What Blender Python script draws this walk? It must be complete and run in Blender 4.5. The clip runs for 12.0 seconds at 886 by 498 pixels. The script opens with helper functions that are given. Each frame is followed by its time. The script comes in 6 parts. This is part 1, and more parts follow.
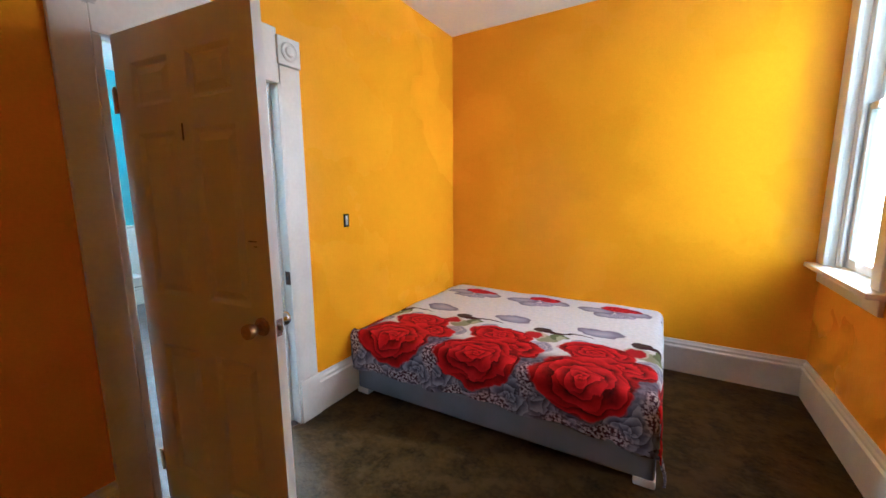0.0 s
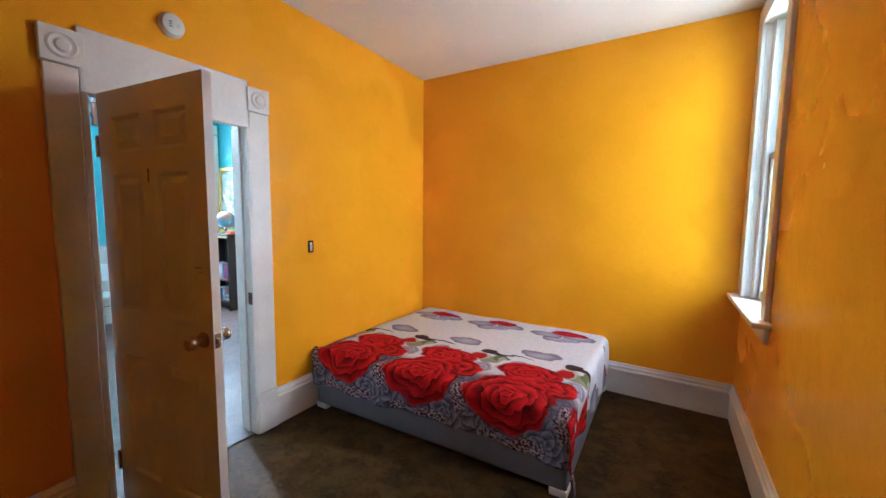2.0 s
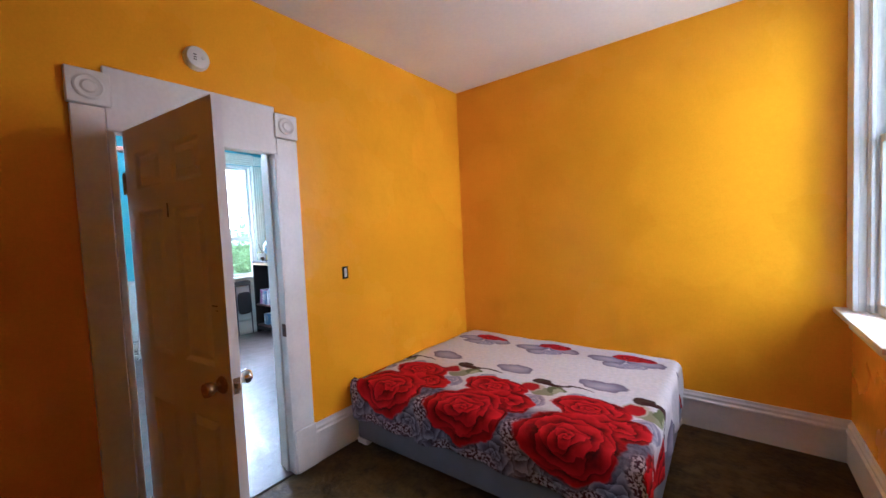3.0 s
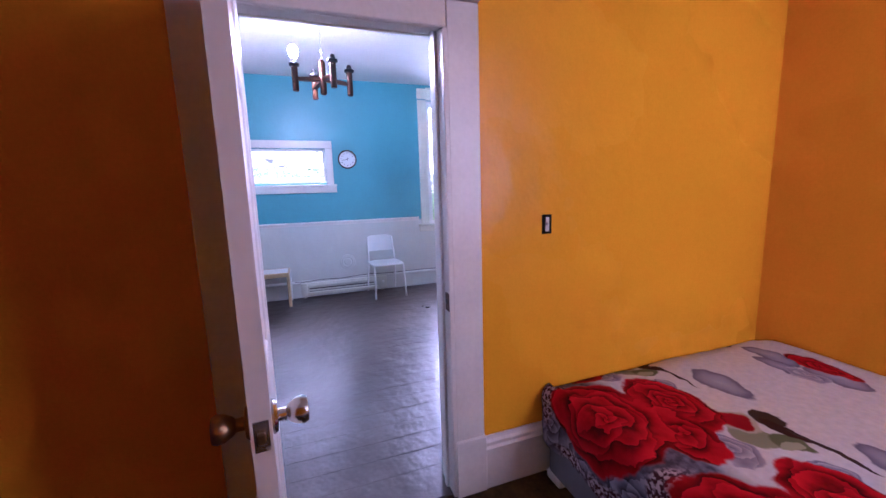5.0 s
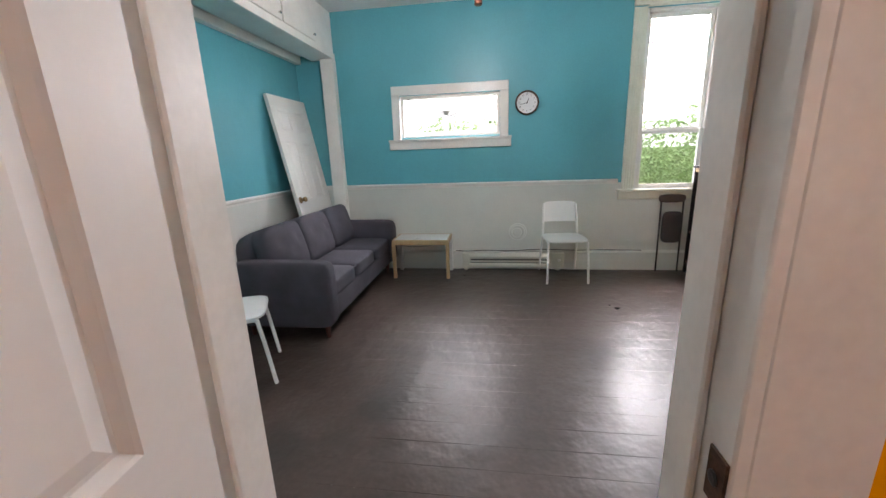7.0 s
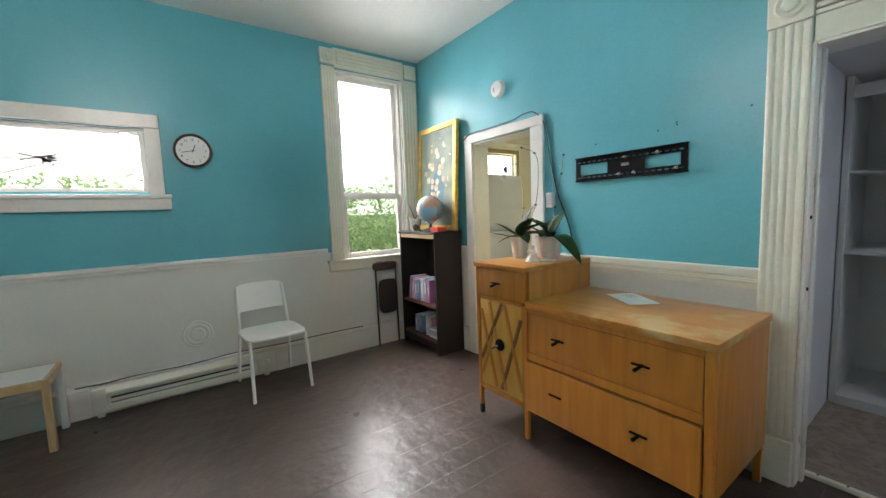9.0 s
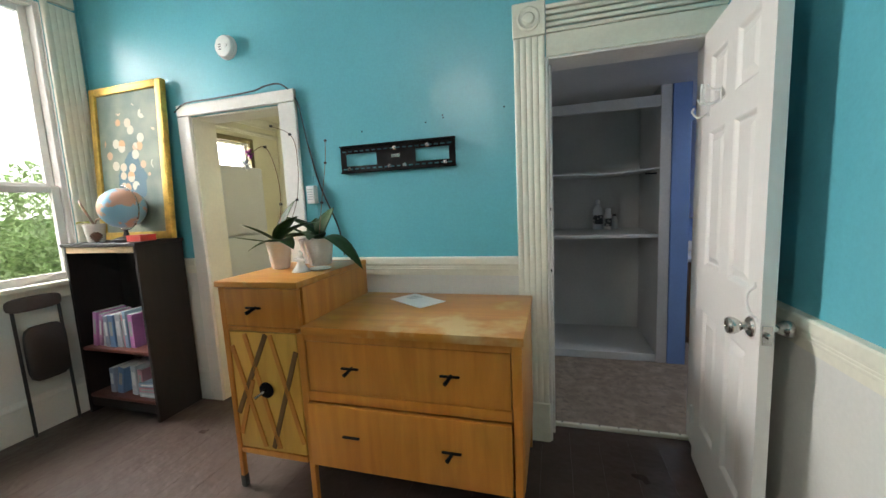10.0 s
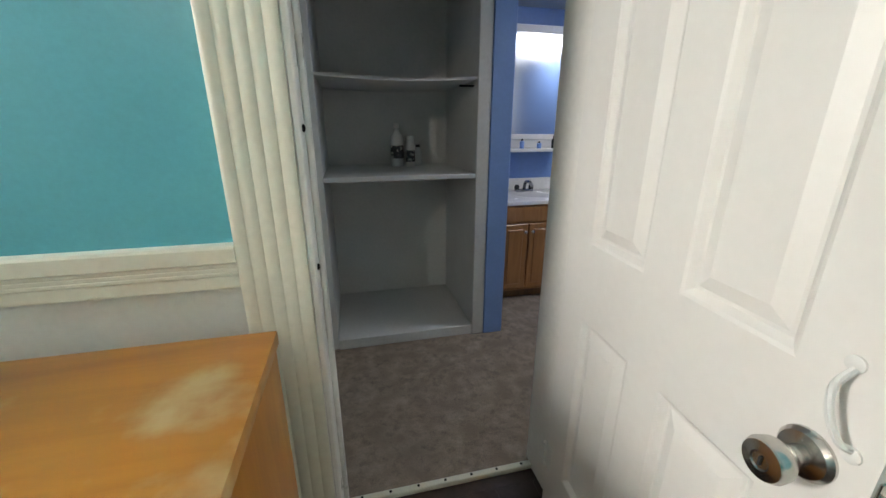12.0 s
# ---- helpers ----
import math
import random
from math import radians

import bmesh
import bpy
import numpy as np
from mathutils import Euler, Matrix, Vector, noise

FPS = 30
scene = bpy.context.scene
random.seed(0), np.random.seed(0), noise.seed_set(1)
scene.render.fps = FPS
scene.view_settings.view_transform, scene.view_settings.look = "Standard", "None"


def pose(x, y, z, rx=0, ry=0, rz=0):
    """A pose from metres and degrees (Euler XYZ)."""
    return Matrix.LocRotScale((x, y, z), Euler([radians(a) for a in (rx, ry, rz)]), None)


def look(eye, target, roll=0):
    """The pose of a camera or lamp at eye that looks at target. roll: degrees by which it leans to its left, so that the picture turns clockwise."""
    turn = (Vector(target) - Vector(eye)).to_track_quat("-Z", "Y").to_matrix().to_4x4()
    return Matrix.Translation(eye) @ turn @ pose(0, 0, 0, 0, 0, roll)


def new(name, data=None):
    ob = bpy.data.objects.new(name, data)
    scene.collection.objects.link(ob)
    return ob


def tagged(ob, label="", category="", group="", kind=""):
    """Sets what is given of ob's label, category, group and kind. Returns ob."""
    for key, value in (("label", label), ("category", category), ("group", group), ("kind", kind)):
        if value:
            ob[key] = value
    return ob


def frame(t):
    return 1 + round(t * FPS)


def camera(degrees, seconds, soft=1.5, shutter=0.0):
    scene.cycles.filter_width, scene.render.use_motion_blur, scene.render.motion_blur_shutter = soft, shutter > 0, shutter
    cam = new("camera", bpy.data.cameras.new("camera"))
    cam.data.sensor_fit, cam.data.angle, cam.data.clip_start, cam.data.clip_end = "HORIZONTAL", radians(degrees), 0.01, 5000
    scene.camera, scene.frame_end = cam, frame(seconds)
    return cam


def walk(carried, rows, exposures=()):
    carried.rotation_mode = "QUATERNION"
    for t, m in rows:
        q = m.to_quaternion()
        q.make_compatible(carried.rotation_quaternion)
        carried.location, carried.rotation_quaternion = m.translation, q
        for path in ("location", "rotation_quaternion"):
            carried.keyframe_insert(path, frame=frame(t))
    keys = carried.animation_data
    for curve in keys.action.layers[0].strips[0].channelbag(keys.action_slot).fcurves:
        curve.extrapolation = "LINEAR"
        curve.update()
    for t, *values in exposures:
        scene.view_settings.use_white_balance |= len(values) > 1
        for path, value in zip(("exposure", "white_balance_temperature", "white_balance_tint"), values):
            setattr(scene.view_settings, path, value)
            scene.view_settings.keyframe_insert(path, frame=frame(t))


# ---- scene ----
cam = camera(98.8, 12.0)
PATH = [
    (0, (0.074, 0.13, 1.436), (-0.918, 1.841, 1.136), -0.5),
    (0.5, (0.238, 0.15, 1.467), (-0.804, 1.832, 1.178), 0.3),
    (1, (0.313, 0.094, 1.473), (-0.754, 1.764, 1.203), -0.4),
    (1.5, (0.406, 0.049, 1.494), (-0.588, 1.765, 1.233), -1.0),
    (2, (0.499, 0.093, 1.501), (-0.506, 1.812, 1.317), 0.6),
    (2.5, (0.49, 0.169, 1.509), (-0.613, 1.827, 1.319), -0.7),
    (2.7, (0.471, 0.21, 1.521), (-0.664, 1.851, 1.376), -2.1),
    (4.3, (-0.015, 0.817, 1.469), (-1.687, 1.909, 1.348), -0.1),
    (4.5, (-0.085, 0.881, 1.470), (-1.847, 1.813, 1.284), -2.0),
    (5, (-0.333, 1.032, 1.408), (-2.198, 1.690, 1.106), -1.7),
    (5.5, (-0.575, 1.160, 1.398), (-2.501, 1.517, 0.996), -2.8),
    (6, (-0.834, 1.280, 1.380), (-2.777, 1.045, 0.970), 0.8),
    (6.5, (-1.055, 1.288, 1.369), (-2.951, 0.908, 0.858), -0.7),
    (6.7, (-1.187, 1.282, 1.368), (-3.090, 0.935, 0.863), -1.5),
    (8.3, (-1.945, 1.308, 1.342), (-3.884, 1.713, 1.067), -0.4),
    (8.5, (-2.049, 1.317, 1.347), (-3.905, 2.001, 1.051), -1.8),
    (9, (-2.295, 1.415, 1.332), (-3.915, 2.572, 1.144), -2.1),
    (9.5, (-2.524, 1.499, 1.309), (-3.812, 3.008, 1.056), -0.5),
    (10, (-2.701, 1.667, 1.312), (-3.257, 3.573, 1.072), -2.7),
    (10.3, (-2.696, 1.808, 1.306), (-2.918, 3.779, 1.033), -0.9),
    (10.5, (-2.682, 1.939, 1.308), (-2.878, 3.920, 1.117), -0.7),
    (11, (-2.657, 2.238, 1.300), (-2.564, 4.217, 1.024), -1.4),
    (11.2, (-2.664, 2.368, 1.300), (-2.425, 4.333, 0.998), -1.0),
    (11.5, (-2.669, 2.549, 1.295), (-2.256, 4.467, 0.908), -0.6),
    (12, (-2.619, 2.791, 1.260), (-2.172, 4.640, 0.643), 0.0),
]
EXPOSURES = [(0.0, 1.0, 4800, 0), (2.0, 0.82, 4800, 2), (2.7, 0.68, 4800, 6), (4.3, 0.3, 4850, 46), (5.0, 0.15, 4950, 50), (5.5, 0.0, 5300, 50), (6.0, -0.05, 5900, 36),
             (6.7, -0.1, 6700, 24), (8.3, -0.25, 6700, 14), (9.0, -0.4, 6800, 14), (9.5, -0.5, 6800, 14), (10.0, -0.4, 7000, 13), (10.5, -0.2, 7200, 12), (11.0, -0.15, 7200, 11), (11.5, -0.2, 7200, 11),
             (12.0, -0.25, 7200, 11)]
walk(cam, [(t, look(eye, target, roll)) for t, eye, target, roll in PATH], EXPOSURES)

# ---- light ----
W = bpy.data.worlds.new("sky")
scene.world = W
W.use_nodes = True
wn, wl = W.node_tree.nodes, W.node_tree.links
sky = wn.new("ShaderNodeTexSky")
sky.sky_type = "NISHITA"
sky.sun_disc = False
sky.sun_elevation, sky.sun_rotation = radians(45), radians(-8)
wl.new(sky.outputs[0], wn["Background"].inputs[0])
wn["Background"].inputs[1].default_value = 0.15
sun_data = bpy.data.lights.new("sun", "SUN")
sun_data.energy, sun_data.angle, sun_data.color = 5.0, radians(2), (1.0, 0.95, 0.88)
sun = new("sun", sun_data)
sun.matrix_world = look((-3, 20, 20), (0, 0, 0))


def window_light(name, at, target, wide, high, power, colour):
    d = bpy.data.lights.new(name, "AREA")
    d.shape, d.size, d.size_y, d.energy, d.color = "RECTANGLE", wide, high, power, colour
    o = new(name, d)
    o.matrix_world = look(at, target)
    return o


window_light("bedroom_window_light", (1.24, 3.05, 1.85), (-1.7, 0.5, 1.9), 0.75, 1.75, 18, (1.0, 0.88, 0.77))
window_light("tall_window_light", (-6.75, 3.10, 2.35), (-5.0, 2.6, 1.15), 1.10, 1.50, 310, (0.96, 0.98, 1.0))
window_light("small_window_light", (-6.38, 0.757, 2.42), (-5.0, 0.85, 0.95), 1.10, 0.50, 150, (0.96, 0.98, 1.0))
window_light("kitchen_window_light", (-6.72, 5.45, 2.03), (-5.5, 5.3, 1.6), 0.7, 0.35, 75, (1.0, 1.0, 0.94))
# added lamp without a fitting: fills bathroom and hall in place of daylight
window_light("bathroom_fill_lamp", (-0.80, 4.55, 2.03), (-1.2, 4.6, 0), 0.5, 0.5, 16, (0.88, 0.93, 1.0))


# ---- materials ----
def nodes_of(name):
    m = bpy.data.materials.new(name)
    m.use_nodes = True
    t = m.node_tree
    return m, t.nodes, t.links, t.nodes["Principled BSDF"]


def surface(name, colour, rough=0.5, metal=0.0, vary=0.12, scale=3.0, fine=60.0, bump=0.15, lump=0.0,
            lump_scale=2.5, stain=None, stain_scale=2.0, stain_at=0.55, stretch=(1, 1, 1), coat=0.0, dist=0.01, spec=0.5):
    """Paint, wood, metal or cloth: colour varied at two scales, fine relief and broad lumps, stains of their own shape."""
    m, n, l, p = nodes_of(name)
    co = n.new("ShaderNodeTexCoord")
    mp = n.new("ShaderNodeMapping")
    mp.inputs["Scale"].default_value = stretch
    l.new(co.outputs["Object"], mp.inputs[0])

    def noise_node(sc, detail=4.0):
        t = n.new("ShaderNodeTexNoise")
        t.inputs["Scale"].default_value, t.inputs["Detail"].default_value = sc, detail
        l.new(mp.outputs[0], t.inputs["Vector"])
        return t

    a, b = noise_node(scale), noise_node(fine, 2.0)
    mixer = n.new("ShaderNodeMix")
    mixer.data_type = "FLOAT"
    mixer.inputs[0].default_value = 0.35
    l.new(a.outputs[0], mixer.inputs[2])
    l.new(b.outputs[0], mixer.inputs[3])
    ramp = n.new("ShaderNodeValToRGB")
    lo = tuple(max(0.0, c * (1 - vary * 1.6)) for c in colour)
    hi = tuple(min(1.0, c * (1 + vary * 1.6)) for c in colour)
    ramp.color_ramp.elements[0].position, ramp.color_ramp.elements[1].position = 0.3, 0.7
    ramp.color_ramp.elements[0].color, ramp.color_ramp.elements[1].color = (*lo, 1), (*hi, 1)
    l.new(mixer.outputs[0], ramp.inputs[0])
    out = ramp.outputs[0]
    rg = n.new("ShaderNodeMapRange")
    rg.inputs[3].default_value, rg.inputs[4].default_value = max(0.02, rough - 0.1), min(1.0, rough + 0.1)
    l.new(a.outputs[0], rg.inputs[0])
    if stain:
        s = noise_node(stain_scale, 6.0)
        sr = n.new("ShaderNodeValToRGB")
        sr.color_ramp.elements[0].position, sr.color_ramp.elements[1].position = stain_at, stain_at + 0.13
        l.new(s.outputs[0], sr.inputs[0])
        sm = n.new("ShaderNodeMix")
        sm.data_type = "RGBA"
        l.new(sr.outputs[0], sm.inputs[0])
        l.new(out, sm.inputs[6])
        sm.inputs[7].default_value = (*stain, 1)
        out = sm.outputs[2]
    l.new(out, p.inputs["Base Color"])
    l.new(rg.outputs[0], p.inputs["Roughness"])
    p.inputs["Metallic"].default_value = metal
    p.inputs["Specular IOR Level"].default_value = spec
    p.inputs["Coat Weight"].default_value = coat
    p.inputs["Coat Roughness"].default_value = 0.12
    bm1 = n.new("ShaderNodeBump")
    bm1.inputs["Strength"].default_value, bm1.inputs["Distance"].default_value = bump, dist * 0.3
    l.new(b.outputs[0], bm1.inputs["Height"])
    last = bm1
    if lump:
        c = noise_node(lump_scale, 3.0)
        bm2 = n.new("ShaderNodeBump")
        bm2.inputs["Strength"].default_value, bm2.inputs["Distance"].default_value = lump, dist * 6
        l.new(c.outputs[0], bm2.inputs["Height"])
        l.new(bm1.outputs[0], bm2.inputs["Normal"])
        last = bm2
    l.new(last.outputs[0], p.inputs["Normal"])
    return m


def wood(name, colour, dark, rough=0.4, grain=(1, 12, 12), scale=4.0, coat=0.2, wear=None, rubbed=()):
    """Stained wood with grain; wear: the colour of rubbed patches; rubbed: (x, y, radius) where hands and things wore it most."""
    m, n, l, p = nodes_of(name)
    co = n.new("ShaderNodeTexCoord")
    mp = n.new("ShaderNodeMapping")
    mp.inputs["Scale"].default_value = grain
    l.new(co.outputs["Object"], mp.inputs[0])
    a = n.new("ShaderNodeTexNoise")
    a.inputs["Scale"].default_value, a.inputs["Detail"].default_value, a.inputs["Distortion"].default_value = scale, 8.0, 0.6
    l.new(mp.outputs[0], a.inputs["Vector"])
    r = n.new("ShaderNodeValToRGB")
    r.color_ramp.elements[0].position, r.color_ramp.elements[1].position = 0.3, 0.72
    r.color_ramp.elements[0].color, r.color_ramp.elements[1].color = (*dark, 1), (*colour, 1)
    l.new(a.outputs[0], r.inputs[0])
    out = r.outputs[0]
    p.inputs["Roughness"].default_value = rough
    if wear:
        s = n.new("ShaderNodeTexNoise")
        s.inputs["Scale"].default_value, s.inputs["Detail"].default_value = 8.0, 10.0
        l.new(co.outputs["Object"], s.inputs["Vector"])
        sr = n.new("ShaderNodeValToRGB")
        sr.color_ramp.elements[0].position, sr.color_ramp.elements[1].position = 0.55, 0.76
        worn = s.outputs[0]
        for cx, cy, rad in rubbed:
            far = n.new("ShaderNodeVectorMath")
            far.operation = "DISTANCE"
            flat_co = n.new("ShaderNodeVectorMath")
            flat_co.operation = "MULTIPLY"
            flat_co.inputs[1].default_value = (1, 1.6, 0)
            l.new(co.outputs["Object"], flat_co.inputs[0])
            l.new(flat_co.outputs[0], far.inputs[0])
            far.inputs[1].default_value = (cx, cy * 1.6, 0)
            near = n.new("ShaderNodeMapRange")
            near.inputs[1].default_value, near.inputs[2].default_value = 0.0, rad
            near.inputs[3].default_value, near.inputs[4].default_value = 0.22, 0.0
            l.new(far.outputs["Value"], near.inputs[0])
            more = n.new("ShaderNodeMath")
            l.new(worn, more.inputs[0])
            l.new(near.outputs[0], more.inputs[1])
            worn = more.outputs[0]
        l.new(worn, sr.inputs[0])
        sm = n.new("ShaderNodeMix")
        sm.data_type = "RGBA"
        l.new(sr.outputs[0], sm.inputs[0])
        l.new(out, sm.inputs[6])
        sm.inputs[7].default_value = (*wear, 1)
        out = sm.outputs[2]
        rr = n.new("ShaderNodeMapRange")
        rr.inputs[3].default_value, rr.inputs[4].default_value = rough, 0.75
        l.new(sr.outputs[0], rr.inputs[0])
        l.new(rr.outputs[0], p.inputs["Roughness"])
    l.new(out, p.inputs["Base Color"])
    p.inputs["Coat Weight"].default_value = coat
    b = n.new("ShaderNodeBump")
    b.inputs["Strength"].default_value, b.inputs["Distance"].default_value = 0.12, 0.002
    l.new(a.outputs[0], b.inputs["Height"])
    l.new(b.outputs[0], p.inputs["Normal"])
    return m


def glass(name, tint=(1, 1, 1)):
    m, n, l, p = nodes_of(name)
    p.inputs["Base Color"].default_value = (*tint, 1)
    p.inputs["Roughness"].default_value = 0.02
    p.inputs["Transmission Weight"].default_value = 1.0
    p.inputs["IOR"].default_value = 1.02
    return m


def glowing(name, colour, power):
    m, n, l, p = nodes_of(name)
    p.inputs["Base Color"].default_value = (*colour, 1)
    p.inputs["Emission Color"].default_value = (*colour, 1)
    p.inputs["Emission Strength"].default_value = power
    return m


YELLOW = surface("yellow_gloss_paint", (0.90, 0.40, 0.0), 0.27, vary=0.04, scale=1.2, fine=90, bump=0.06, lump=0.15, lump_scale=6.0, spec=0.15)
TEAL = surface("teal_gloss_paint", (0.095, 0.385, 0.455), 0.36, vary=0.06, scale=1.4, fine=80, bump=0.08, lump=0.16, lump_scale=3.4)
WAINSCOT = surface("off_white_wainscot_paint", (0.68, 0.69, 0.65), 0.42, vary=0.04, scale=2.0, fine=70, bump=0.08, lump=0.10, lump_scale=4)
TRIM = surface("white_trim_paint", (0.78, 0.76, 0.72), 0.32, vary=0.05, scale=5.0, fine=50, bump=0.12, lump=0.05, lump_scale=9)
CREAM = surface("cream_trim_paint", (0.74, 0.73, 0.62), 0.36, vary=0.05, scale=5.0, fine=50, bump=0.05, lump=0.06, lump_scale=9)
DOORWHITE = surface("white_door_paint", (0.76, 0.74, 0.71), 0.42, vary=0.02, scale=2.0, fine=45, bump=0.06, lump=0.02, lump_scale=8)
CEILING = surface("white_ceiling_paint", (0.82, 0.81, 0.79), 0.8, vary=0.04, scale=1.6, fine=40, bump=0.2, lump=0.10, lump_scale=4)
GREYPAINT = surface("grey_white_closet_paint", (0.60, 0.61, 0.60), 0.45, vary=0.06, scale=3.0, fine=50, bump=0.12, lump=0.12, lump_scale=6)
BLUEPAINT = surface("periwinkle_blue_paint", (0.20, 0.34, 0.66), 0.45, vary=0.05, scale=3.0, fine=60, bump=0.1, lump=0.1, lump_scale=5)
KITCHENPAINT = surface("cream_kitchen_paint", (0.70, 0.68, 0.52), 0.5, vary=0.05, scale=2.0, fine=60, bump=0.1, lump=0.1, lump_scale=4)
BEDFLOOR = surface("worn_brown_painted_floor", (0.050, 0.028, 0.008), 0.62, vary=0.55, scale=6.0, fine=38, bump=0.9, lump=0.14,
                   lump_scale=9, stain=(0.074, 0.043, 0.014), stain_scale=9, stain_at=0.5, spec=0.12)
LIVFLOOR = surface("dark_brown_painted_floor", (0.070, 0.050, 0.043), 0.31, vary=0.22, scale=1.6, fine=34, bump=0.3, lump=0.18,
                   lump_scale=6, stain=(0.050, 0.036, 0.031), stain_scale=2.2, stain_at=0.5, spec=0.36)
CARPET = surface("beige_grey_carpet", (0.30, 0.24, 0.19), 0.95, vary=0.28, scale=26, fine=240, bump=0.9, stain=(0.24, 0.19, 0.15),
                 stain_scale=13, stain_at=0.52, dist=0.02)
BLACKMETAL = surface("black_steel", (0.003, 0.003, 0.0035), 0.6, vary=0.2, fine=120, spec=0.1)
STEEL = surface("brushed_steel", (0.55, 0.53, 0.50), 0.25, metal=1.0, vary=0.08, scale=20, fine=160, bump=0.05)
BRASS = surface("aged_brass", (0.34, 0.22, 0.11), 0.36, metal=1.0, vary=0.25, scale=14, fine=90, bump=0.1)
RUST = surface("worn_brown_metal", (0.10, 0.055, 0.035), 0.5, metal=0.6, vary=0.4, scale=30, fine=120)
COPPER = surface("dark_copper_stained_wood", (0.10, 0.036, 0.018), 0.34, metal=0.35, vary=0.2, scale=18, fine=90)
BLACKPLASTIC = surface("black_plastic", (0.02, 0.02, 0.022), 0.4, vary=0.2, fine=120)
WHITEPLASTIC = surface("white_plastic", (0.78, 0.78, 0.76), 0.35, vary=0.03, fine=90, bump=0.05)
CHAIRWHITE = surface("bright_white_chair_plastic", (0.90, 0.90, 0.89), 0.32, vary=0.02, fine=90, bump=0.03)
WHITEENAMEL = surface("white_enamel", (0.72, 0.72, 0.70), 0.3, vary=0.04, fine=60, bump=0.05)
HEATERPAINT = surface("cream_heater_enamel", (0.66, 0.66, 0.58), 0.4, vary=0.05, fine=70, bump=0.05)
SOFACLOTH = surface("charcoal_grey_sofa_cloth", (0.062, 0.058, 0.075), 0.9, vary=0.2, scale=6, fine=320, bump=0.7, lump=0.06, lump_scale=7)
BOXCLOTH = surface("grey_blue_box_spring_cloth", (0.16, 0.17, 0.21), 0.9, vary=0.1, scale=6, fine=240, bump=0.5)
MATTRESSCLOTH = surface("white_mattress_cloth", (0.62, 0.62, 0.62), 0.9, vary=0.06, scale=6, fine=200, bump=0.4)
OAK = wood("honey_oak_veneer", (0.58, 0.235, 0.038), (0.44, 0.155, 0.022), 0.38, grain=(9, 9, 1.0), scale=2.2)
OAKTOP = wood("worn_honey_oak_top", (0.57, 0.235, 0.036), (0.44, 0.165, 0.024), 0.34, grain=(1.0, 9, 9), scale=2.2, wear=(0.62, 0.42, 0.20),
              rubbed=((-2.98, 3.14, 0.30), (-3.15, 3.10, 0.28), (-2.90, 3.42, 0.16)))
OAKLIGHT = wood("pale_oak_veneer", (0.66, 0.37, 0.075), (0.55, 0.28, 0.05), 0.38, grain=(9, 9, 1.0), scale=2.4)
OAKDARK = wood("brown_inlay_wood", (0.20, 0.095, 0.030), (0.12, 0.058, 0.020), 0.5, grain=(9, 9, 1), scale=3)
ESPRESSO = wood("espresso_stained_wood", (0.010, 0.006, 0.006), (0.005, 0.003, 0.003), 0.7, grain=(9, 9, 1), scale=3, coat=0.0)
MAHOGANY = wood("red_brown_shelf_wood", (0.16, 0.05, 0.035), (0.09, 0.028, 0.02), 0.4, grain=(1, 9, 9), scale=3)
BIRCH = wood("pale_birch_wood", (0.62, 0.43, 0.24), (0.50, 0.33, 0.17), 0.45, grain=(9, 9, 1), scale=3)
VANITYWOOD = wood("honey_oak_vanity_wood", (0.42, 0.20, 0.075), (0.30, 0.13, 0.045), 0.4, grain=(9, 9, 1), scale=3)
GLASS = glass("clear_glass")
MIRROR = surface("mirror_silver", (0.80, 0.84, 0.9), 0.16, metal=1.0, vary=0.0, bump=0.0)
GILT = surface("gilt_wood", (0.62, 0.40, 0.09), 0.35, metal=0.55, vary=0.2, scale=18, fine=70, bump=0.3)
LEAF = surface("dark_green_leaf", (0.020, 0.052, 0.014), 0.5, vary=0.3, scale=12, fine=60, bump=0.1, spec=0.2)
# far paler than real leaves: the glare of sunlight is put into this colour
HEDGE = surface("hedge_leaf_sun_in_colour", (0.50, 0.64, 0.36), 0.6, vary=0.25, scale=4, fine=40)
GRASS = surface("lawn_grass", (0.07, 0.13, 0.03), 0.9, vary=0.4, scale=2, fine=60, bump=0.6)
CERAMIC = surface("white_ceramic", (0.78, 0.76, 0.72), 0.25, vary=0.04, scale=8, fine=60, bump=0.03)
PAPER = surface("white_paper", (0.80, 0.81, 0.82), 0.8, vary=0.03, fine=60, bump=0.05)
INK = surface("grey_print", (0.40, 0.42, 0.44), 0.8, vary=0.05)
BULBON = glowing("lit_bulb", (1.0, 0.95, 0.90), 1050.0)
BRIGHTSKY = glowing("bright_hazy_sky", (0.95, 0.98, 1.0), 3.2)
FRIDGEWHITE = surface("white_fridge_enamel", (0.62, 0.65, 0.68), 0.35, vary=0.04, fine=60, bump=0.05)


# ---- mesh tools ----
def put(bm, tmp, m=None):
    if m is not None:
        tmp.transform(m)
    me = bpy.data.meshes.new("tmp")
    tmp.to_mesh(me)
    tmp.free()
    bm.from_mesh(me)
    bpy.data.meshes.remove(me)


def bx(bm, x0, x1, y0, y1, z0, z1, bev=0.0, seg=1, m=None):
    t = bmesh.new()
    bmesh.ops.create_cube(t, size=1.0)
    for v in t.verts:
        v.co = Vector((x0 + (v.co.x + 0.5) * (x1 - x0), y0 + (v.co.y + 0.5) * (y1 - y0), z0 + (v.co.z + 0.5) * (z1 - z0)))
    if bev:
        bmesh.ops.bevel(t, geom=t.edges[:], offset=bev, segments=seg, profile=0.6, affect="EDGES")
    put(bm, t, m)


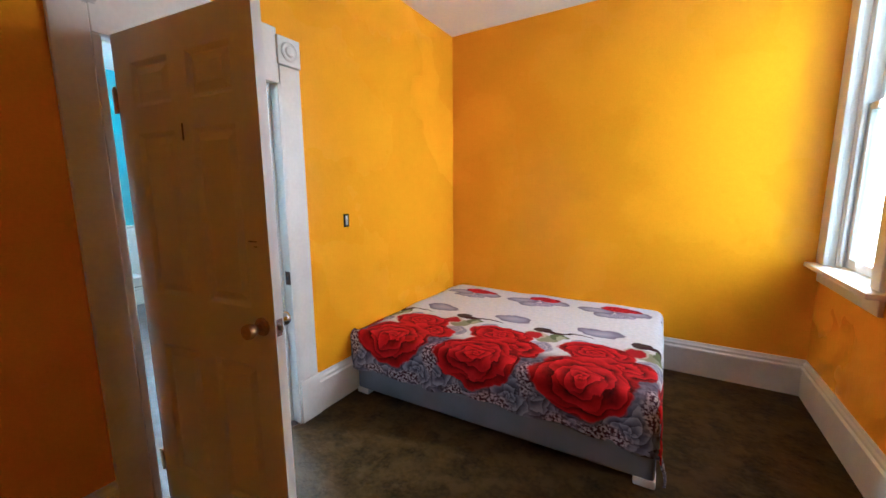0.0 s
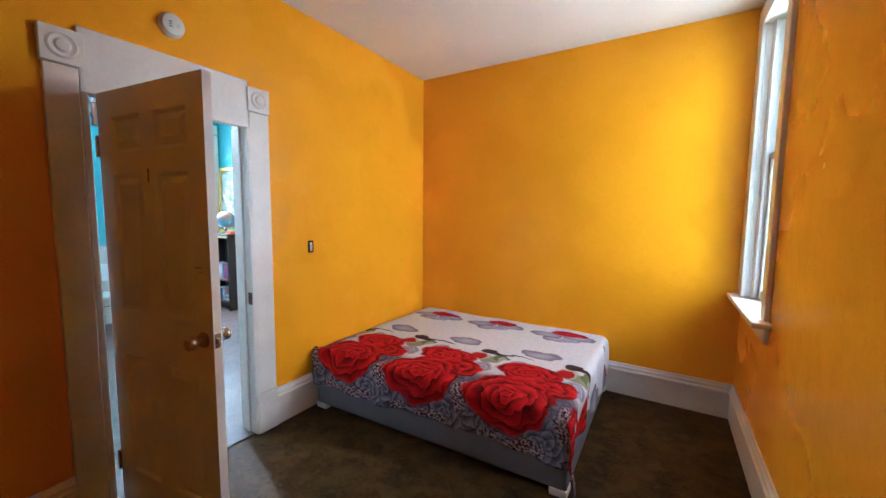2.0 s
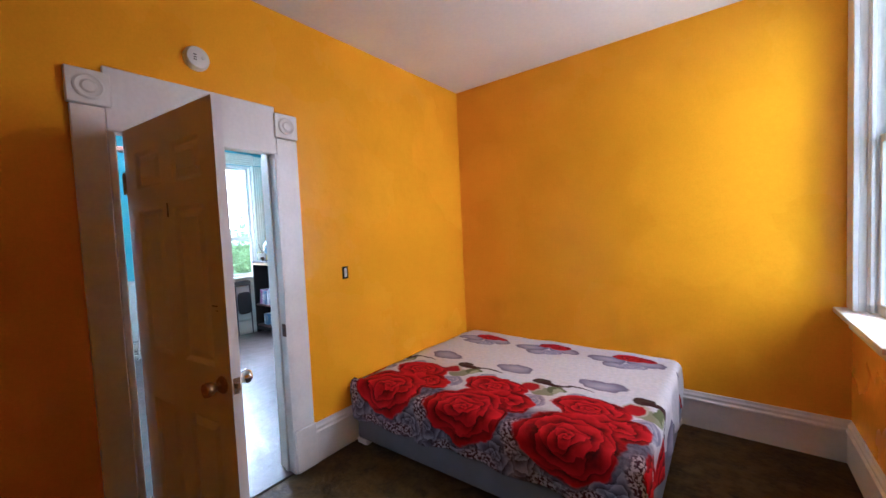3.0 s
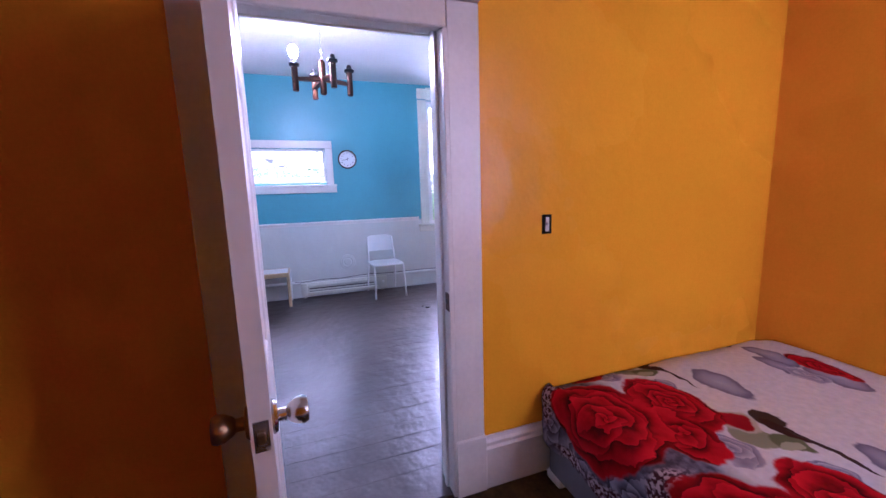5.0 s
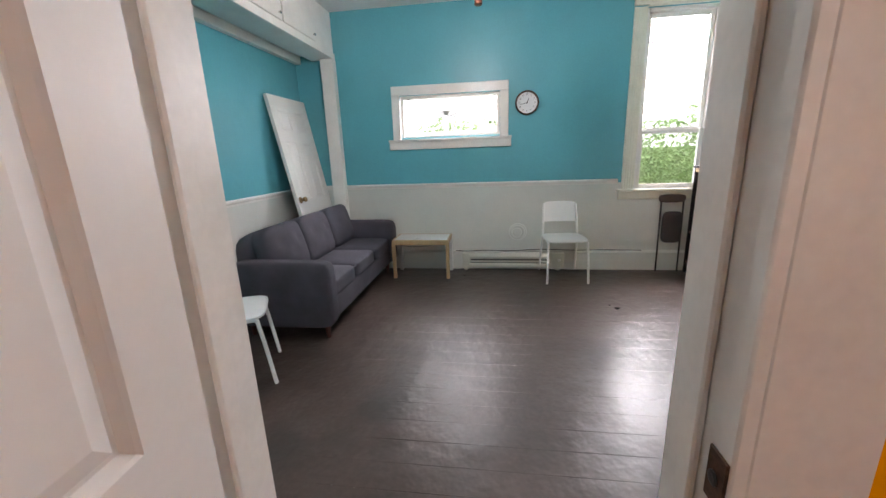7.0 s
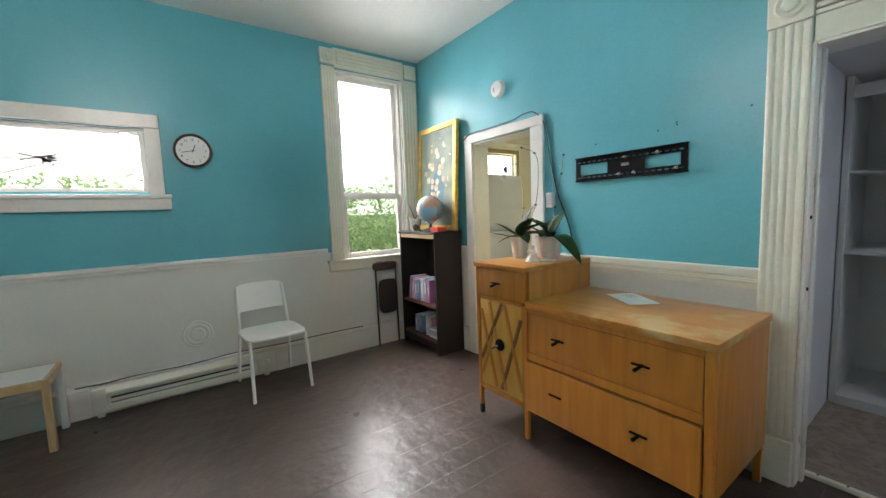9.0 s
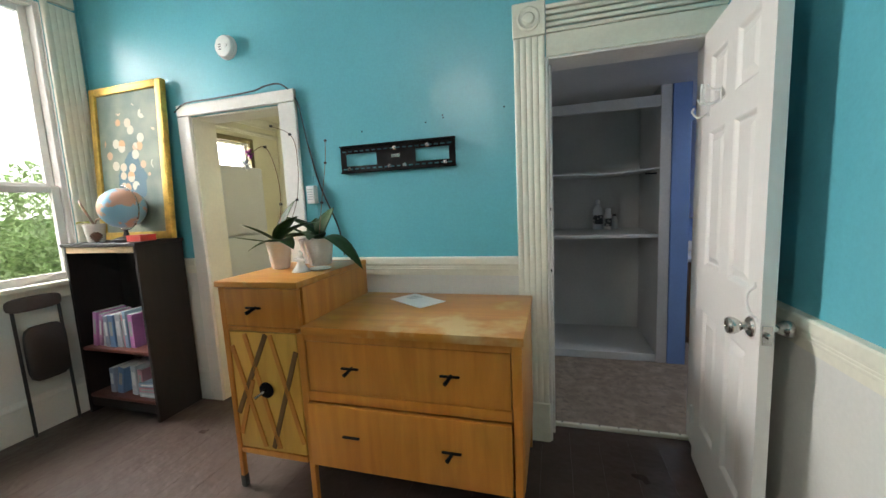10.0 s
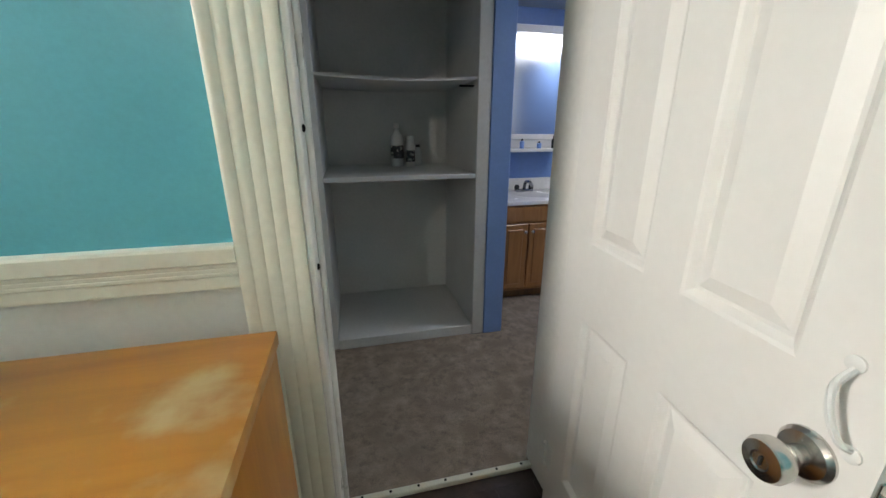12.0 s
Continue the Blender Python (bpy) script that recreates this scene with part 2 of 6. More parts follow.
def lathe(bm, profile, seg=24, m=None, closed=True):
    """A turned shape round z from (radius, height) pairs."""
    t = bmesh.new()
    rings = []
    for r, z in profile:
        rings.append([t.verts.new((r * math.cos(2 * math.pi * k / seg), r * math.sin(2 * math.pi * k / seg), z)) for k in range(seg)])
    for a, b in zip(rings, rings[1:]):
        for k in range(seg):
            t.faces.new((a[k], a[(k + 1) % seg], b[(k + 1) % seg], b[k]))
    if closed:
        t.faces.new(rings[0][::-1])
        t.faces.new(rings[-1])
    put(bm, t, m)


def rod(bm, a, b, r0, r1=None, seg=10, m=None):
    a, b = Vector(a), Vector(b)
    d = b - a
    q = d.to_track_quat("Z", "Y").to_matrix().to_4x4()
    mm = Matrix.Translation(a) @ q
    lathe(bm, [(r0, 0), (r0 if r1 is None else r1, d.length)], seg, mm if m is None else m @ mm)


def tube(bm, pts, r, seg=8):
    pts = [Vector(p) for p in pts]
    t = bmesh.new()
    rings = []
    for i, p in enumerate(pts):
        d = (pts[min(i + 1, len(pts) - 1)] - pts[max(i - 1, 0)]).normalized()
        side = d.cross(Vector((0.31, 0.17, 0.93))).normalized()
        up = side.cross(d)
        rings.append([t.verts.new(p + r * (side * math.cos(2 * math.pi * k / seg) + up * math.sin(2 * math.pi * k / seg))) for k in range(seg)])
    for a, b in zip(rings, rings[1:]):
        for k in range(seg):
            t.faces.new((a[k], a[(k + 1) % seg], b[(k + 1) % seg], b[k]))
    t.faces.new(rings[0][::-1])
    t.faces.new(rings[-1])
    put(bm, t)


def arc_points(ctrl, n=8):
    """A smooth line through the control points."""
    c = [Vector(p) for p in ctrl]
    c = [2 * c[0] - c[1]] + c + [2 * c[-1] - c[-2]]
    out = []
    for i in range(1, len(c) - 2):
        for k in range(n):
            s = k / n
            out.append(0.5 * ((2 * c[i]) + (c[i + 1] - c[i - 1]) * s + (2 * c[i - 1] - 5 * c[i] + 4 * c[i + 1] - c[i + 2]) * s * s
                              + (3 * c[i] - c[i - 1] - 3 * c[i + 1] + c[i + 2]) * s ** 3))
    return out + [c[-2]]


def moulding(bm, profile, p0, p1, normal):
    """A profile of (depth, height) pairs run from p0 to p1 on a wall that faces normal."""
    p0, p1, nn = Vector(p0), Vector(p1), Vector(normal)
    t = bmesh.new()
    ends = [[t.verts.new(p + nn * d + Vector((0, 0, h))) for d, h in profile] for p in (p0, p1)]
    k = len(profile)
    for i in range(k):
        t.faces.new((ends[0][i], ends[0][(i + 1) % k], ends[1][(i + 1) % k], ends[1][i]))
    t.faces.new(ends[0][::-1])
    t.faces.new(ends[1])
    bmesh.ops.recalc_face_normals(t, faces=t.faces[:])
    put(bm, t)


def mesh_object(name, bm, material, smooth=False):
    bmesh.ops.recalc_face_normals(bm, faces=bm.faces[:])
    me = bpy.data.meshes.new(name)
    bm.to_mesh(me)
    bm.free()
    for mt in material if isinstance(material, (list, tuple)) else [material]:
        me.materials.append(mt)
    if smooth:
        for f in me.polygons:
            f.use_smooth = True
        me.set_sharp_from_angle(angle=radians(38))
    return new(name, me)


def part(name, bm, material, parent, label="", smooth=False):
    o = mesh_object(name, bm, material, smooth)
    o.parent = parent
    if label:
        o["label"] = label
    return o


def thing(name, label, category, at=None, group="", kind=""):
    e = new(name)
    e.empty_display_size = 0.1
    if at is not None:
        e.matrix_world = at
    return tagged(e, label, category, group, kind)


def solid(name, bm, material, label="", category="", group="", kind="", smooth=False):
    return tagged(mesh_object(name, bm, material, smooth), label, category, group, kind)


def box_part(name, dims, material, parent, bev=0.004, label="", seg=1):
    b = bmesh.new()
    bx(b, *dims, bev, seg)
    return part(name, b, material, parent, label, smooth=bev > 0)


def wall(name, axis, face, back, u0, u1, z0, z1, holes, materials, choose, label, cuts=(), skew=None):
    """A wall with real openings. axis: the axis that it faces along; face, back: its two planes; u: along it.
    choose(side, z): the material's number, side 0 the face, 1 the back, 2 a reveal."""
    us = sorted({u0, u1, *[h[0] for h in holes], *[h[1] for h in holes]})
    zs = sorted({z0, z1, *[h[2] for h in holes], *[h[3] for h in holes], *cuts})

    def open_at(i, j):
        if not (0 <= i < len(us) - 1 and 0 <= j < len(zs) - 1):
            return True
        u, z = (us[i] + us[i + 1]) / 2, (zs[j] + zs[j + 1]) / 2
        return any(a < u < b and c < z < d for a, b, c, d in holes)

    bm = bmesh.new()
    made = {}

    def vert(u, d, z):
        key = (round(u, 5), d, round(z, 5))
        if key not in made:
            dd = (face, back)[d]
            if skew:
                dd += skew(u)
            made[key] = bm.verts.new((dd, u, z) if axis == "x" else (u, dd, z))
        return made[key]

    for i in range(len(us) - 1):
        for j in range(len(zs) - 1):
            if open_at(i, j):
                continue
            a, b, c, d = us[i], us[i + 1], zs[j], zs[j + 1]
            zm = (c + d) / 2
            for s in (0, 1):
                bm.faces.new([vert(a, s, c), vert(b, s, c), vert(b, s, d), vert(a, s, d)]).material_index = choose(s, zm)
            for (di, dj), (p, q) in (((-1, 0), ((a, c), (a, d))), ((1, 0), ((b, c), (b, d))), ((0, -1), ((a, c), (b, c))), ((0, 1), ((a, d), (b, d)))):
                if open_at(i + di, j + dj):
                    bm.faces.new([vert(p[0], 0, p[1]), vert(q[0], 0, q[1]), vert(q[0], 1, q[1]), vert(p[0], 1, p[1])]).material_index = choose(2, zm)
    return solid(name, bm, materials, label, "wall", kind="structure")


# ---- structure ----
CEIL = 2.92
RAIL = 1.0


def flat(name, x0, x1, y0, y1, z0, z1, material, label, category):
    b = bmesh.new()
    bx(b, x0, x1, y0, y1, z0, z1)
    return solid(name, b, material, label, category, kind="structure")


flat("floor_bedroom", -1.895, 1.16, -1.35, 3.60, -0.12, 0.0, BEDFLOOR, "worn dark brown painted bedroom floor", "floor")
floor_living = flat("floor_living", -5.98, -1.895, -1.15, 3.765, -0.12, -0.014, LIVFLOOR, "scuffed dark brown painted living room floor", "floor")
flat("floor_kitchen", -6.6, -3.6, 3.765, 6.5, -0.12, 0.0, LIVFLOOR, "dark kitchen floor beyond the opening", "floor")
flat("floor_hall", -3.0, -0.4, 3.82, 6.1, -0.12, 0.018, CARPET, "beige worn carpet in the small hall", "floor")
flat("floor_doorway", -3.0, -1.895, 3.765, 3.82, -0.12, 0.0, LIVFLOOR, "dark brown painted floor strip in the closet doorway", "floor")
flat("ceiling_bedroom", -1.82, 1.16, -1.35, 3.68, CEIL, CEIL + 0.12, CEILING, "white painted bedroom ceiling", "ceiling")
flat("ceiling_living", -5.98, -1.82, -1.15, 3.85, CEIL, CEIL + 0.12, CEILING, "white painted living room ceiling", "ceiling")
flat("ceiling_kitchen", -6.6, -3.6, 3.85, 6.5, 2.52, 2.64, KITCHENPAINT, "cream kitchen ceiling", "ceiling")
flat("ceiling_hall", -3.0, -0.4, 3.85, 6.1, 2.065, 2.24, GREYPAINT, "low grey hall ceiling", "ceiling")

wall("wall_door", "x", -1.82, -1.97, -1.2, 3.66, 0, CEIL, [(0.811, 1.577, -1, 2.080)], [YELLOW, TEAL, WAINSCOT, TRIM],
     lambda s, z: (0, 1 if z > 0.9 else 2, 3)[s], "yellow wall with the bedroom door, teal on its other face", cuts=(0.9,))
wall("wall_bed", "y", 3.57, 3.66, -1.82, 1.16, 0, CEIL, [], [YELLOW, GREYPAINT], lambda s, z: (0, 1, 0)[s],
     "yellow lumpy plaster wall behind the bed", skew=lambda u: -0.030 * (u + 0.4))
wall("wall_window_bedroom", "x", 1.0, 1.16, -1.2, 3.66, 0, CEIL, [(2.73, 3.40, 0.95, 2.76)], [YELLOW, TRIM], lambda s, z: (0, 1, 1)[s],
     "yellow wall with a tall sash window")
wall("wall_back_bedroom", "y", -1.2, -1.35, -1.97, 1.16, 0, CEIL, [], [YELLOW], lambda s, z: 0, "plain yellow bedroom wall")
wall("wall_far_living", "x", -5.83, -5.98, -1.15, 3.85, 0, CEIL, [(0.197, 1.316, 1.564, 2.012), (2.77, 3.465, 0.915, 2.70)],
     [TEAL, WAINSCOT, TRIM], lambda s, z: 2 if s else (0 if z > RAIL else 1), "teal wall over white wainscot with two windows", cuts=(RAIL,))
wall("wall_kitchen_side", "y", 3.68, 3.85, -5.83, -1.82, 0, CEIL, [(-4.95, -4.26, -1, 1.94), (-2.714, -2.02, -1, 1.98)],
     [TEAL, WAINSCOT, CREAM, KITCHENPAINT], lambda s, z: (0 if z > RAIL else 1, 3, 2)[s], "teal wall over white wainscot with two doorways", cuts=(RAIL,))
wall("wall_alcove", "y", -1.0, -1.15, -5.83, -1.97, 0, CEIL, [], [TEAL, WAINSCOT], lambda s, z: 0 if z > RAIL else 1,
     "teal alcove wall over white wainscot", cuts=(RAIL,))
# kitchen shell
wall("wall_kitchen_window", "x", -6.45, -6.6, 3.85, 6.5, 0, 2.52, [(5.10, 5.80, 1.84, 2.18)], [KITCHENPAINT], lambda s, z: 0, "cream kitchen wall with a high window")
wall("wall_kitchen_end", "y", 6.35, 6.5, -6.45, -3.6, 0, 2.52, [], [KITCHENPAINT], lambda s, z: 0, "cream kitchen wall")
wall("wall_kitchen_inner", "x", -3.75, -3.6, 3.85, 6.35, 0, 2.52, [], [KITCHENPAINT], lambda s, z: 0, "cream kitchen wall")
# hall and bathroom shell
wall("wall_hall_end", "x", -2.79, -3.0, 3.85, 6.1, 0, 2.12, [], [GREYPAINT], lambda s, z: 0, "grey painted hall wall")
wall("wall_hall_back", "y", 5.46, 5.52, -2.79, -1.88, 0, 2.12, [], [GREYPAINT], lambda s, z: 0, "grey painted wall behind the shelves")
wall("wall_bath_back", "y", 5.66, 5.8, -2.79, -0.4, 0, 2.12, [], [BLUEPAINT], lambda s, z: 0, "periwinkle blue bathroom wall")
wall("wall_bath_side", "x", -0.55, -0.4, 3.66, 5.88, 0, 2.12, [], [BLUEPAINT], lambda s, z: 0, "periwinkle blue bathroom wall")

# baseboards, chair rails and casings
BASE = [(0, 0), (0.022, 0), (0.022, 0.19), (0.030, 0.195), (0.030, 0.208), (0.020, 0.218), (0.020, 0.234), (0.012, 0.246), (0.008, 0.262), (0, 0.262)]
LOWBASE = [(0, 0), (0.02, 0), (0.02, 0.19), (0.026, 0.196), (0.026, 0.206), (0.014, 0.222), (0, 0.232)]
RIDGES = [(0, 0), (0.016, 0), (0.016, 0.028), (0.019, 0.031), (0.019, 0.037), (0.0175, 0.039), (0.019, 0.041), (0.019, 0.047), (0.0175, 0.049),
          (0.019, 0.051), (0.019, 0.057), (0.026, 0.062), (0.026, 0.094), (0.022, 0.100), (0, 0.102)]
THINRAIL = [(0, 0), (0.012, 0), (0.014, 0.02), (0.022, 0.028), (0.022, 0.044), (0.012, 0.052), (0, 0.056)]


def trim(name, runs, profile, material, label, category="trim"):
    b = bmesh.new()
    for p0, p1, nn in runs:
        moulding(b, profile, p0, p1, nn)
    return solid(name, b, material, label, category, kind="structure")


trim("baseboard_door_wall", [((-1.82, -1.2, 0), (-1.82, 0.669, 0), (1, 0, 0)), ((-1.82, 1.727, 0), (-1.82, 3.60, 0), (1, 0, 0))], BASE, TRIM, "tall moulded white baseboard", "baseboard")
trim("baseboard_bed_wall", [((-1.80, 3.612, 0), (1.0, 3.528, 0), (0, -1, 0))], BASE, TRIM, "tall moulded white baseboard", "baseboard")
trim("baseboard_window_wall", [((1.0, -1.2, 0), (1.0, 3.51, 0), (-1, 0, 0))], BASE, TRIM, "tall moulded white baseboard", "baseboard")
trim("baseboard_far_living", [((-5.83, -1.0, 0), (-5.83, 0.86, 0), (1, 0, 0)), ((-5.83, 2.08, 0), (-5.83, 3.68, 0), (1, 0, 0))], LOWBASE, WAINSCOT, "white baseboard under the wainscot", "baseboard")
trim("baseboard_above_heater", [((-5.83, 0.86, 0.0), (-5.83, 2.08, 0.0), (1, 0, 0))], [(0, 0), (0.012, 0), (0.012, 0.225), (0, 0.232)], WAINSCOT, "white baseboard behind the heater", "baseboard")
trim("baseboard_kitchen_side", [((-5.80, 3.68, 0), (-5.045, 3.68, 0), (0, -1, 0)), ((-4.146, 3.68, 0), (-2.877, 3.68, 0), (0, -1, 0))], LOWBASE, WAINSCOT, "white baseboard under the wainscot", "baseboard")
trim("chair_rail_far", [((-5.83, -1.0, 0.985), (-5.83, 2.60, 0.985), (1, 0, 0))], THINRAIL, TRIM, "thin white chair rail")
trim("chair_rail_kitchen_side", [((-5.80, 3.68, 0.914), (-5.045, 3.68, 0.914), (0, -1, 0)), ((-4.146, 3.68, 0.914), (-2.875, 3.68, 0.914), (0, -1, 0))], RIDGES, CREAM, "ridged cream chair rail")
trim("chair_rail_door_wall", [((-1.97, 1.75, 0.83), (-1.97, 3.66, 0.83), (-1, 0, 0))], RIDGES, CREAM, "ridged cream chair rail")
trim("chair_rail_alcove", [((-5.80, -1.0, 0.985), (-1.99, -1.0, 0.985), (0, 1, 0))], THINRAIL, TRIM, "thin white chair rail")


def rosette(parent, at, turn, size, material):
    """A square corner block with a turned bullseye; it faces local -y."""
    b = bmesh.new()
    bx(b, -size / 2, size / 2, 0, 0.032, -size / 2, size / 2, 0.004)
    m = Matrix.Translation(at) @ Euler((0, 0, turn)).to_matrix().to_4x4() @ Matrix.Translation((0, -0.032, 0))
    for v in b.verts:
        v.co = m @ v.co
    o = part("corner_block", b, material, parent, smooth=True)
    c = bmesh.new()
    r = size * 0.36
    lathe(c, [(r, 0.0), (r, 0.006), (r * 0.85, 0.010), (r * 0.68, 0.004), (r * 0.55, 0.004), (r * 0.42, 0.012), (r * 0.2, 0.014), (0.001, 0.014)], 24,
          m @ Euler((radians(90), 0, 0)).to_matrix().to_4x4())
    part("bullseye", c, material, o, smooth=True)
    return o


def fluted(bm, x0, x1, z0, z1, depth=0.024):
    """A pilaster casing facing -y from y = 0, with shallow rounded reeds between plain edges."""
    w = x1 - x0
    line = [(0.0, 0.0), (0.0, 0.84), (0.03, 0.98), (0.06, 1.0), (0.17, 1.0)]
    reeds = 3
    for k in range(reeds):
        for q in range(9):
            u = q / 8
            line.append((0.20 + 0.60 * (k + u) / reeds, 0.86 + 0.15 * math.sin(math.pi * u) ** 0.7))
    line += [(0.83, 1.0), (0.94, 1.0), (0.97, 0.98), (1.0, 0.84), (1.0, 0.0)]
    t = bmesh.new()
    low, high = [[t.verts.new((x0 + u * w, -depth * dd, z)) for u, dd in line] for z in (z0, z1)]
    for i in range(len(line)):
        k = (i + 1) % len(line)
        t.faces.new((low[i], low[k], high[k], high[i]))
    t.faces.new(low[::-1])
    t.faces.new(high)
    put(bm, t)


# bedroom door casing, plain boards with corner blocks
dc = thing("door_casing_bedroom", "white painted door casing with bullseye corner blocks", "door casing", kind="structure")
box_part("side_board", (-1.82, -1.798, 0.669, 0.785, 0.0, 2.13), TRIM, dc)
box_part("side_board", (-1.82, -1.798, 1.590, 1.727, 0.28, 2.13), TRIM, dc)
box_part("plinth", (-1.82, -1.788, 1.585, 1.735, 0.0, 0.28), TRIM, dc)
box_part("head_board", (-1.82, -1.800, 0.786, 1.589, 2.031, 2.318), TRIM, dc)
for yy in (0.735, 1.655):
    rosette(dc, (-1.82, yy, 2.208), radians(90), 0.150, TRIM)
jb = thing("door_frame_bedroom", "white painted door frame with a worn strike", "door frame", kind="structure")
box_part("jamb", (-1.975, -1.80, 0.786, 0.815, 0.0, 2.030), TRIM, jb)
box_part("jamb", (-1.975, -1.80, 1.573, 1.600, 0.0, 2.030), TRIM, jb)
box_part("head_jamb", (-1.855, -1.823, 0.816, 1.572, 2.031, 2.062), TRIM, jb)
box_part("head_lining", (-1.972, -1.823, 0.816, 1.572, 2.063, 2.077), TRIM, jb)
box_part("stop", (-1.905, -1.865, 1.560, 1.573, 0.0, 2.062), TRIM, jb)
box_part("stop", (-1.905, -1.865, 0.815, 0.828, 0.0, 2.062), TRIM, jb)
box_part("threshold", (-1.97, -1.82, 0.816, 1.573, 0.0, 0.010), LIVFLOOR, jb, label="scuffed dark threshold")
st = bmesh.new()
bx(st, -1.845, -1.803, 1.569, 1.5735, 0.895, 0.975, 0.002)
st_o = part("strike_plate", st, RUST, jb, "rusty strike plate in splintered paint")
st = bmesh.new()
lathe(st, [(0.011, 0), (0.011, 0.003), (0.007, 0.004)], 14, Matrix.Translation((-1.826, 1.570, 0.935)) @ Euler((radians(90), 0, 0)).to_matrix().to_4x4())
part("latch_hole", st, BLACKPLASTIC, st_o)

# casing of the bedroom doorway on the living room side
lc = thing("door_casing_living", "cream fluted door casing on the living room side", "door casing", kind="structure")
box_part("side_board", (-1.995, -1.97, 0.68, 0.798, 0.0, 2.06), CREAM, lc)
box_part("side_board", (-1.995, -1.97, 1.590, 1.725, 0.0, 2.06), CREAM, lc)
box_part("head_board", (-1.995, -1.97, 0.68, 1.725, 2.06, 2.21), CREAM, lc)

# closet doorway casing, fluted with corner blocks
cc = thing("door_casing_closet", "cream fluted door casing with bullseye corner blocks and plinth", "door casing", kind="structure")
b = bmesh.new()
fluted(b, -2.875, -2.728, 0.22, 2.085)
for v in b.verts:
    v.co.y += 3.68
part("side_board", b, CREAM, cc, smooth=True)
box_part("plinth", (-2.880, -2.724, 3.648, 3.68, 0.0, 0.22), CREAM, cc)
box_part("side_board", (-2.008, -1.975, 3.66, 3.68, 0.0, 2.085), CREAM, cc)
b = bmesh.new()
bx(b, -2.722, -1.975, 3.658, 3.68, 1.985, 2.09, 0.003)
bx(b, -2.722, -1.975, 3.652, 3.672, 2.092, 2.11, 0.003)
for k in range(4):
    bx(b, -2.722, -1.975, 3.652, 3.675, 2.118 + 0.027 * k, 2.138 + 0.027 * k, 0.004)
part("head_board", b, CREAM, cc)
rosette(cc, (-2.801, 3.68, 2.165), 0.0, 0.155, CREAM)
jb = thing("door_frame_closet", "white painted closet door frame with paint drips", "door frame", kind="structure")
box_part("jamb", (-2.728, -2.712, 3.664, 3.86, 0.0, 1.99), TRIM, jb)
box_part("jamb", (-2.022, -2.004, 3.682, 3.86, 0.0, 1.99), TRIM, jb)
box_part("head_jamb", (-2.712, -2.022, 3.664, 3.86, 1.974, 1.99), TRIM, jb)
box_part("stop", (-2.712, -2.698, 3.74, 3.78, 0.0, 1.974), TRIM, jb)
for zz in (0.935, 1.255):
    b = bmesh.new()
    lathe(b, [(0.008, 0), (0.008, 0.004), (0.004, 0.006)], 12, Matrix.Translation((-2.712, 3.70, zz)) @ Euler((0, radians(90), 0)).to_matrix().to_4x4())
    part("screw", b, BLACKMETAL, jb)
b = bmesh.new()
bx(b, -2.71, -2.02, 3.812, 3.836, 0.0, 0.023, 0.003)
tk = tagged(part("carpet_strip", b, CREAM, None), "chipped pale tack strip at the carpet edge", "carpet strip", kind="structure")
for k in range(7):
    b = bmesh.new()
    lathe(b, [(0.005, 0.0), (0.005, 0.002), (0.002, 0.003)], 8, Matrix.Translation((-2.66 + 0.1 * k, 3.824, 0.0228)))
    part("nail", b, BLACKMETAL, tk)

# kitchen opening casing
kc = thing("door_casing_kitchen", "white casing round the open kitchen doorway", "door casing", kind="structure")
box_part("side_board", (-5.045, -4.945, 3.658, 3.68, 0.0, 1.945), TRIM, kc)
box_part("side_board", (-4.265, -4.146, 3.658, 3.68, 0.0, 1.945), TRIM, kc)
box_part("head_board", (-5.045, -4.146, 3.656, 3.68, 1.945, 2.018), TRIM, kc)
box_part("jamb", (-4.955, -4.942, 3.682, 3.86, 0.0, 1.943), CREAM, kc)
box_part("jamb", (-4.268, -4.255, 3.682, 3.86, 0.0, 1.943), CREAM, kc)
box_part("head_jamb", (-4.942, -4.268, 3.682, 3.86, 1.930, 1.943), CREAM, kc)


# ---- windows ----
def sash(parent, x, y0, y1, z0, z1, t=0.035, w=0.045, material=TRIM):
    """One sash in a wall that faces along x: stiles, rails and a pane."""
    s = bmesh.new()
    bx(s, x - t / 2, x + t / 2, y0, y0 + w, z0, z1, 0.004)
    bx(s, x - t / 2, x + t / 2, y1 - w, y1, z0, z1, 0.004)
    bx(s, x - t / 2 + 0.001, x + t / 2 - 0.001, y0 + w, y1 - w, z0, z0 + w * 1.3, 0.004)
    bx(s, x - t / 2 + 0.001, x + t / 2 - 0.001, y0 + w, y1 - w, z1 - w, z1, 0.004)
    o = part("sash", s, material, parent)
    g = bmesh.new()
    bx(g, x - 0.002, x + 0.002, y0 + w, y1 - w, z0 + w * 1.3, z1 - w)
    p = part("pane", g, GLASS, o, "clear glass pane")
    p.visible_shadow = False
    return o


# bedroom window
w1 = thing("window_1", "white peeling double-hung sash window", "window", kind="structure")
box_part("casing", (0.974, 1.0, 2.65, 2.745, 0.95, 2.88), TRIM, w1)
box_part("casing", (0.974, 1.0, 3.392, 3.525, 0.95, 2.88), TRIM, w1)
box_part("head_casing", (0.974, 1.0, 2.745, 3.392, 2.76, 2.88), TRIM, w1)
box_part("sill", (0.915, 1.03, 2.60, 3.526, 0.918, 0.948), TRIM, w1, 0.008, seg=2)
box_part("apron", (0.978, 1.0, 2.64, 3.49, 0.83, 0.918), TRIM, w1)
box_part("frame", (1.03, 1.16, 3.375, 3.40, 0.95, 2.76), TRIM, w1)
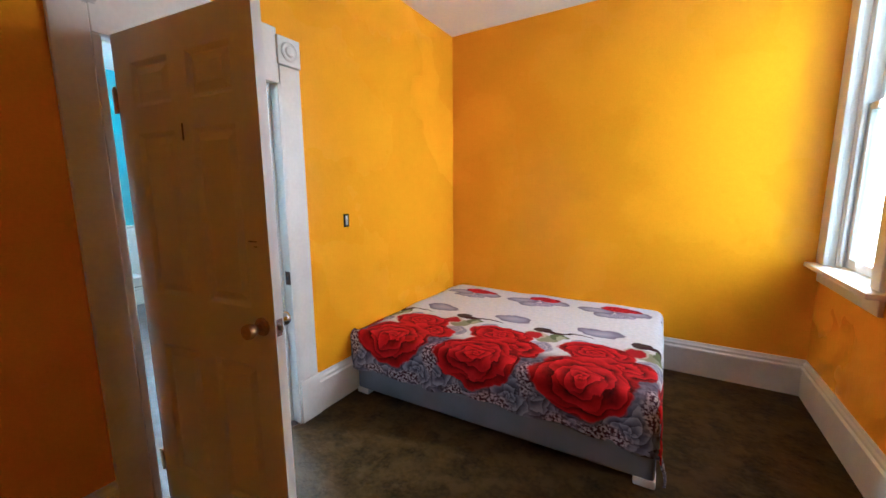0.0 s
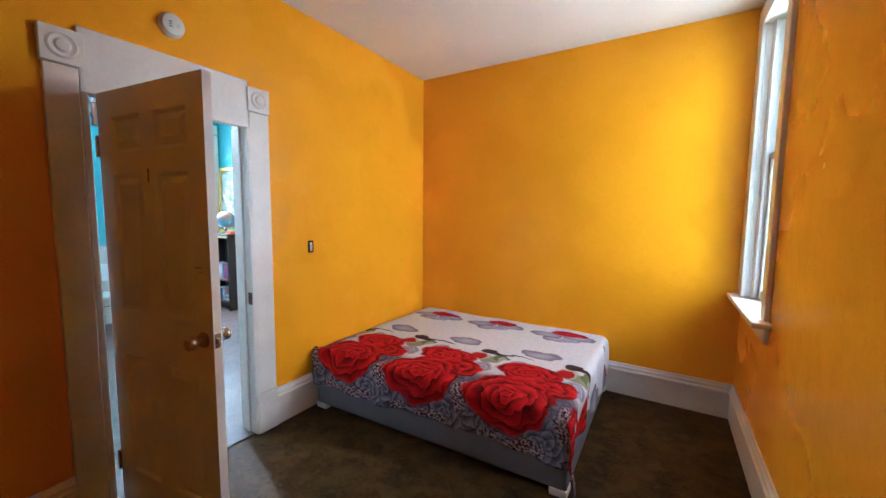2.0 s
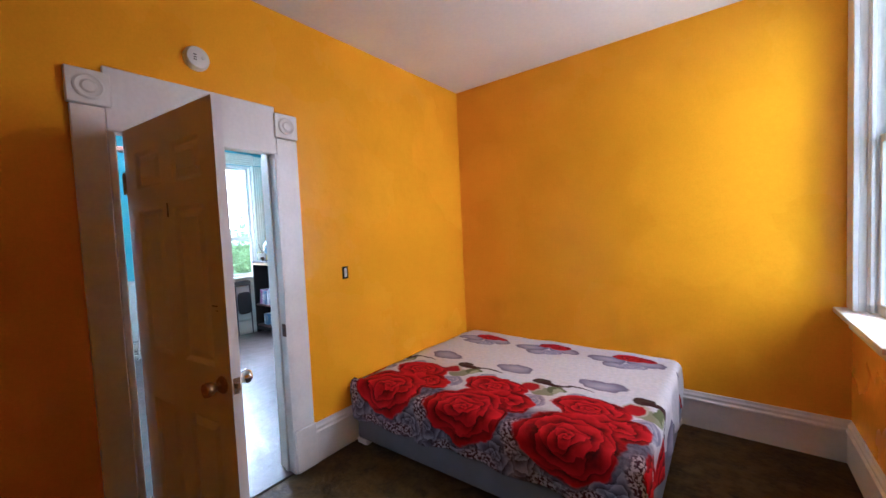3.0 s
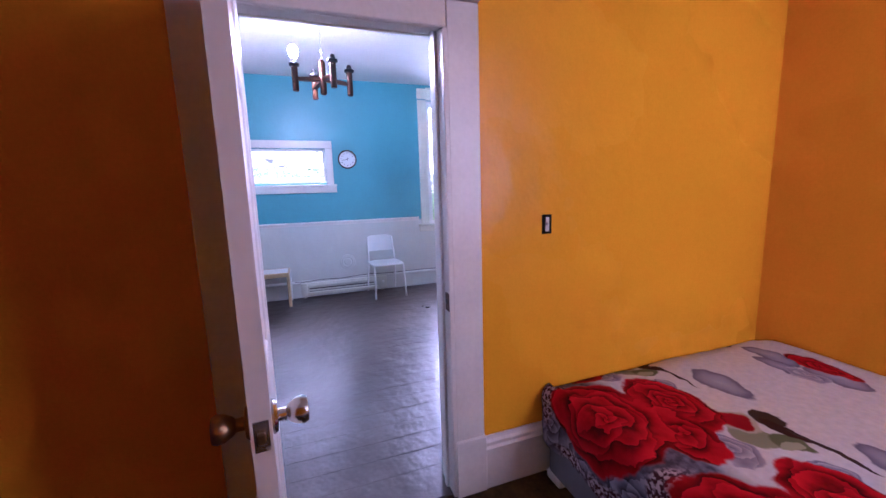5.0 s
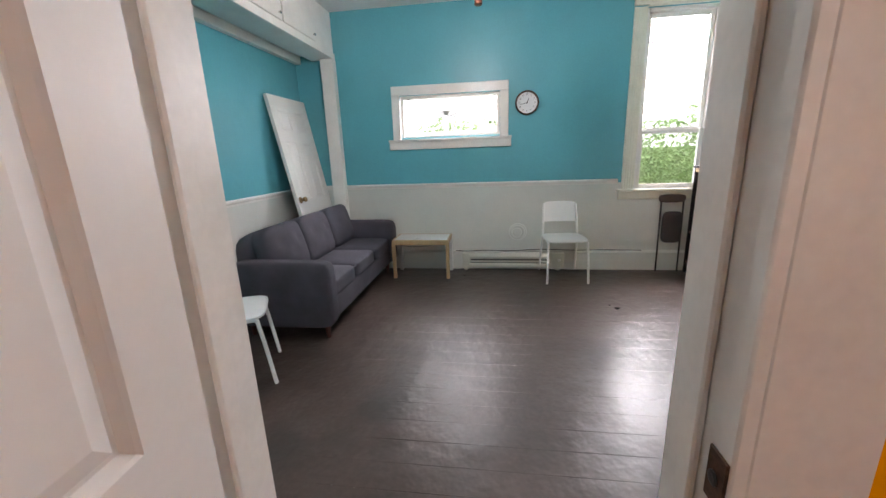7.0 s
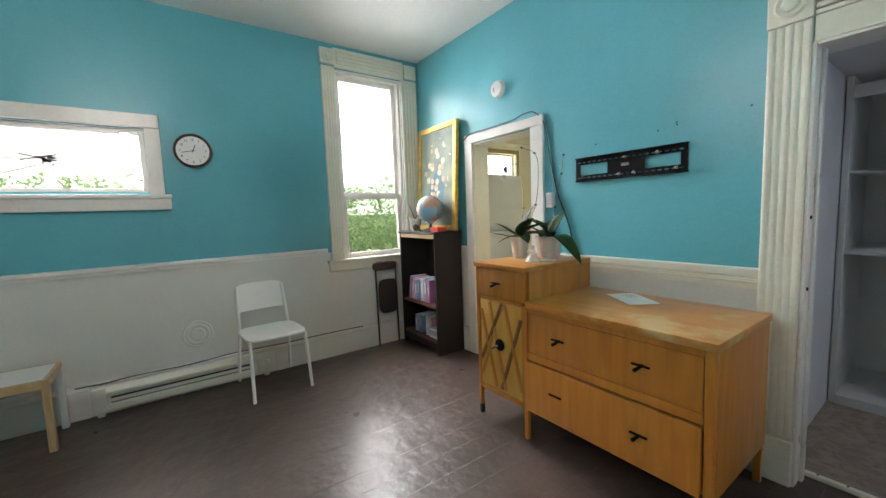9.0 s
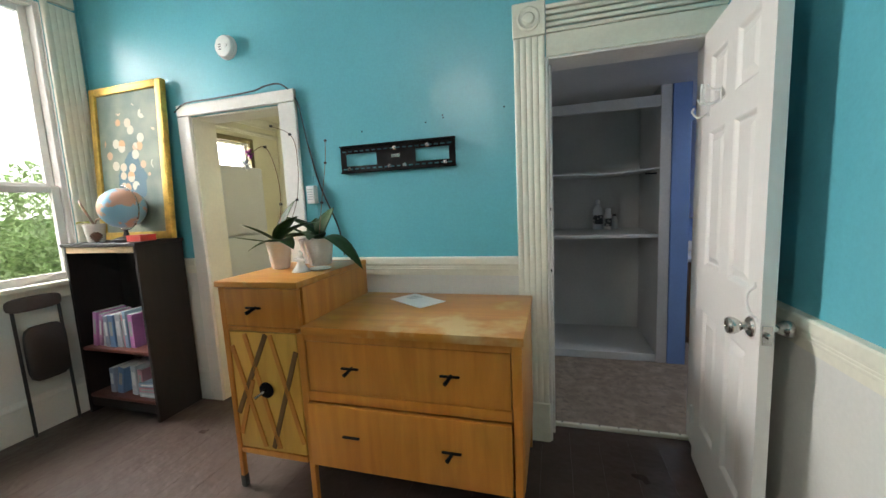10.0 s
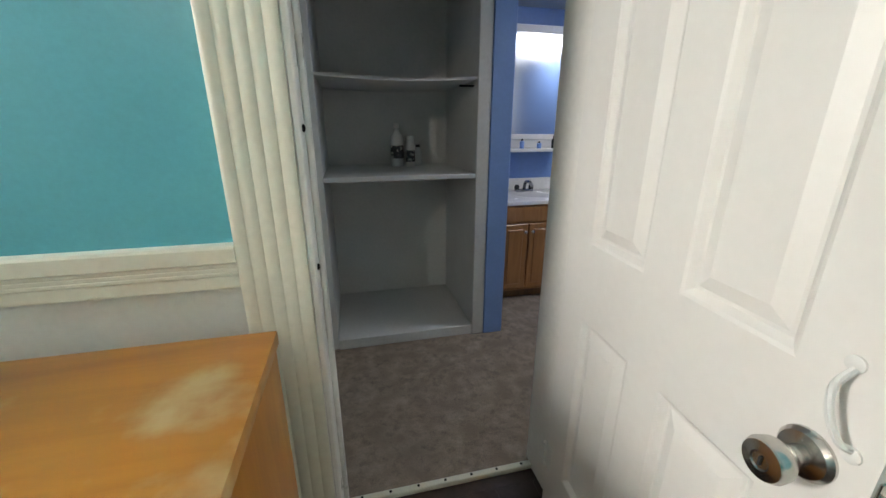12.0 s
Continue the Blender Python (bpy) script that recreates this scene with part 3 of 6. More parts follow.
box_part("frame", (1.03, 1.16, 2.73, 2.755, 0.95, 2.76), TRIM, w1)
box_part("stop", (1.035, 1.055, 3.355, 3.375, 0.95, 2.76), TRIM, w1)
box_part("stop", (1.035, 1.055, 2.755, 2.775, 0.95, 2.76), TRIM, w1)
sash(w1, 1.085, 2.757, 3.373, 0.95, 1.92)
sash(w1, 1.125, 2.757, 3.373, 1.88, 2.75)

# tall living room window
w2 = thing("window_2", "tall cream double-hung window with fluted casing", "window", kind="structure")
for y0, y1 in ((2.640, 2.765), (3.470, 3.648)):
    b = bmesh.new()
    fluted(b, y0, y1, 0.93, 2.71)
    mm = Matrix.Translation((-5.83, 0, 0)) @ Matrix(((0, -1, 0, 0), (1, 0, 0, 0), (0, 0, 1, 0), (0, 0, 0, 1)))
    for v in b.verts:
        v.co = mm @ v.co
    part("casing", b, CREAM, w2, smooth=True)
b = bmesh.new()
bx(b, -5.83, -5.808, 2.765, 3.50, 2.71, 2.73, 0.003)
for k in range(4):
    bx(b, -5.83, -5.806, 2.79, 3.50, 2.74 + 0.034 * k, 2.766 + 0.034 * k, 0.005)
bx(b, -5.83, -5.815, 2.765, 3.50, 2.72, 2.885, 0.002)
part("head_casing", b, CREAM, w2)
rosette(w2, (-5.83, 2.705, 2.795), radians(90), 0.14, CREAM)
rosette(w2, (-5.83, 3.575, 2.795), radians(90), 0.14, CREAM)
box_part("sill", (-5.86, -5.775, 2.595, 3.665, 0.895, 0.925), CREAM, w2, 0.008, seg=2)
box_part("apron", (-5.83, -5.808, 2.61, 3.65, 0.815, 0.895), CREAM, w2)
box_part("frame", (-5.98, -5.85, 2.77, 2.795, 0.925, 2.70), TRIM, w2)
box_part("frame", (-5.98, -5.85, 3.44, 3.465, 0.925, 2.70), TRIM, w2)
box_part("head_frame", (-5.98, -5.85, 2.795, 3.44, 2.675, 2.70), TRIM, w2)
sash(w2, -5.89, 2.795, 3.44, 0.915, 1.545)
sash(w2, -5.93, 2.795, 3.44, 1.51, 2.675)
for zz, ln in ((2.41, 0.16), (1.98, 0.18)):
    box_part("bracket", (-5.972, -5.960, 2.80, 2.80 + ln, zz, zz + 0.014), BLACKMETAL, w2, 0.002)

# small window
w3 = thing("window_3", "white-framed horizontal window with one bright pane", "window", kind="structure")
box_part("casing", (-5.83, -5.806, 0.105, 0.195, 1.53, 2.02), TRIM, w3)
box_part("casing", (-5.83, -5.806, 1.318, 1.411, 1.53, 2.02), TRIM, w3)
box_part("head_casing", (-5.83, -5.804, 0.105, 1.411, 2.02, 2.118), TRIM, w3)
box_part("sill", (-5.85, -5.780, 0.05, 1.447, 1.518, 1.545), TRIM, w3, 0.006, seg=2)
box_part("apron", (-5.83, -5.802, 0.055, 1.442, 1.432, 1.518), TRIM, w3)
sash(w3, -5.88, 0.197, 1.316, 1.552, 2.010, w=0.032)
for yy in (0.30, 1.21):
    b = bmesh.new()
    bx(b, -5.862, -5.845, yy - 0.03, yy + 0.03, 1.972, 1.984, 0.003)
    bx(b, -5.862, -5.850, yy - 0.008, yy + 0.008, 1.955, 1.975, 0.003)
    part("latch", b, STEEL, w3)
b = bmesh.new()
for s in (-1, 1):
    tube(b, arc_points([(-5.863, 0.757 - 0.085, 1.79 + 0.02 * s), (-5.863, 0.757, 1.79 + 0.003 * s), (-5.863, 0.757 + 0.085, 1.79 + 0.02 * s)], 5), 0.0035, 6)
part("pull", b, BLACKMETAL, w3, "thin dark metal pull")

# kitchen window
w4 = thing("window_4", "small dark-framed window high in the kitchen", "window", kind="structure")
b = bmesh.new()
bx(b, -6.45, -6.42, 5.04, 5.10, 1.78, 2.24, 0.004)
bx(b, -6.45, -6.42, 5.80, 5.86, 1.78, 2.24, 0.004)
bx(b, -6.45, -6.42, 5.10, 5.80, 2.18, 2.24, 0.004)
bx(b, -6.45, -6.42, 5.10, 5.80, 1.78, 1.84, 0.004)
part("frame", b, surface("olive_brown_window_wood", (0.17, 0.14, 0.06), 0.5), w4)
sash(w4, -6.5, 5.10, 5.80, 1.84, 2.18, w=0.03)

# ---- outside ----
for nm, x, face in (("backdrop_west", -16.0, 1), ("backdrop_east", 9.0, -1)):
    bd = bmesh.new()
    bx(bd, x - 0.05, x + 0.05, -16, 22, -0.6, 12)
    solid(nm, bd, BRIGHTSKY, "plain bright hazy sky beyond the garden", "sky", kind="structure")
gr = bmesh.new()
bmesh.ops.create_grid(gr, x_segments=8, y_segments=8, size=400)
for v in gr.verts:
    v.co.z = -0.6
solid("ground", gr, GRASS, "green lawn round the house", "ground", kind="structure")


# ---- doors ----
def ring_quads(bm, a, b):
    for k in range(4):
        bm.faces.new((a[k], a[(k + 1) % 4], b[(k + 1) % 4], b[k]))


def panel_door(name, width, height, at, label, material, kind="structure", category="door", t=0.036, rows=None):
    """A six-panel door: x from the hinge edge, y through its thickness, z up."""
    d = thing(name, label, category, at, kind=kind)
    s, mid = 0.105, 0.095
    pw = (width - 2 * s - mid) / 2
    cols = [(s, s + pw), (s + pw + mid, width - s)]
    k = height / 2.03
    rows = rows or [(0.235 * k, 0.80 * k), (0.95 * k, 1.57 * k), (1.68 * k, 1.905 * k)]
    holes = [(a, b2, c, e) for a, b2 in cols for c, e in rows]
    us = sorted({0, width, *[h[0] for h in holes], *[h[1] for h in holes]})
    zs = sorted({0, height, *[h[2] for h in holes], *[h[3] for h in holes]})
    b = bmesh.new()
    made = {}

    def v(u, y, z):
        key = (round(u, 5), y, round(z, 5))
        if key not in made:
            made[key] = b.verts.new((u, y, z))
        return made[key]

    def hole(i, j):
        if not (0 <= i < len(us) - 1 and 0 <= j < len(zs) - 1):
            return True
        u, z = (us[i] + us[i + 1]) / 2, (zs[j] + zs[j + 1]) / 2
        return any(p < u < q and r < z < w for p, q, r, w in holes)

    for i in range(len(us) - 1):
        for j in range(len(zs) - 1):
            if hole(i, j):
                continue
            p, q, r, w = us[i], us[i + 1], zs[j], zs[j + 1]
            for y in (-t / 2, t / 2):
                b.faces.new([v(p, y, r), v(q, y, r), v(q, y, w), v(p, y, w)])
            for (di, dj), (e, f) in (((-1, 0), ((p, r), (p, w))), ((1, 0), ((q, r), (q, w))), ((0, -1), ((p, r), (q, r))), ((0, 1), ((p, w), (q, w)))):
                if hole(i + di, j + dj):
                    b.faces.new([v(e[0], -t / 2, e[1]), v(f[0], -t / 2, f[1]), v(f[0], t / 2, f[1]), v(e[0], t / 2, e[1])])
    part("leaf", b, material, d)
    for p, q, r, w in holes:
        b = bmesh.new()
        for sgn in (-1, 1):
            rings = []
            for inset, depth in ((0.0, 0.0), (0.006, 0.003), (0.016, 0.0125), (0.022, 0.0125), (0.048, 0.003)):
                y = sgn * (t / 2 - depth)
                rings.append([b.verts.new(c) for c in ((p + inset, y, r + inset), (q - inset, y, r + inset), (q - inset, y, w - inset), (p + inset, y, w - inset))])
            for m0, m1 in zip(rings, rings[1:]):
                ring_quads(b, m0, m1)
            b.faces.new(rings[-1])
        part("panel", b, material, d)
    return d


def door_knob(parent, x, z, t, side, material, label, keyed=False):
    b = bmesh.new()
    m = Matrix.Translation((x, side * t / 2, z)) @ Euler((radians(-90 * side), 0, 0)).to_matrix().to_4x4()
    lathe(b, [(0.033, 0.0), (0.033, 0.004), (0.028, 0.010), (0.013, 0.012), (0.012, 0.026), (0.018, 0.032), (0.026, 0.046), (0.0275, 0.058),
              (0.024, 0.066), (0.012, 0.068), (0.010, 0.066), (0.001, 0.066)], 28, m)
    o = part("knob", b, material, parent, label, smooth=True)
    if keyed:
        b = bmesh.new()
        bx(b, -0.0015, 0.0015, -0.006, 0.006, 0.0665, 0.0685, m=m)
        part("keyhole", b, BLACKPLASTIC, o)


def hinge(parent, z, t):
    b = bmesh.new()
    lathe(b, [(0.007, -0.045), (0.007, 0.045)], 12, Matrix.Translation((-0.004, -t / 2 - 0.004, z)))
    lathe(b, [(0.004, 0.045), (0.006, 0.049), (0.003, 0.053)], 12, Matrix.Translation((-0.004, -t / 2 - 0.004, z)))
    bx(b, -0.002, 0.0, -t / 2 - 0.004, t / 2 - 0.004, z - 0.045, z + 0.045)
    bx(b, -0.030, -0.006, -t / 2 - 0.002, -t / 2 + 0.001, z - 0.045, z + 0.045)
    part("hinge", b, BRASS, parent, "tarnished brass butt hinge", smooth=True)


# bedroom door, open into the room
D1 = panel_door("door_1", 0.755, 2.02, pose(-1.785, 0.853, 0.012, 0, 0, 5.4), "white six-panel bedroom door standing open", DOORWHITE,
                rows=[(0.23, 0.817), (1.028, 1.650), (1.745, 1.905)])
door_knob(D1, 0.695, 0.970, 0.036, -1, BRASS, "worn brass knob")
door_knob(D1, 0.695, 0.970, 0.036, 1, STEEL, "brushed steel knob")
for zz in (0.25, 1.78):
    hinge(D1, zz, 0.036)
b = bmesh.new()
bx(b, 0.7545, 0.757, -0.013, 0.013, 0.940, 1.000, 0.001)
lp = part("latch_plate", b, STEEL, D1)
b = bmesh.new()
bx(b, 0.756, 0.768, -0.007, 0.007, 0.959, 0.981, 0.003)
part("latch", b, BRASS, lp)
for dims, mt, lb in (((0.372, 0.380, -0.0205, -0.0178, 1.61, 1.668), RUST, "brown scuff strip"), ((0.285, 0.291, -0.020, -0.0178, 1.56, 1.63), DOORWHITE, "painted over scratch"),
                     ((0.66, 0.70, -0.0195, -0.0178, 1.262, 1.266), RUST, "thin brown scratch"), ((0.685, 0.70, -0.0195, -0.0178, 1.245, 1.248), RUST, "thin brown scratch")):
    b = bmesh.new()
    bx(b, *dims, 0.001)
    part("scuff", b, mt, D1, lb)

# closet door, open into the living room
D2 = panel_door("door_2", 0.690, 1.965, pose(-2.038, 3.664, 0.012, 0, 0, -94.4), "white six-panel closet door standing open", DOORWHITE,
                rows=[(0.225, 0.775), (0.976, 1.547), (1.640, 1.850)])
door_knob(D2, 0.628, 0.870, 0.036, -1, STEEL, "brushed steel keyed knob", keyed=True)
door_knob(D2, 0.628, 0.868, 0.036, 1, STEEL, "brushed steel knob")
b = bmesh.new()
bx(b, 0.6895, 0.6925, -0.013, 0.013, 0.832, 0.892, 0.001)
lp = part("latch_plate", b, STEEL, D2)
b = bmesh.new()
lathe(b, [(0.009, 0.0), (0.009, 0.012), (0.004, 0.014)], 14, Matrix.Translation((0.691, 0, 0.862)) @ Euler((0, radians(90), 0)).to_matrix().to_4x4())
part("latch", b, STEEL, lp, smooth=True)
b = bmesh.new()
tube(b, arc_points([(0.643, -0.020, 1.000), (0.640, -0.036, 0.980), (0.646, -0.040, 0.950), (0.658, -0.034, 0.920), (0.664, -0.020, 0.910)], 6), 0.0045, 8)
for px, pz in ((0.641, 1.005), (0.665, 0.905)):
    lathe(b, [(0.010, 0), (0.010, 0.003), (0.005, 0.005)], 12, Matrix.Translation((px, -0.018, pz)) @ Euler((radians(90), 0, 0)).to_matrix().to_4x4())
part("pull_handle", b, WHITEENAMEL, D2, "chipped white painted pull handle", smooth=True)
for hx, hz in ((0.235, 1.665), (0.09, 1.640)):
    b = bmesh.new()
    bx(b, hx - 0.012, hx + 0.012, -0.021, -0.018, hz - 0.03, hz + 0.03, 0.001)
    tube(b, arc_points([(hx, -0.02, hz - 0.018), (hx - 0.005, -0.055, hz - 0.030), (hx - 0.012, -0.075, hz - 0.005), (hx - 0.012, -0.070, hz + 0.012)], 6), 0.004, 8)
    tube(b, arc_points([(hx, -0.02, hz + 0.018), (hx, -0.050, hz + 0.026), (hx - 0.004, -0.060, hz + 0.045)], 5), 0.004, 8)
    part("coat_hook", b, WHITEENAMEL, D2, "white painted wire coat hook", smooth=True)
for zz in (0.22, 1.72):
    b = bmesh.new()
    lathe(b, [(0.007, -0.045), (0.007, 0.045)], 12, Matrix.Translation((-0.004, -0.023, zz)))
    bx(b, -0.003, 0.03, -0.0195, -0.018, zz - 0.045, zz + 0.045)
    part("hinge", b, WHITEENAMEL, D2, "painted over hinge", smooth=True)

# spare door that leans on the alcove wall
D3 = panel_door("spare_door", 0.75, 2.02, pose(-5.80, -0.60, 0.012, 10.2, 0, 0), "white panel door with a brass knob leaning on the alcove wall", DOORWHITE, kind="thing")
door_knob(D3, 0.69, 0.95, 0.036, 1, BRASS, "brass knob")

# ---- bedroom things ----
BX0, BX1, BY0, BY1 = -1.76, 0.125, 2.05, 3.575
bs = thing("box_spring", "grey-blue cloth box spring on low white feet", "box spring")
b = bmesh.new()
bx(b, BX0, BX1, BY0, BY1, 0.035, 0.205, 0.022, 3)
part("body", b, BOXCLOTH, bs, smooth=True)
b = bmesh.new()
bx(b, BX0 + 0.03, BX1 - 0.03, BY0 + 0.03, BY1 - 0.03, 0.028, 0.038)
part("underside", b, BLACKPLASTIC, bs)
for px in (BX0 + 0.045, BX1 - 0.045):
    for py in (BY0 + 0.045, BY1 - 0.045):
        b = bmesh.new()
        bx(b, px - 0.05, px + 0.05, py - 0.05, py + 0.05, 0.0, 0.045, 0.012, 2)
        part("corner_guard", b, WHITEPLASTIC, bs, "white plastic corner guard", smooth=True)
mt = thing("mattress", "white cloth mattress under the rose bedspread", "mattress")
b = bmesh.new()
bx(b, BX0 + 0.01, BX1 - 0.01, BY0 + 0.01, BY1 - 0.01, 0.206, 0.440, 0.05, 4)
part("body", b, MATTRESSCLOTH, mt, smooth=True)


def rose_cloth():
    """Printed cloth: a band of red roses over grey ones on a white ground, repeated along the cloth (UV in metres)."""
    m, n, l, p = nodes_of("rose_print_bedspread_cloth")

    def mth(op, a, b2=None, c=None):
        k = n.new("ShaderNodeMath")
        k.operation = op
        for i, val in enumerate((a, b2, c)):
            if val is None:
                continue
            if isinstance(val, (int, float)):
                k.inputs[i].default_value = val
            else:
                l.new(val, k.inputs[i])
        return k.outputs[0]

    uv = n.new("ShaderNodeUVMap")
    wob = n.new("ShaderNodeTexNoise")
    wob.inputs["Scale"].default_value, wob.inputs["Detail"].default_value = 9.0, 3.0
    l.new(uv.outputs[0], wob.inputs["Vector"])
    fine = n.new("ShaderNodeTexNoise")
    fine.inputs["Scale"].default_value, fine.inputs["Detail"].default_value = 34.0, 4.0
    l.new(uv.outputs[0], fine.inputs["Vector"])
    sep, wsep = n.new("ShaderNodeSeparateXYZ"), n.new("ShaderNodeSeparateColor")
    l.new(uv.outputs[0], sep.inputs[0])
    l.new(wob.outputs["Color"], wsep.inputs[0])
    uu = mth("ADD", sep.outputs[0], mth("MULTIPLY", mth("SUBTRACT", wsep.outputs[0], 0.5), 0.10))
    vv = mth("ADD", sep.outputs[1], mth("MULTIPLY", mth("SUBTRACT", wsep.outputs[1], 0.5), 0.10))
    uu = mth("SUBTRACT", mth("MODULO", mth("ADD", uu, 3.1 - 0.01), 0.62), 0.31)

    def spot(cu, cv, ru, rv, soft=0.06):
        off = mth("SUBTRACT", mth("MODULO", mth("ADD", mth("SUBTRACT", uu, cu), 0.93), 0.62), 0.31)
        x = mth("DIVIDE", off, ru)
        y = mth("DIVIDE", mth("SUBTRACT", vv, cv), rv)
        d = mth("SQRT", mth("ADD", mth("MULTIPLY", x, x), mth("MULTIPLY", y, y)))
        mr = n.new("ShaderNodeMapRange")
        mr.interpolation_type = "SMOOTHSTEP"
        mr.inputs[1].default_value, mr.inputs[2].default_value = 1 - soft, 1 + soft
        mr.inputs[3].default_value, mr.inputs[4].default_value = 1.0, 0.0
        l.new(d, mr.inputs[0])
        return mr.outputs[0], x, y, d

    def petals(x, y, d, arms=2, turns=4.0):
        """Overlapping petals: each turn of a spiral darkens towards the one inside it."""
        a = mth("DIVIDE", mth("ARCTAN2", y, x), 2 * math.pi)
        out = mth("ADD", mth("MULTIPLY", mth("POWER", d, 0.7), turns), mth("MULTIPLY", wsep.outputs[2], 1.5))
        s = mth("FRACT", mth("ADD", out, mth("MULTIPLY", a, arms)))
        s2 = mth("FRACT", mth("SUBTRACT", mth("MULTIPLY", out, 0.6), mth("MULTIPLY", a, arms + 1)))
        return mth("ADD", mth("MULTIPLY", s, 0.62), mth("MULTIPLY", s2, 0.38))

    def ramp(fac, *stops):
        r = n.new("ShaderNodeValToRGB")
        e = r.color_ramp.elements
        while len(e) < len(stops):
            e.new(0.5)
        for el, (pos, col) in zip(e, stops):
            el.position, el.color = pos, (*col, 1)
        l.new(fac, r.inputs[0])
        return r.outputs[0]

    def over(base, fac, col):
        k = n.new("ShaderNodeMix")
        k.data_type = "RGBA"
        l.new(fac, k.inputs[0])
        l.new(base, k.inputs[6])
        if isinstance(col, tuple):
            k.inputs[7].default_value = (*col, 1)
        else:
            l.new(col, k.inputs[7])
        return k.outputs[2]

    base = ramp(fine.outputs[0], (0.3, (0.60, 0.60, 0.63)), (0.7, (0.72, 0.71, 0.74)))
    low = n.new("ShaderNodeMapRange")
    low.inputs[1].default_value, low.inputs[2].default_value = 1.27, 1.36
    l.new(vv, low.inputs[0])
    base = over(base, low.outputs[0], ramp(fine.outputs[0], (0.35, (0.06, 0.055, 0.08)), (0.65, (0.17, 0.165, 0.22))))
    grey = ((0.05, (0.035, 0.032, 0.050)), (0.40, (0.12, 0.115, 0.165)), (0.85, (0.34, 0.33, 0.41)))
    lilac = ((0.05, (0.20, 0.19, 0.28)), (0.5, (0.33, 0.32, 0.42)), (0.9, (0.50, 0.49, 0.58)))
    oval = ((0.0, (0.42, 0.41, 0.52)), (0.6, (0.31, 0.30, 0.40)), (0.95, (0.17, 0.155, 0.23)))
    red = ((0.02, (0.022, 0.001, 0.002)), (0.22, (0.16, 0.001, 0.003)), (0.60, (0.46, 0.003, 0.007)), (0.95, (0.66, 0.008, 0.014)))
    # grey blossoms and ovals on the white ground, then the small red ones at the wall
    for cu, cv, ru, rv, cols, arms in ((-0.12, 0.24, 0.15, 0.060, oval, 0), (0.16, 0.22, 0.13, 0.070, oval, 0), (-0.02, 0.33, 0.11, 0.060, oval, 0), (0.08, 0.32, 0.09, 0.055, lilac, 1), (0.06, 0.15, 0.15, 0.065, red, 1),
                                       (-0.02, 0.77, 0.145, 0.080, oval, 0), (-0.10, 1.02, 0.06, 0.05, lilac, 1), (0.31, 1.20, 0.09, 0.09, lilac, 1),
                                       (-0.24, 1.66, 0.15, 0.17, grey, 2), (0.24, 1.70, 0.13, 0.14, grey, 3), (0.0, 1.80, 0.16, 0.09, grey, 2)):
        mk, x, y, d = spot(cu, cv, ru, rv)
        base = over(base, mk, ramp(d if cols is oval else petals(x, y, d, arms, 3.0), *cols))
    speck = n.new("ShaderNodeTexNoise")
    speck.inputs["Scale"].default_value, speck.inputs["Detail"].default_value = 62.0, 3.0
    l.new(uv.outputs[0], speck.inputs["Vector"])
    for cu, cv, ru, rv in ((-0.29, 1.56, 0.05, 0.12), (0.12, 1.76, 0.13, 0.05), (-0.12, 1.77, 0.08, 0.05)):
        mk, x, y, d = spot(cu, cv, ru, rv, 0.35)
        base = over(base, mk, ramp(speck.outputs[0], (0.46, (0.06, 0.02, 0.035)), (0.56, (0.50, 0.42, 0.46))))
    # leaves, dark sepals, thin stems and a rosebud in a pale outline
    for cu, cv, ru, rv, col in ((0.30, 1.05, 0.085, 0.060, (0.26, 0.28, 0.17)), (0.37, 0.98, 0.058, 0.066, (0.13, 0.15, 0.07)), (0.39, 1.00, 0.026, 0.050, (0.36, 0.38, 0.24)),
                                (0.24, 0.885, 0.062, 0.052, (0.055, 0.030, 0.022)), (0.32, 0.905, 0.090, 0.026, (0.045, 0.012, 0.014)), (0.45, 0.895, 0.13, 0.010, (0.05, 0.03, 0.03)),
                                (0.22, 1.01, 0.075, 0.075, (0.48, 0.45, 0.36)), (0.215, 1.015, 0.062, 0.062, (0.36, 0.004, 0.010))):
        mk, x, y, d = spot(cu, cv, ru, rv, 0.10)
        base = over(base, mk, col)
    for cu, cv, ru, rv, turns in ((0.01, 1.13, 0.220, 0.145, 4.0), (0.17, 1.28, 0.180, 0.130, 2.2), (-0.01, 1.47, 0.265, 0.235, 4.6)):
        mk, x, y, d = spot(cu, cv, ru, rv, 0.04)
        base = over(base, mk, ramp(petals(x, y, d, 2, turns), *red))
    l.new(base, p.inputs["Base Color"])
    p.inputs["Roughness"].default_value = 0.85
    p.inputs["Specular IOR Level"].default_value = 0.15
    bp = n.new("ShaderNodeBump")
    bp.inputs["Strength"].default_value, bp.inputs["Distance"].default_value = 0.25, 0.003
    l.new(fine.outputs[0], bp.inputs["Height"])
    l.new(bp.outputs[0], p.inputs["Normal"])
    return m


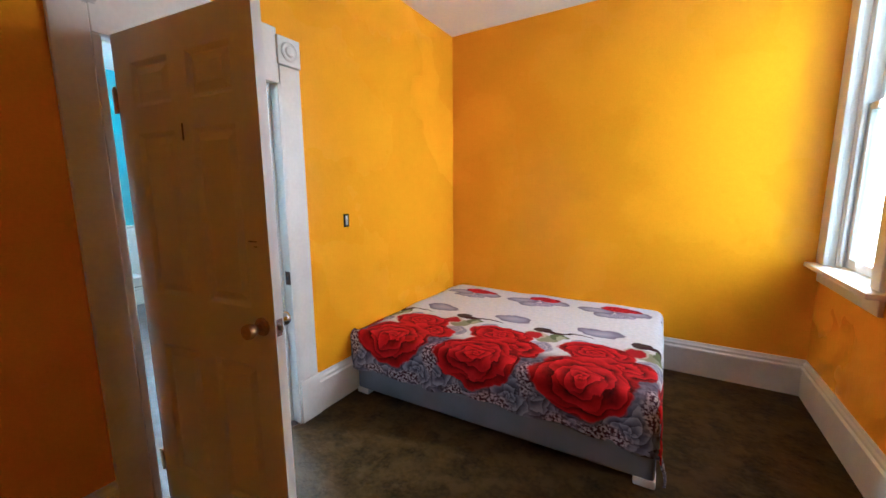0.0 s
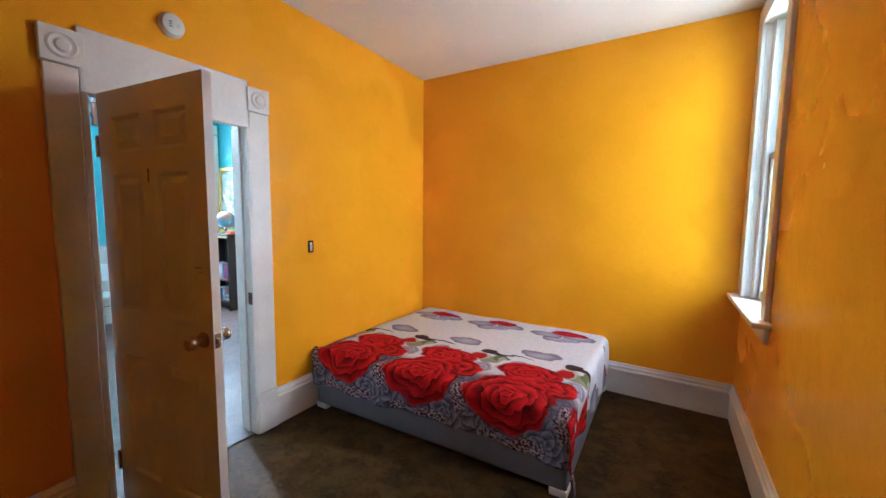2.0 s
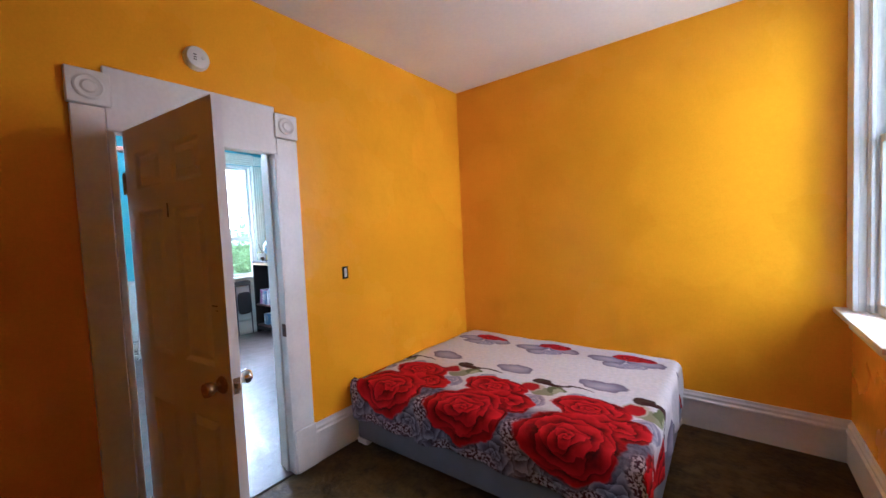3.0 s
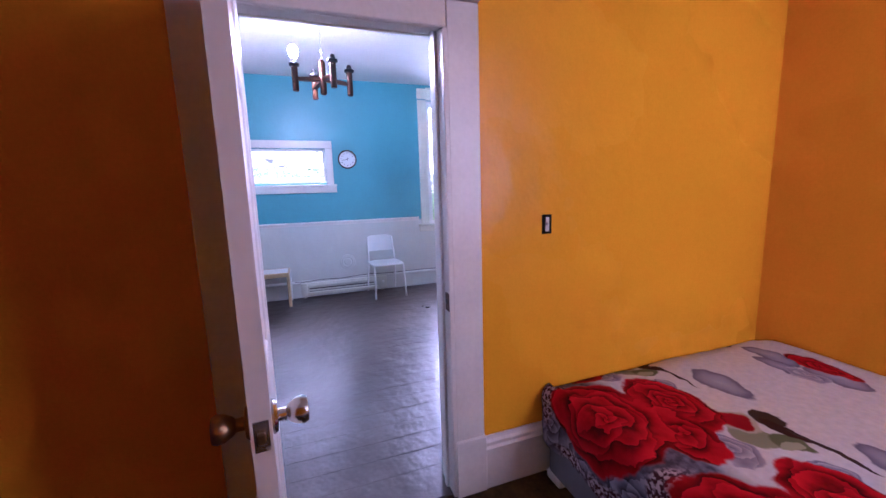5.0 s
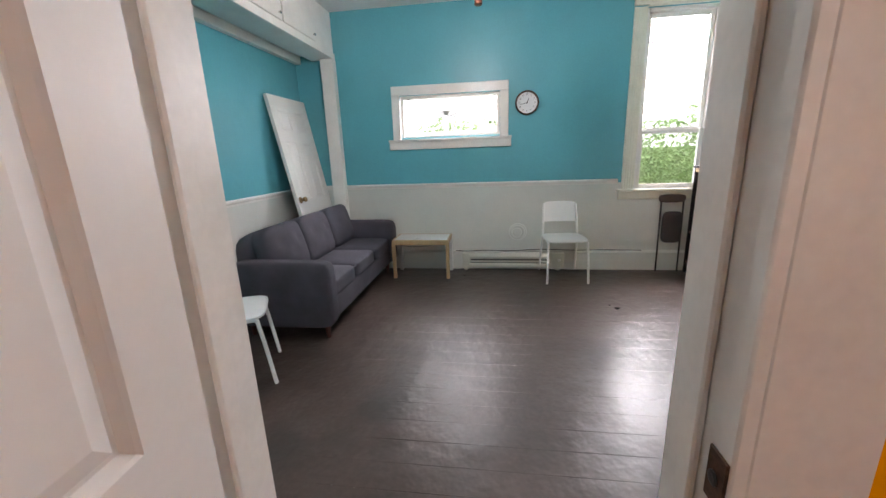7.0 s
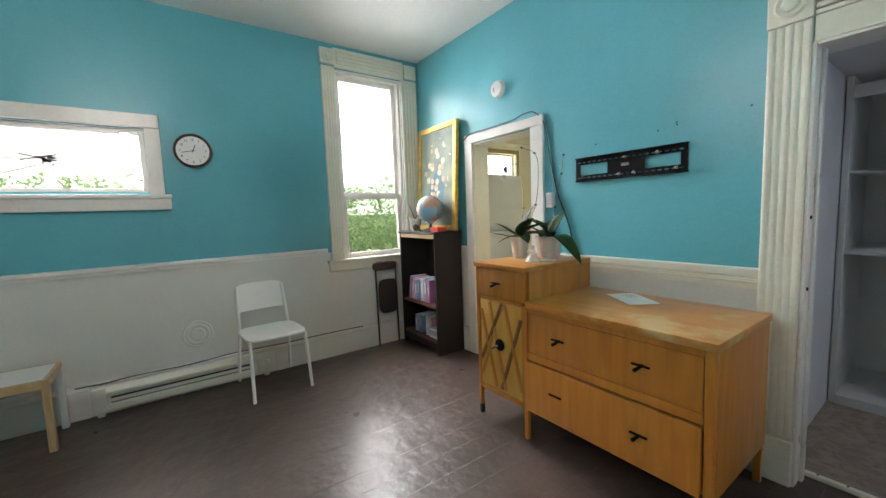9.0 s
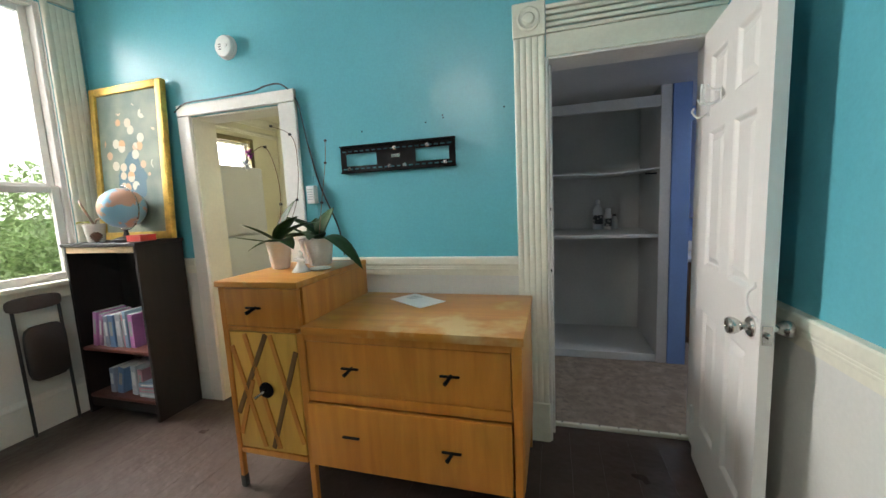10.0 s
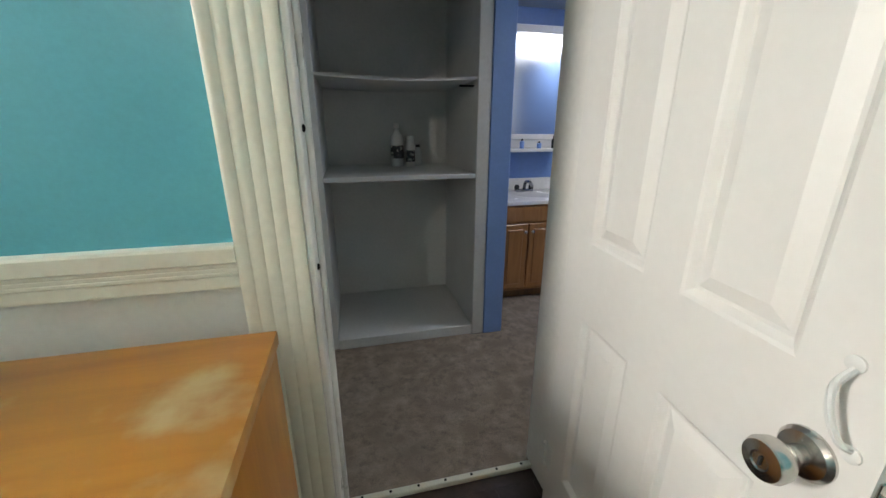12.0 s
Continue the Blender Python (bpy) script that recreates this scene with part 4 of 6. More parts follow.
def bedspread():
    nu, nv, top = 120, 104, 0.462
    lu, lv = 1.915, 1.54
    b = bmesh.new()
    lay = b.loops.layers.uv.new("UVMap")
    r = 0.055

    def bend(s):
        if s <= 0:
            return s, 0.0
        if s < r * math.pi / 2:
            return r * math.sin(s / r), r * (1 - math.cos(s / r))
        return r, r + s - r * math.pi / 2

    grid = []
    for i in range(nu + 1):
        col = []
        for j in range(nv + 1):
            fu, fv = i / nu, j / nv
            hang_r = 0.27 + 0.05 * math.sin(5 * fv + 0.6)
            hang_f = 0.243 + 0.014 * math.sin(9 * fu) + 0.010 * math.sin(23 * fu + 1) + 0.15 * max(0.0, fu - 0.90) / 0.10
            u = -0.02 + fu * (lu + hang_r + 0.02)
            v = fv * (lv + hang_f)
            ou, du = bend(u - (lu - r))
            ov, dv = bend(v - (lv - r))
            x = BX0 - 0.03 + (lu - r) + ou if u > lu - r else BX0 - 0.03 + u
            y = BY1 + 0.015 - (lv - r) - ov if v > lv - r else BY1 + 0.015 - v
            down = math.hypot(du, dv) if du > 0 and dv > 0 else du + dv
            wr = noise.noise(Vector((u * 2.2, v * 2.2, 0))) * 0.012 + noise.noise(Vector((u * 6, v * 6, 3))) * 0.005
            if du > 0 or dv > 0:
                fold = 0.012 * math.sin(u * 21 + 2 * noise.noise(Vector((u * 3, 0, 0)))) * min(1, dv / 0.15) if dv > 0 else 0.0
                fold2 = 0.014 * math.sin(v * 17 + 1.5) * min(1, du / 0.15) if du > 0 else 0.0
                x, y, z = x + fold2 + (0.03 if du > 0 and dv > 0.1 else 0) * min(1, du / 0.2), y - fold - 0.006, top - down + wr * 0.4
            else:
                edge = min(1.0, u / 0.12) if u < 0.12 else 1.0
                z = top + wr - 0.03 * (1 - max(0.0, edge)) ** 2
            z = max(z, 0.045)
            vt = b.verts.new((x, y, z))
            col.append((vt, u, v))
        grid.append(col)
    for i in range(nu):
        for j in range(nv):
            q = [grid[i][j], grid[i + 1][j], grid[i + 1][j + 1], grid[i][j + 1]]
            f = b.faces.new([k[0] for k in q])
            f.smooth = True
            for lp2, k in zip(f.loops, q):
                lp2[lay].uv = (k[1], k[2])
    o = mesh_object("bedspread", b, rose_cloth())
    for f in o.data.polygons:
        f.use_smooth = True
    mod = o.modifiers.new("thickness", "SOLIDIFY")
    mod.thickness, mod.offset = 0.007, 0.0
    return tagged(o, "white and grey bedspread printed with large red roses", "bedspread")


bedspread()

# switch box without its plate
sb = thing("wall_switch", "uncovered light switch in a black hole in the yellow wall", "switch")
b = bmesh.new()
bx(b, -1.822, -1.8185, 2.041, 2.093, 1.198, 1.288, 0.001)
part("hole", b, BLACKMETAL, sb)
b = bmesh.new()
bx(b, -1.8195, -1.812, 2.057, 2.077, 1.210, 1.276, 0.002)
part("switch_body", b, WHITEPLASTIC, sb, "white switch body")
b = bmesh.new()
bx(b, -1.813, -1.802, 2.0635, 2.0705, 1.238, 1.254, 0.002)
part("toggle", b, WHITEPLASTIC, sb)


def smoke_alarm(name, at, turn, r, label):
    t = thing(name, label, "smoke alarm", Matrix.Translation(at) @ Euler((radians(90), 0, turn)).to_matrix().to_4x4())
    b = bmesh.new()
    lathe(b, [(r, 0.0), (r, 0.010), (r * 0.97, 0.012)], 32)
    part("base", b, WHITEPLASTIC, t, smooth=True)
    b = bmesh.new()
    lathe(b, [(r * 0.93, 0.012), (r * 0.93, 0.028), (r * 0.84, 0.038), (r * 0.6, 0.041), (0.001, 0.042)], 32)
    c = part("cover", b, WHITEPLASTIC, t, smooth=True)
    b = bmesh.new()
    lathe(b, [(r * 0.16, 0.041), (r * 0.16, 0.045), (0.001, 0.046)], 16, Matrix.Translation((r * 0.35, 0, 0)))
    part("button", b, WHITEENAMEL, c, smooth=True)
    for k in range(3):
        b = bmesh.new()
        bx(b, -r * 0.4, -r * 0.15, -r * 0.3 + k * r * 0.2, -r * 0.22 + k * r * 0.2, 0.0405, 0.0422)
        part("slot", b, BLACKPLASTIC, c)
    return t


smoke_alarm("smoke_alarm", (-1.82, 1.178, 2.475), radians(90), 0.062, "round white smoke alarm on the yellow wall")
smoke_alarm("smoke_alarm", (-4.60, 3.68, 2.315), 0.0, 0.070, "round white smoke alarm on the teal wall")


# ---- living room things ----
def cushion(bm, x0, x1, y0, y1, z0, z1, n=7.0, puff=0.0, cuts=9, tufts=(), axis=2):
    """A soft rounded block; puff swells it along one axis, tufts are (a, b, depth) dimples on that axis' upper side."""
    t = bmesh.new()
    bmesh.ops.create_cube(t, size=2.0)
    bmesh.ops.subdivide_edges(t, edges=t.edges[:], cuts=cuts, use_grid_fill=True)
    half = Vector(((x1 - x0) / 2, (y1 - y0) / 2, (z1 - z0) / 2))
    mid = Vector(((x0 + x1) / 2, (y0 + y1) / 2, (z0 + z1) / 2))
    o1, o2 = [k for k in range(3) if k != axis]
    for v in t.verts:
        p = v.co.copy()
        s = sum(abs(c) ** n for c in p) ** (1 / n)
        q = p / s
        sw = puff * (1 - q[o1] ** 2) * (1 - q[o2] ** 2)
        r = Vector((q.x * half.x, q.y * half.y, q.z * half.z))
        r[axis] += sw * (1 if q[axis] > 0 else -0.4)
        if q[axis] > 0.3:
            for a, b2, dep in tufts:
                dd = ((q[o1] - a) * half[o1]) ** 2 + ((q[o2] - b2) * half[o2]) ** 2
                r[axis] -= dep * math.exp(-dd / 0.0016)
        v.co = mid + r
    for f in t.faces:
        f.smooth = True
    put(bm, t)


def sofa():
    s = thing("sofa", "charcoal grey three-seat sofa with tufted back cushions in the alcove", "sofa")
    x0, x1, f, back = -5.755, -3.835, 0.035, -0.74
    b = bmesh.new()
    bx(b, x0 + 0.10, x1 - 0.10, back, f - 0.02, 0.12, 0.31, 0.012, 2)
    part("base", b, SOFACLOTH, s, smooth=True)
    for a, c in ((x0, x0 + 0.135), (x1 - 0.135, x1)):
        b = bmesh.new()
        cushion(b, a, c, back + 0.02, f + 0.05, 0.12, 0.635, 9.0, 0.0)
        part("arm", b, SOFACLOTH, s)
    b = bmesh.new()
    cushion(b, x0 + 0.12, x1 - 0.12, back, back + 0.17, 0.25, 0.80, 8.0)
    part("back_frame", b, SOFACLOTH, s)
    w = (x1 - x0 - 0.27) / 3
    for k in range(3):
        a = x0 + 0.135 + k * w
        b = bmesh.new()
        cushion(b, a + 0.003, a + w - 0.003, back + 0.24, f, 0.295, 0.435, 8.0, 0.022)
        sc = part("seat_cushion", b, SOFACLOTH, s)
        b = bmesh.new()
        rr = [(a + 0.02, f - 0.004, 0.425), (a + w / 2, f - 0.001, 0.428), (a + w - 0.02, f - 0.004, 0.425)]
        tube(b, rr, 0.005, 6)
        part("piping", b, SOFACLOTH, sc, "dark seam piping")
        b = bmesh.new()
        cushion(b, a + 0.004, a + w - 0.004, -0.08, 0.08, -0.215, 0.215, 6.0, 0.045, 11, ((-0.45, 0.25, 0.03), (0.45, 0.25, 0.03), (0.0, -0.1, 0.02)), axis=1)
        mm = Matrix.Translation((0, back + 0.245, 0.635)) @ Euler((radians(14), 0, 0)).to_matrix().to_4x4()
        b.transform(mm)
        bc = part("back_cushion", b, SOFACLOTH, s)
        for q in (-0.45, 0.45):
            b = bmesh.new()
            lathe(b, [(0.012, 0), (0.010, 0.004), (0.001, 0.006)], 10, mm @ Matrix.Translation((a + w / 2 + q * w / 2, 0.082, 0.053)) @ Euler((radians(-90), 0, 0)).to_matrix().to_4x4())
            part("button", b, SOFACLOTH, bc)
    for px in (x0 + 0.12, x1 - 0.12):
        for py in (back + 0.08, f - 0.06):
            b = bmesh.new()
            rod(b, (px, py, 0.125), (px, py, 0.0), 0.026, 0.017, 12)
            part("leg", b, MAHOGANY, s, "tapered dark wooden leg", smooth=True)
    return s


sofa()


def white_chair(at, label):
    """A stacking chair with a bent tube frame; it faces local +x."""
    c = thing("chair", label, "chair", at, group="white chairs")
    b = bmesh.new()
    cushion(b, -0.215, 0.225, -0.218, 0.218, 0.432, 0.462, 5.0, -0.006, 7)
    part("seat", b, CHAIRWHITE, c)
    bk = bmesh.new()
    n = 10
    rows = []
    for i in range(9):
        z = 0.585 + 0.222 * i / 8
        row = []
        for k in range(n + 1):
            y = -0.178 + 0.356 * k / n
            edge = abs(y) / 0.178
            zz = z - (0.02 * edge ** 6 if i == 8 else 0)
            x = -0.205 - 0.20 * (z - 0.45) - 0.022 * (1 - edge ** 2)
            row.append((x, y, zz))
        rows.append(row)
    f = [[bk.verts.new(p) for p in r] for r in rows]
    g = [[bk.verts.new((p[0] - 0.010, p[1], p[2])) for p in r] for r in rows]
    for i in range(8):
        for k in range(n):
            bk.faces.new((f[i][k], f[i][k + 1], f[i + 1][k + 1], f[i + 1][k]))
            bk.faces.new((g[i][k + 1], g[i][k], g[i + 1][k], g[i + 1][k + 1]))
    for i in range(8):
        for k in (0, n):
            bk.faces.new((f[i][k], f[i + 1][k], g[i + 1][k], g[i][k]))
    for k in range(n):
        for i in (0, 8):
            bk.faces.new((f[i][k], f[i][k + 1], g[i][k + 1], g[i][k]))
    part("backrest", bk, CHAIRWHITE, c, smooth=True)
    for s in (-1, 1):
        b = bmesh.new()
        tube(b, arc_points([(0.235, s * 0.212, 0.0), (0.205, s * 0.205, 0.25), (0.178, s * 0.20, 0.435)], 4), 0.0125, 10)
        part("front_leg", b, CHAIRWHITE, c, smooth=True)
        b = bmesh.new()
        tube(b, arc_points([(-0.285, s * 0.205, 0.0), (-0.235, s * 0.198, 0.25), (-0.198, s * 0.19, 0.44), (-0.235, s * 0.183, 0.62), (-0.272, s * 0.176, 0.78)], 5), 0.0125, 10)
        part("rear_leg", b, CHAIRWHITE, c, smooth=True)
        b = bmesh.new()
        tube(b, [(0.18, s * 0.20, 0.432), (-0.198, s * 0.192, 0.432)], 0.010, 8)
        part("side_rail", b, CHAIRWHITE, c, smooth=True)
    return c


white_chair(pose(-5.520, 2.005, 0, 0, 0, 4), "white plastic chair on thin legs by the heater")
white_chair(pose(-3.40, -0.40, 0, 0, 0, 118), "white plastic chair standing beside the sofa")


def side_table():
    t = thing("side_table", "low pale wood table with a white top", "table")
    x0, x1, y0, y1, h = -5.775, -5.405, 0.115, 0.755, 0.448
    b = bmesh.new()
    bx(b, x0 + 0.022, x1 - 0.022, y0 + 0.022, y1 - 0.022, h - 0.012, h - 0.001, 0.001)
    part("tabletop", b, WHITEENAMEL, t, "white laminate top")
    for dims in ((x0, x1, y0, y0 + 0.02, h - 0.055, h), (x0, x1, y1 - 0.02, y1, h - 0.055, h), (x0, x0 + 0.02, y0 + 0.02, y1 - 0.02, h - 0.055, h),
                 (x1 - 0.02, x1, y0 + 0.02, y1 - 0.02, h - 0.055, h)):
        b = bmesh.new()
        bx(b, *dims, 0.003)
        part("apron", b, BIRCH, t)
    for px in (x0 + 0.004, x1 - 0.042):
        for py in (y0 - 0.006, y1 - 0.032):
            b = bmesh.new()
            bx(b, px, px + 0.038, py, py + 0.038, 0.0, h - 0.03, 0.004)
            part("leg", b, BIRCH if px > -5.6 else WHITEENAMEL, t)
    b = bmesh.new()
    tube(b, arc_points([(x1 - 0.03, y0 + 0.03, h - 0.05), (x1 - 0.01, y0 + 0.25, h - 0.075), (x1 - 0.03, y1 - 0.04, h - 0.05)], 8), 0.003, 6)
    part("hanging_cord", b, BLACKPLASTIC, t)


side_table()


def heater():
    h = thing("baseboard_heater", "cream electric baseboard heater under the wainscot", "heater")
    x, y0, y1 = -5.818, 0.876, 2.06
    b = bmesh.new()
    moulding(b, [(0, 0.03), (0.050, 0.03), (0.056, 0.038), (0.056, 0.070), (0.044, 0.080), (0.044, 0.140), (0.056, 0.150), (0.056, 0.168), (0.030, 0.204), (0, 0.204)],
             (x, y0 + 0.08, 0), (x, y1 - 0.14, 0), (1, 0, 0))
    part("body", b, HEATERPAINT, h)
    b = bmesh.new()
    bx(b, x + 0.040, x + 0.047, y0 + 0.10, y1 - 0.18, 0.118, 0.132)
    part("slot", b, BLACKPLASTIC, h)
    b = bmesh.new()
    bx(b, x + 0.040, x + 0.047, y0 + 0.10, y1 - 0.18, 0.084, 0.094)
    part("slot", b, surface("grey_heater_fins", (0.22, 0.24, 0.22), 0.5, metal=0.4), h)
    for a, c in ((y0, y0 + 0.08), (y1 - 0.14, y1)):
        b = bmesh.new()
        bx(b, x, x + 0.058, a, c, 0.03, 0.205, 0.006, 2)
        part("end_cap", b, HEATERPAINT, h, smooth=True)
    b = bmesh.new()
    lathe(b, [(0.018, 0), (0.018, 0.008), (0.014, 0.014), (0.001, 0.014)], 18, Matrix.Translation((x + 0.058, y1 - 0.06, 0.125)) @ Euler((0, radians(90), 0)).to_matrix().to_4x4())
    part("dial", b, WHITEPLASTIC, h, smooth=True)
    for yy in (y0 + 0.04, y1 - 0.07):
        b = bmesh.new()
        bx(b, x + 0.01, x + 0.05, yy - 0.02, yy + 0.02, 0.0, 0.032)
        part("foot", b, HEATERPAINT, h)


heater()

rv = thing("wall_plate", "round white cover plate on the wainscot", "cover plate", Matrix.Translation((-5.83, 1.525, 0.450)) @ Euler((0, radians(90), 0)).to_matrix().to_4x4())
b = bmesh.new()
lathe(b, [(0.105, 0.0), (0.105, 0.004), (0.098, 0.009), (0.088, 0.006), (0.080, 0.012), (0.068, 0.013), (0.060, 0.008), (0.052, 0.008), (0.046, 0.014), (0.001, 0.015)], 36)
part("plate", b, WAINSCOT, rv, smooth=True)

wc = thing("loose_cable", "thin black cable lying along the baseboard", "cable")
b = bmesh.new()
tube(b, arc_points([(-5.785, 0.80, 0.235), (-5.80, 0.95, 0.225), (-5.79, 1.15, 0.238), (-5.79, 1.45, 0.232), (-5.785, 1.75, 0.25), (-5.79, 1.95, 0.244), (-5.795, 2.2, 0.238),
                    (-5.79, 2.5, 0.243), (-5.795, 2.9, 0.238)], 6), 0.0045, 6)
part("strand", b, BLACKPLASTIC, wc, smooth=True)


def text_mesh(txt, size):
    cu = bpy.data.curves.new("text", "FONT")
    cu.body, cu.size, cu.align_x, cu.align_y, cu.extrude = txt, size, "CENTER", "CENTER", 0.0006
    o = bpy.data.objects.new("text", cu)
    me = bpy.data.meshes.new_from_object(o)
    bpy.data.objects.remove(o)
    return me


def wall_clock():
    c = thing("wall_clock", "round wall clock with a copper rim and white dial", "clock",
              Matrix.Translation((-5.83, 1.607, 1.876)) @ Matrix(((0, 0, 1, 0), (1, 0, 0, 0), (0, 1, 0, 0), (0, 0, 0, 1))))
    b = bmesh.new()
    lathe(b, [(0.112, 0.0), (0.124, 0.004), (0.126, 0.030), (0.120, 0.038), (0.112, 0.036), (0.108, 0.020)], 48, closed=False)
    part("rim", b, RUST, c, "copper-brown rim", smooth=True)
    b = bmesh.new()
    lathe(b, [(0.112, 0.001), (0.112, 0.018), (0.001, 0.0185)], 48)
    dial = part("dial", b, PAPER, c, "white dial")
    for k in range(1, 13):
        a = math.pi / 2 - 2 * math.pi * k / 12
        me = text_mesh(str(k), 0.024)
        me.materials.append(BLACKPLASTIC)
        o = new("numeral", me)
        o.parent = dial
        o.location = (0.084 * math.cos(a), 0.084 * math.sin(a), 0.0195)
    for ang, ln, wd in ((90 - 22, 0.048, 0.0055), (90 - 43 * 6, 0.074, 0.004)):
        b = bmesh.new()
        bx(b, -0.014, ln, -wd / 2, wd / 2, 0.0215, 0.0225, m=Euler((0, 0, radians(ang))).to_matrix().to_4x4())
        part("pointer", b, BLACKPLASTIC, c)
    b = bmesh.new()
    lathe(b, [(0.006, 0.0195), (0.006, 0.024), (0.001, 0.025)], 14)
    part("cap", b, BLACKPLASTIC, c)


wall_clock()


def chandelier():
    cx, cy = -3.70, 1.235
    c = thing("chandelier", "wood and copper chandelier with four arms and one lit bulb", "chandelier", Matrix.Translation((cx, cy, 0)))
    b = bmesh.new()
    lathe(b, [(0.010, 2.205), (0.024, 2.212), (0.026, 2.23), (0.026, 2.455), (0.018, 2.47), (0.004, 2.48)], 16)
    part("stem", b, COPPER, c, smooth=True)
    b = bmesh.new()
    lathe(b, [(0.055, CEIL), (0.055, CEIL - 0.012), (0.03, CEIL - 0.035), (0.006, CEIL - 0.045)], 20)
    part("ceiling_rose", b, COPPER, c, smooth=True)
    z, k = 2.476, 0
    while z < CEIL - 0.045:
        b = bmesh.new()
        pts = [(0.007 * math.cos(a), 0.0, z + 0.014 + 0.016 * math.sin(a)) for a in [2 * math.pi * q / 10 for q in range(11)]]
        tube(b, pts, 0.0018, 5)
        if k % 2:
            b.transform(Matrix.Rotation(radians(90), 4, "Z"))
        part("chain_link", b, STEEL, c)
        z += 0.024
        k += 1
    for q, ang in enumerate((-78, 18, 96, 196)):
        m = Matrix.Rotation(radians(ang), 4, "Z")
        b = bmesh.new()
        t = bmesh.new()
        bmesh.ops.create_cube(t, size=1.0)
        for v in t.verts:
            r = 0.01 if v.co.x < 0 else 0.205
            h = (0.034 if v.co.x < 0 else 0.026)
            v.co = Vector((r, v.co.y * 0.036, 2.325 - (0.0 if r < 0.1 else 0.018) + v.co.z * 2 * h * 0.5))
        bmesh.ops.bevel(t, geom=t.edges[:], offset=0.003, segments=1, affect="EDGES")
        put(b, t, m)
        arm = part("arm", b, COPPER, c, smooth=True)
        b = bmesh.new()
        lathe(b, [(0.020, 2.215), (0.024, 2.22), (0.024, 2.40), (0.020, 2.405)], 16, m @ Matrix.Translation((0.215, 0, 0)))
        part("socket_sleeve", b, COPPER, arm, smooth=True)
        b = bmesh.new()
        lathe(b, [(0.022, 2.395), (0.038, 2.402), (0.040, 2.418), (0.022, 2.426), (0.016, 2.455), (0.012, 2.457)], 18, m @ Matrix.Translation((0.215, 0, 0)))
        part("candle_cup", b, BLACKPLASTIC, arm, "black bulb holder", smooth=True)
        if q == 0:
            b = bmesh.new()
            lathe(b, [(0.013, 2.450), (0.017, 2.462), (0.030, 2.482), (0.037, 2.510), (0.031, 2.536), (0.016, 2.551), (0.001, 2.555)], 18, m @ Matrix.Translation((0.215, 0, 0)))
            part("bulb", b, BULBON, arm, "lit white bulb", smooth=True)


chandelier()


def wall_cabinets():
    z0 = 2.47
    t = thing("wall_cabinet", "white built-in cupboards over the alcove", "cabinet", kind="structure")
    x0, x1, y = -5.828, -2.7, -0.535
    b = bmesh.new()
    bx(b, x0, x1, -0.998, y, z0 + 0.03, CEIL - 0.002, 0.003)
    part("body", b, TRIM, t)
    b = bmesh.new()
    bx(b, x0, x1, -0.80, y + 0.014, z0 - 0.03, z0 + 0.03, 0.004)
    part("bottom_rail", b, TRIM, t)
    b = bmesh.new()
    bx(b, x0 + 0.002, x1, -0.995, -0.93, z0 - 0.055, z0 + 0.025, 0.004)
    part("bottom_rail", b, TRIM, t)
    for k in range(4):
        a = x0 + 0.45 + k * 0.62
        b = bmesh.new()
        bx(b, a, a + 0.60, y + 0.001, y + 0.016, z0 + 0.045, CEIL - 0.04, 0.004)
        d = part("cabinet_door", b, TRIM, t)
        b = bmesh.new()
        lathe(b, [(0.006, 0), (0.006, 0.010), (0.013, 0.014), (0.013, 0.020), (0.001, 0.023)], 14,
              Matrix.Translation((a + 0.05, y + 0.016, z0 + 0.095)) @ Euler((radians(-90), 0, 0)).to_matrix().to_4x4())
        part("knob", b, STEEL, d, "small steel knob", smooth=True)
    p = thing("alcove_post", "white painted post at the alcove corner", "post", kind="structure")
    b = bmesh.new()
    bx(b, x0, x0 + 0.09, -0.665, -0.515, 0.0, z0 - 0.032, 0.004)
    part("shaft", b, TRIM, p)


wall_cabinets()


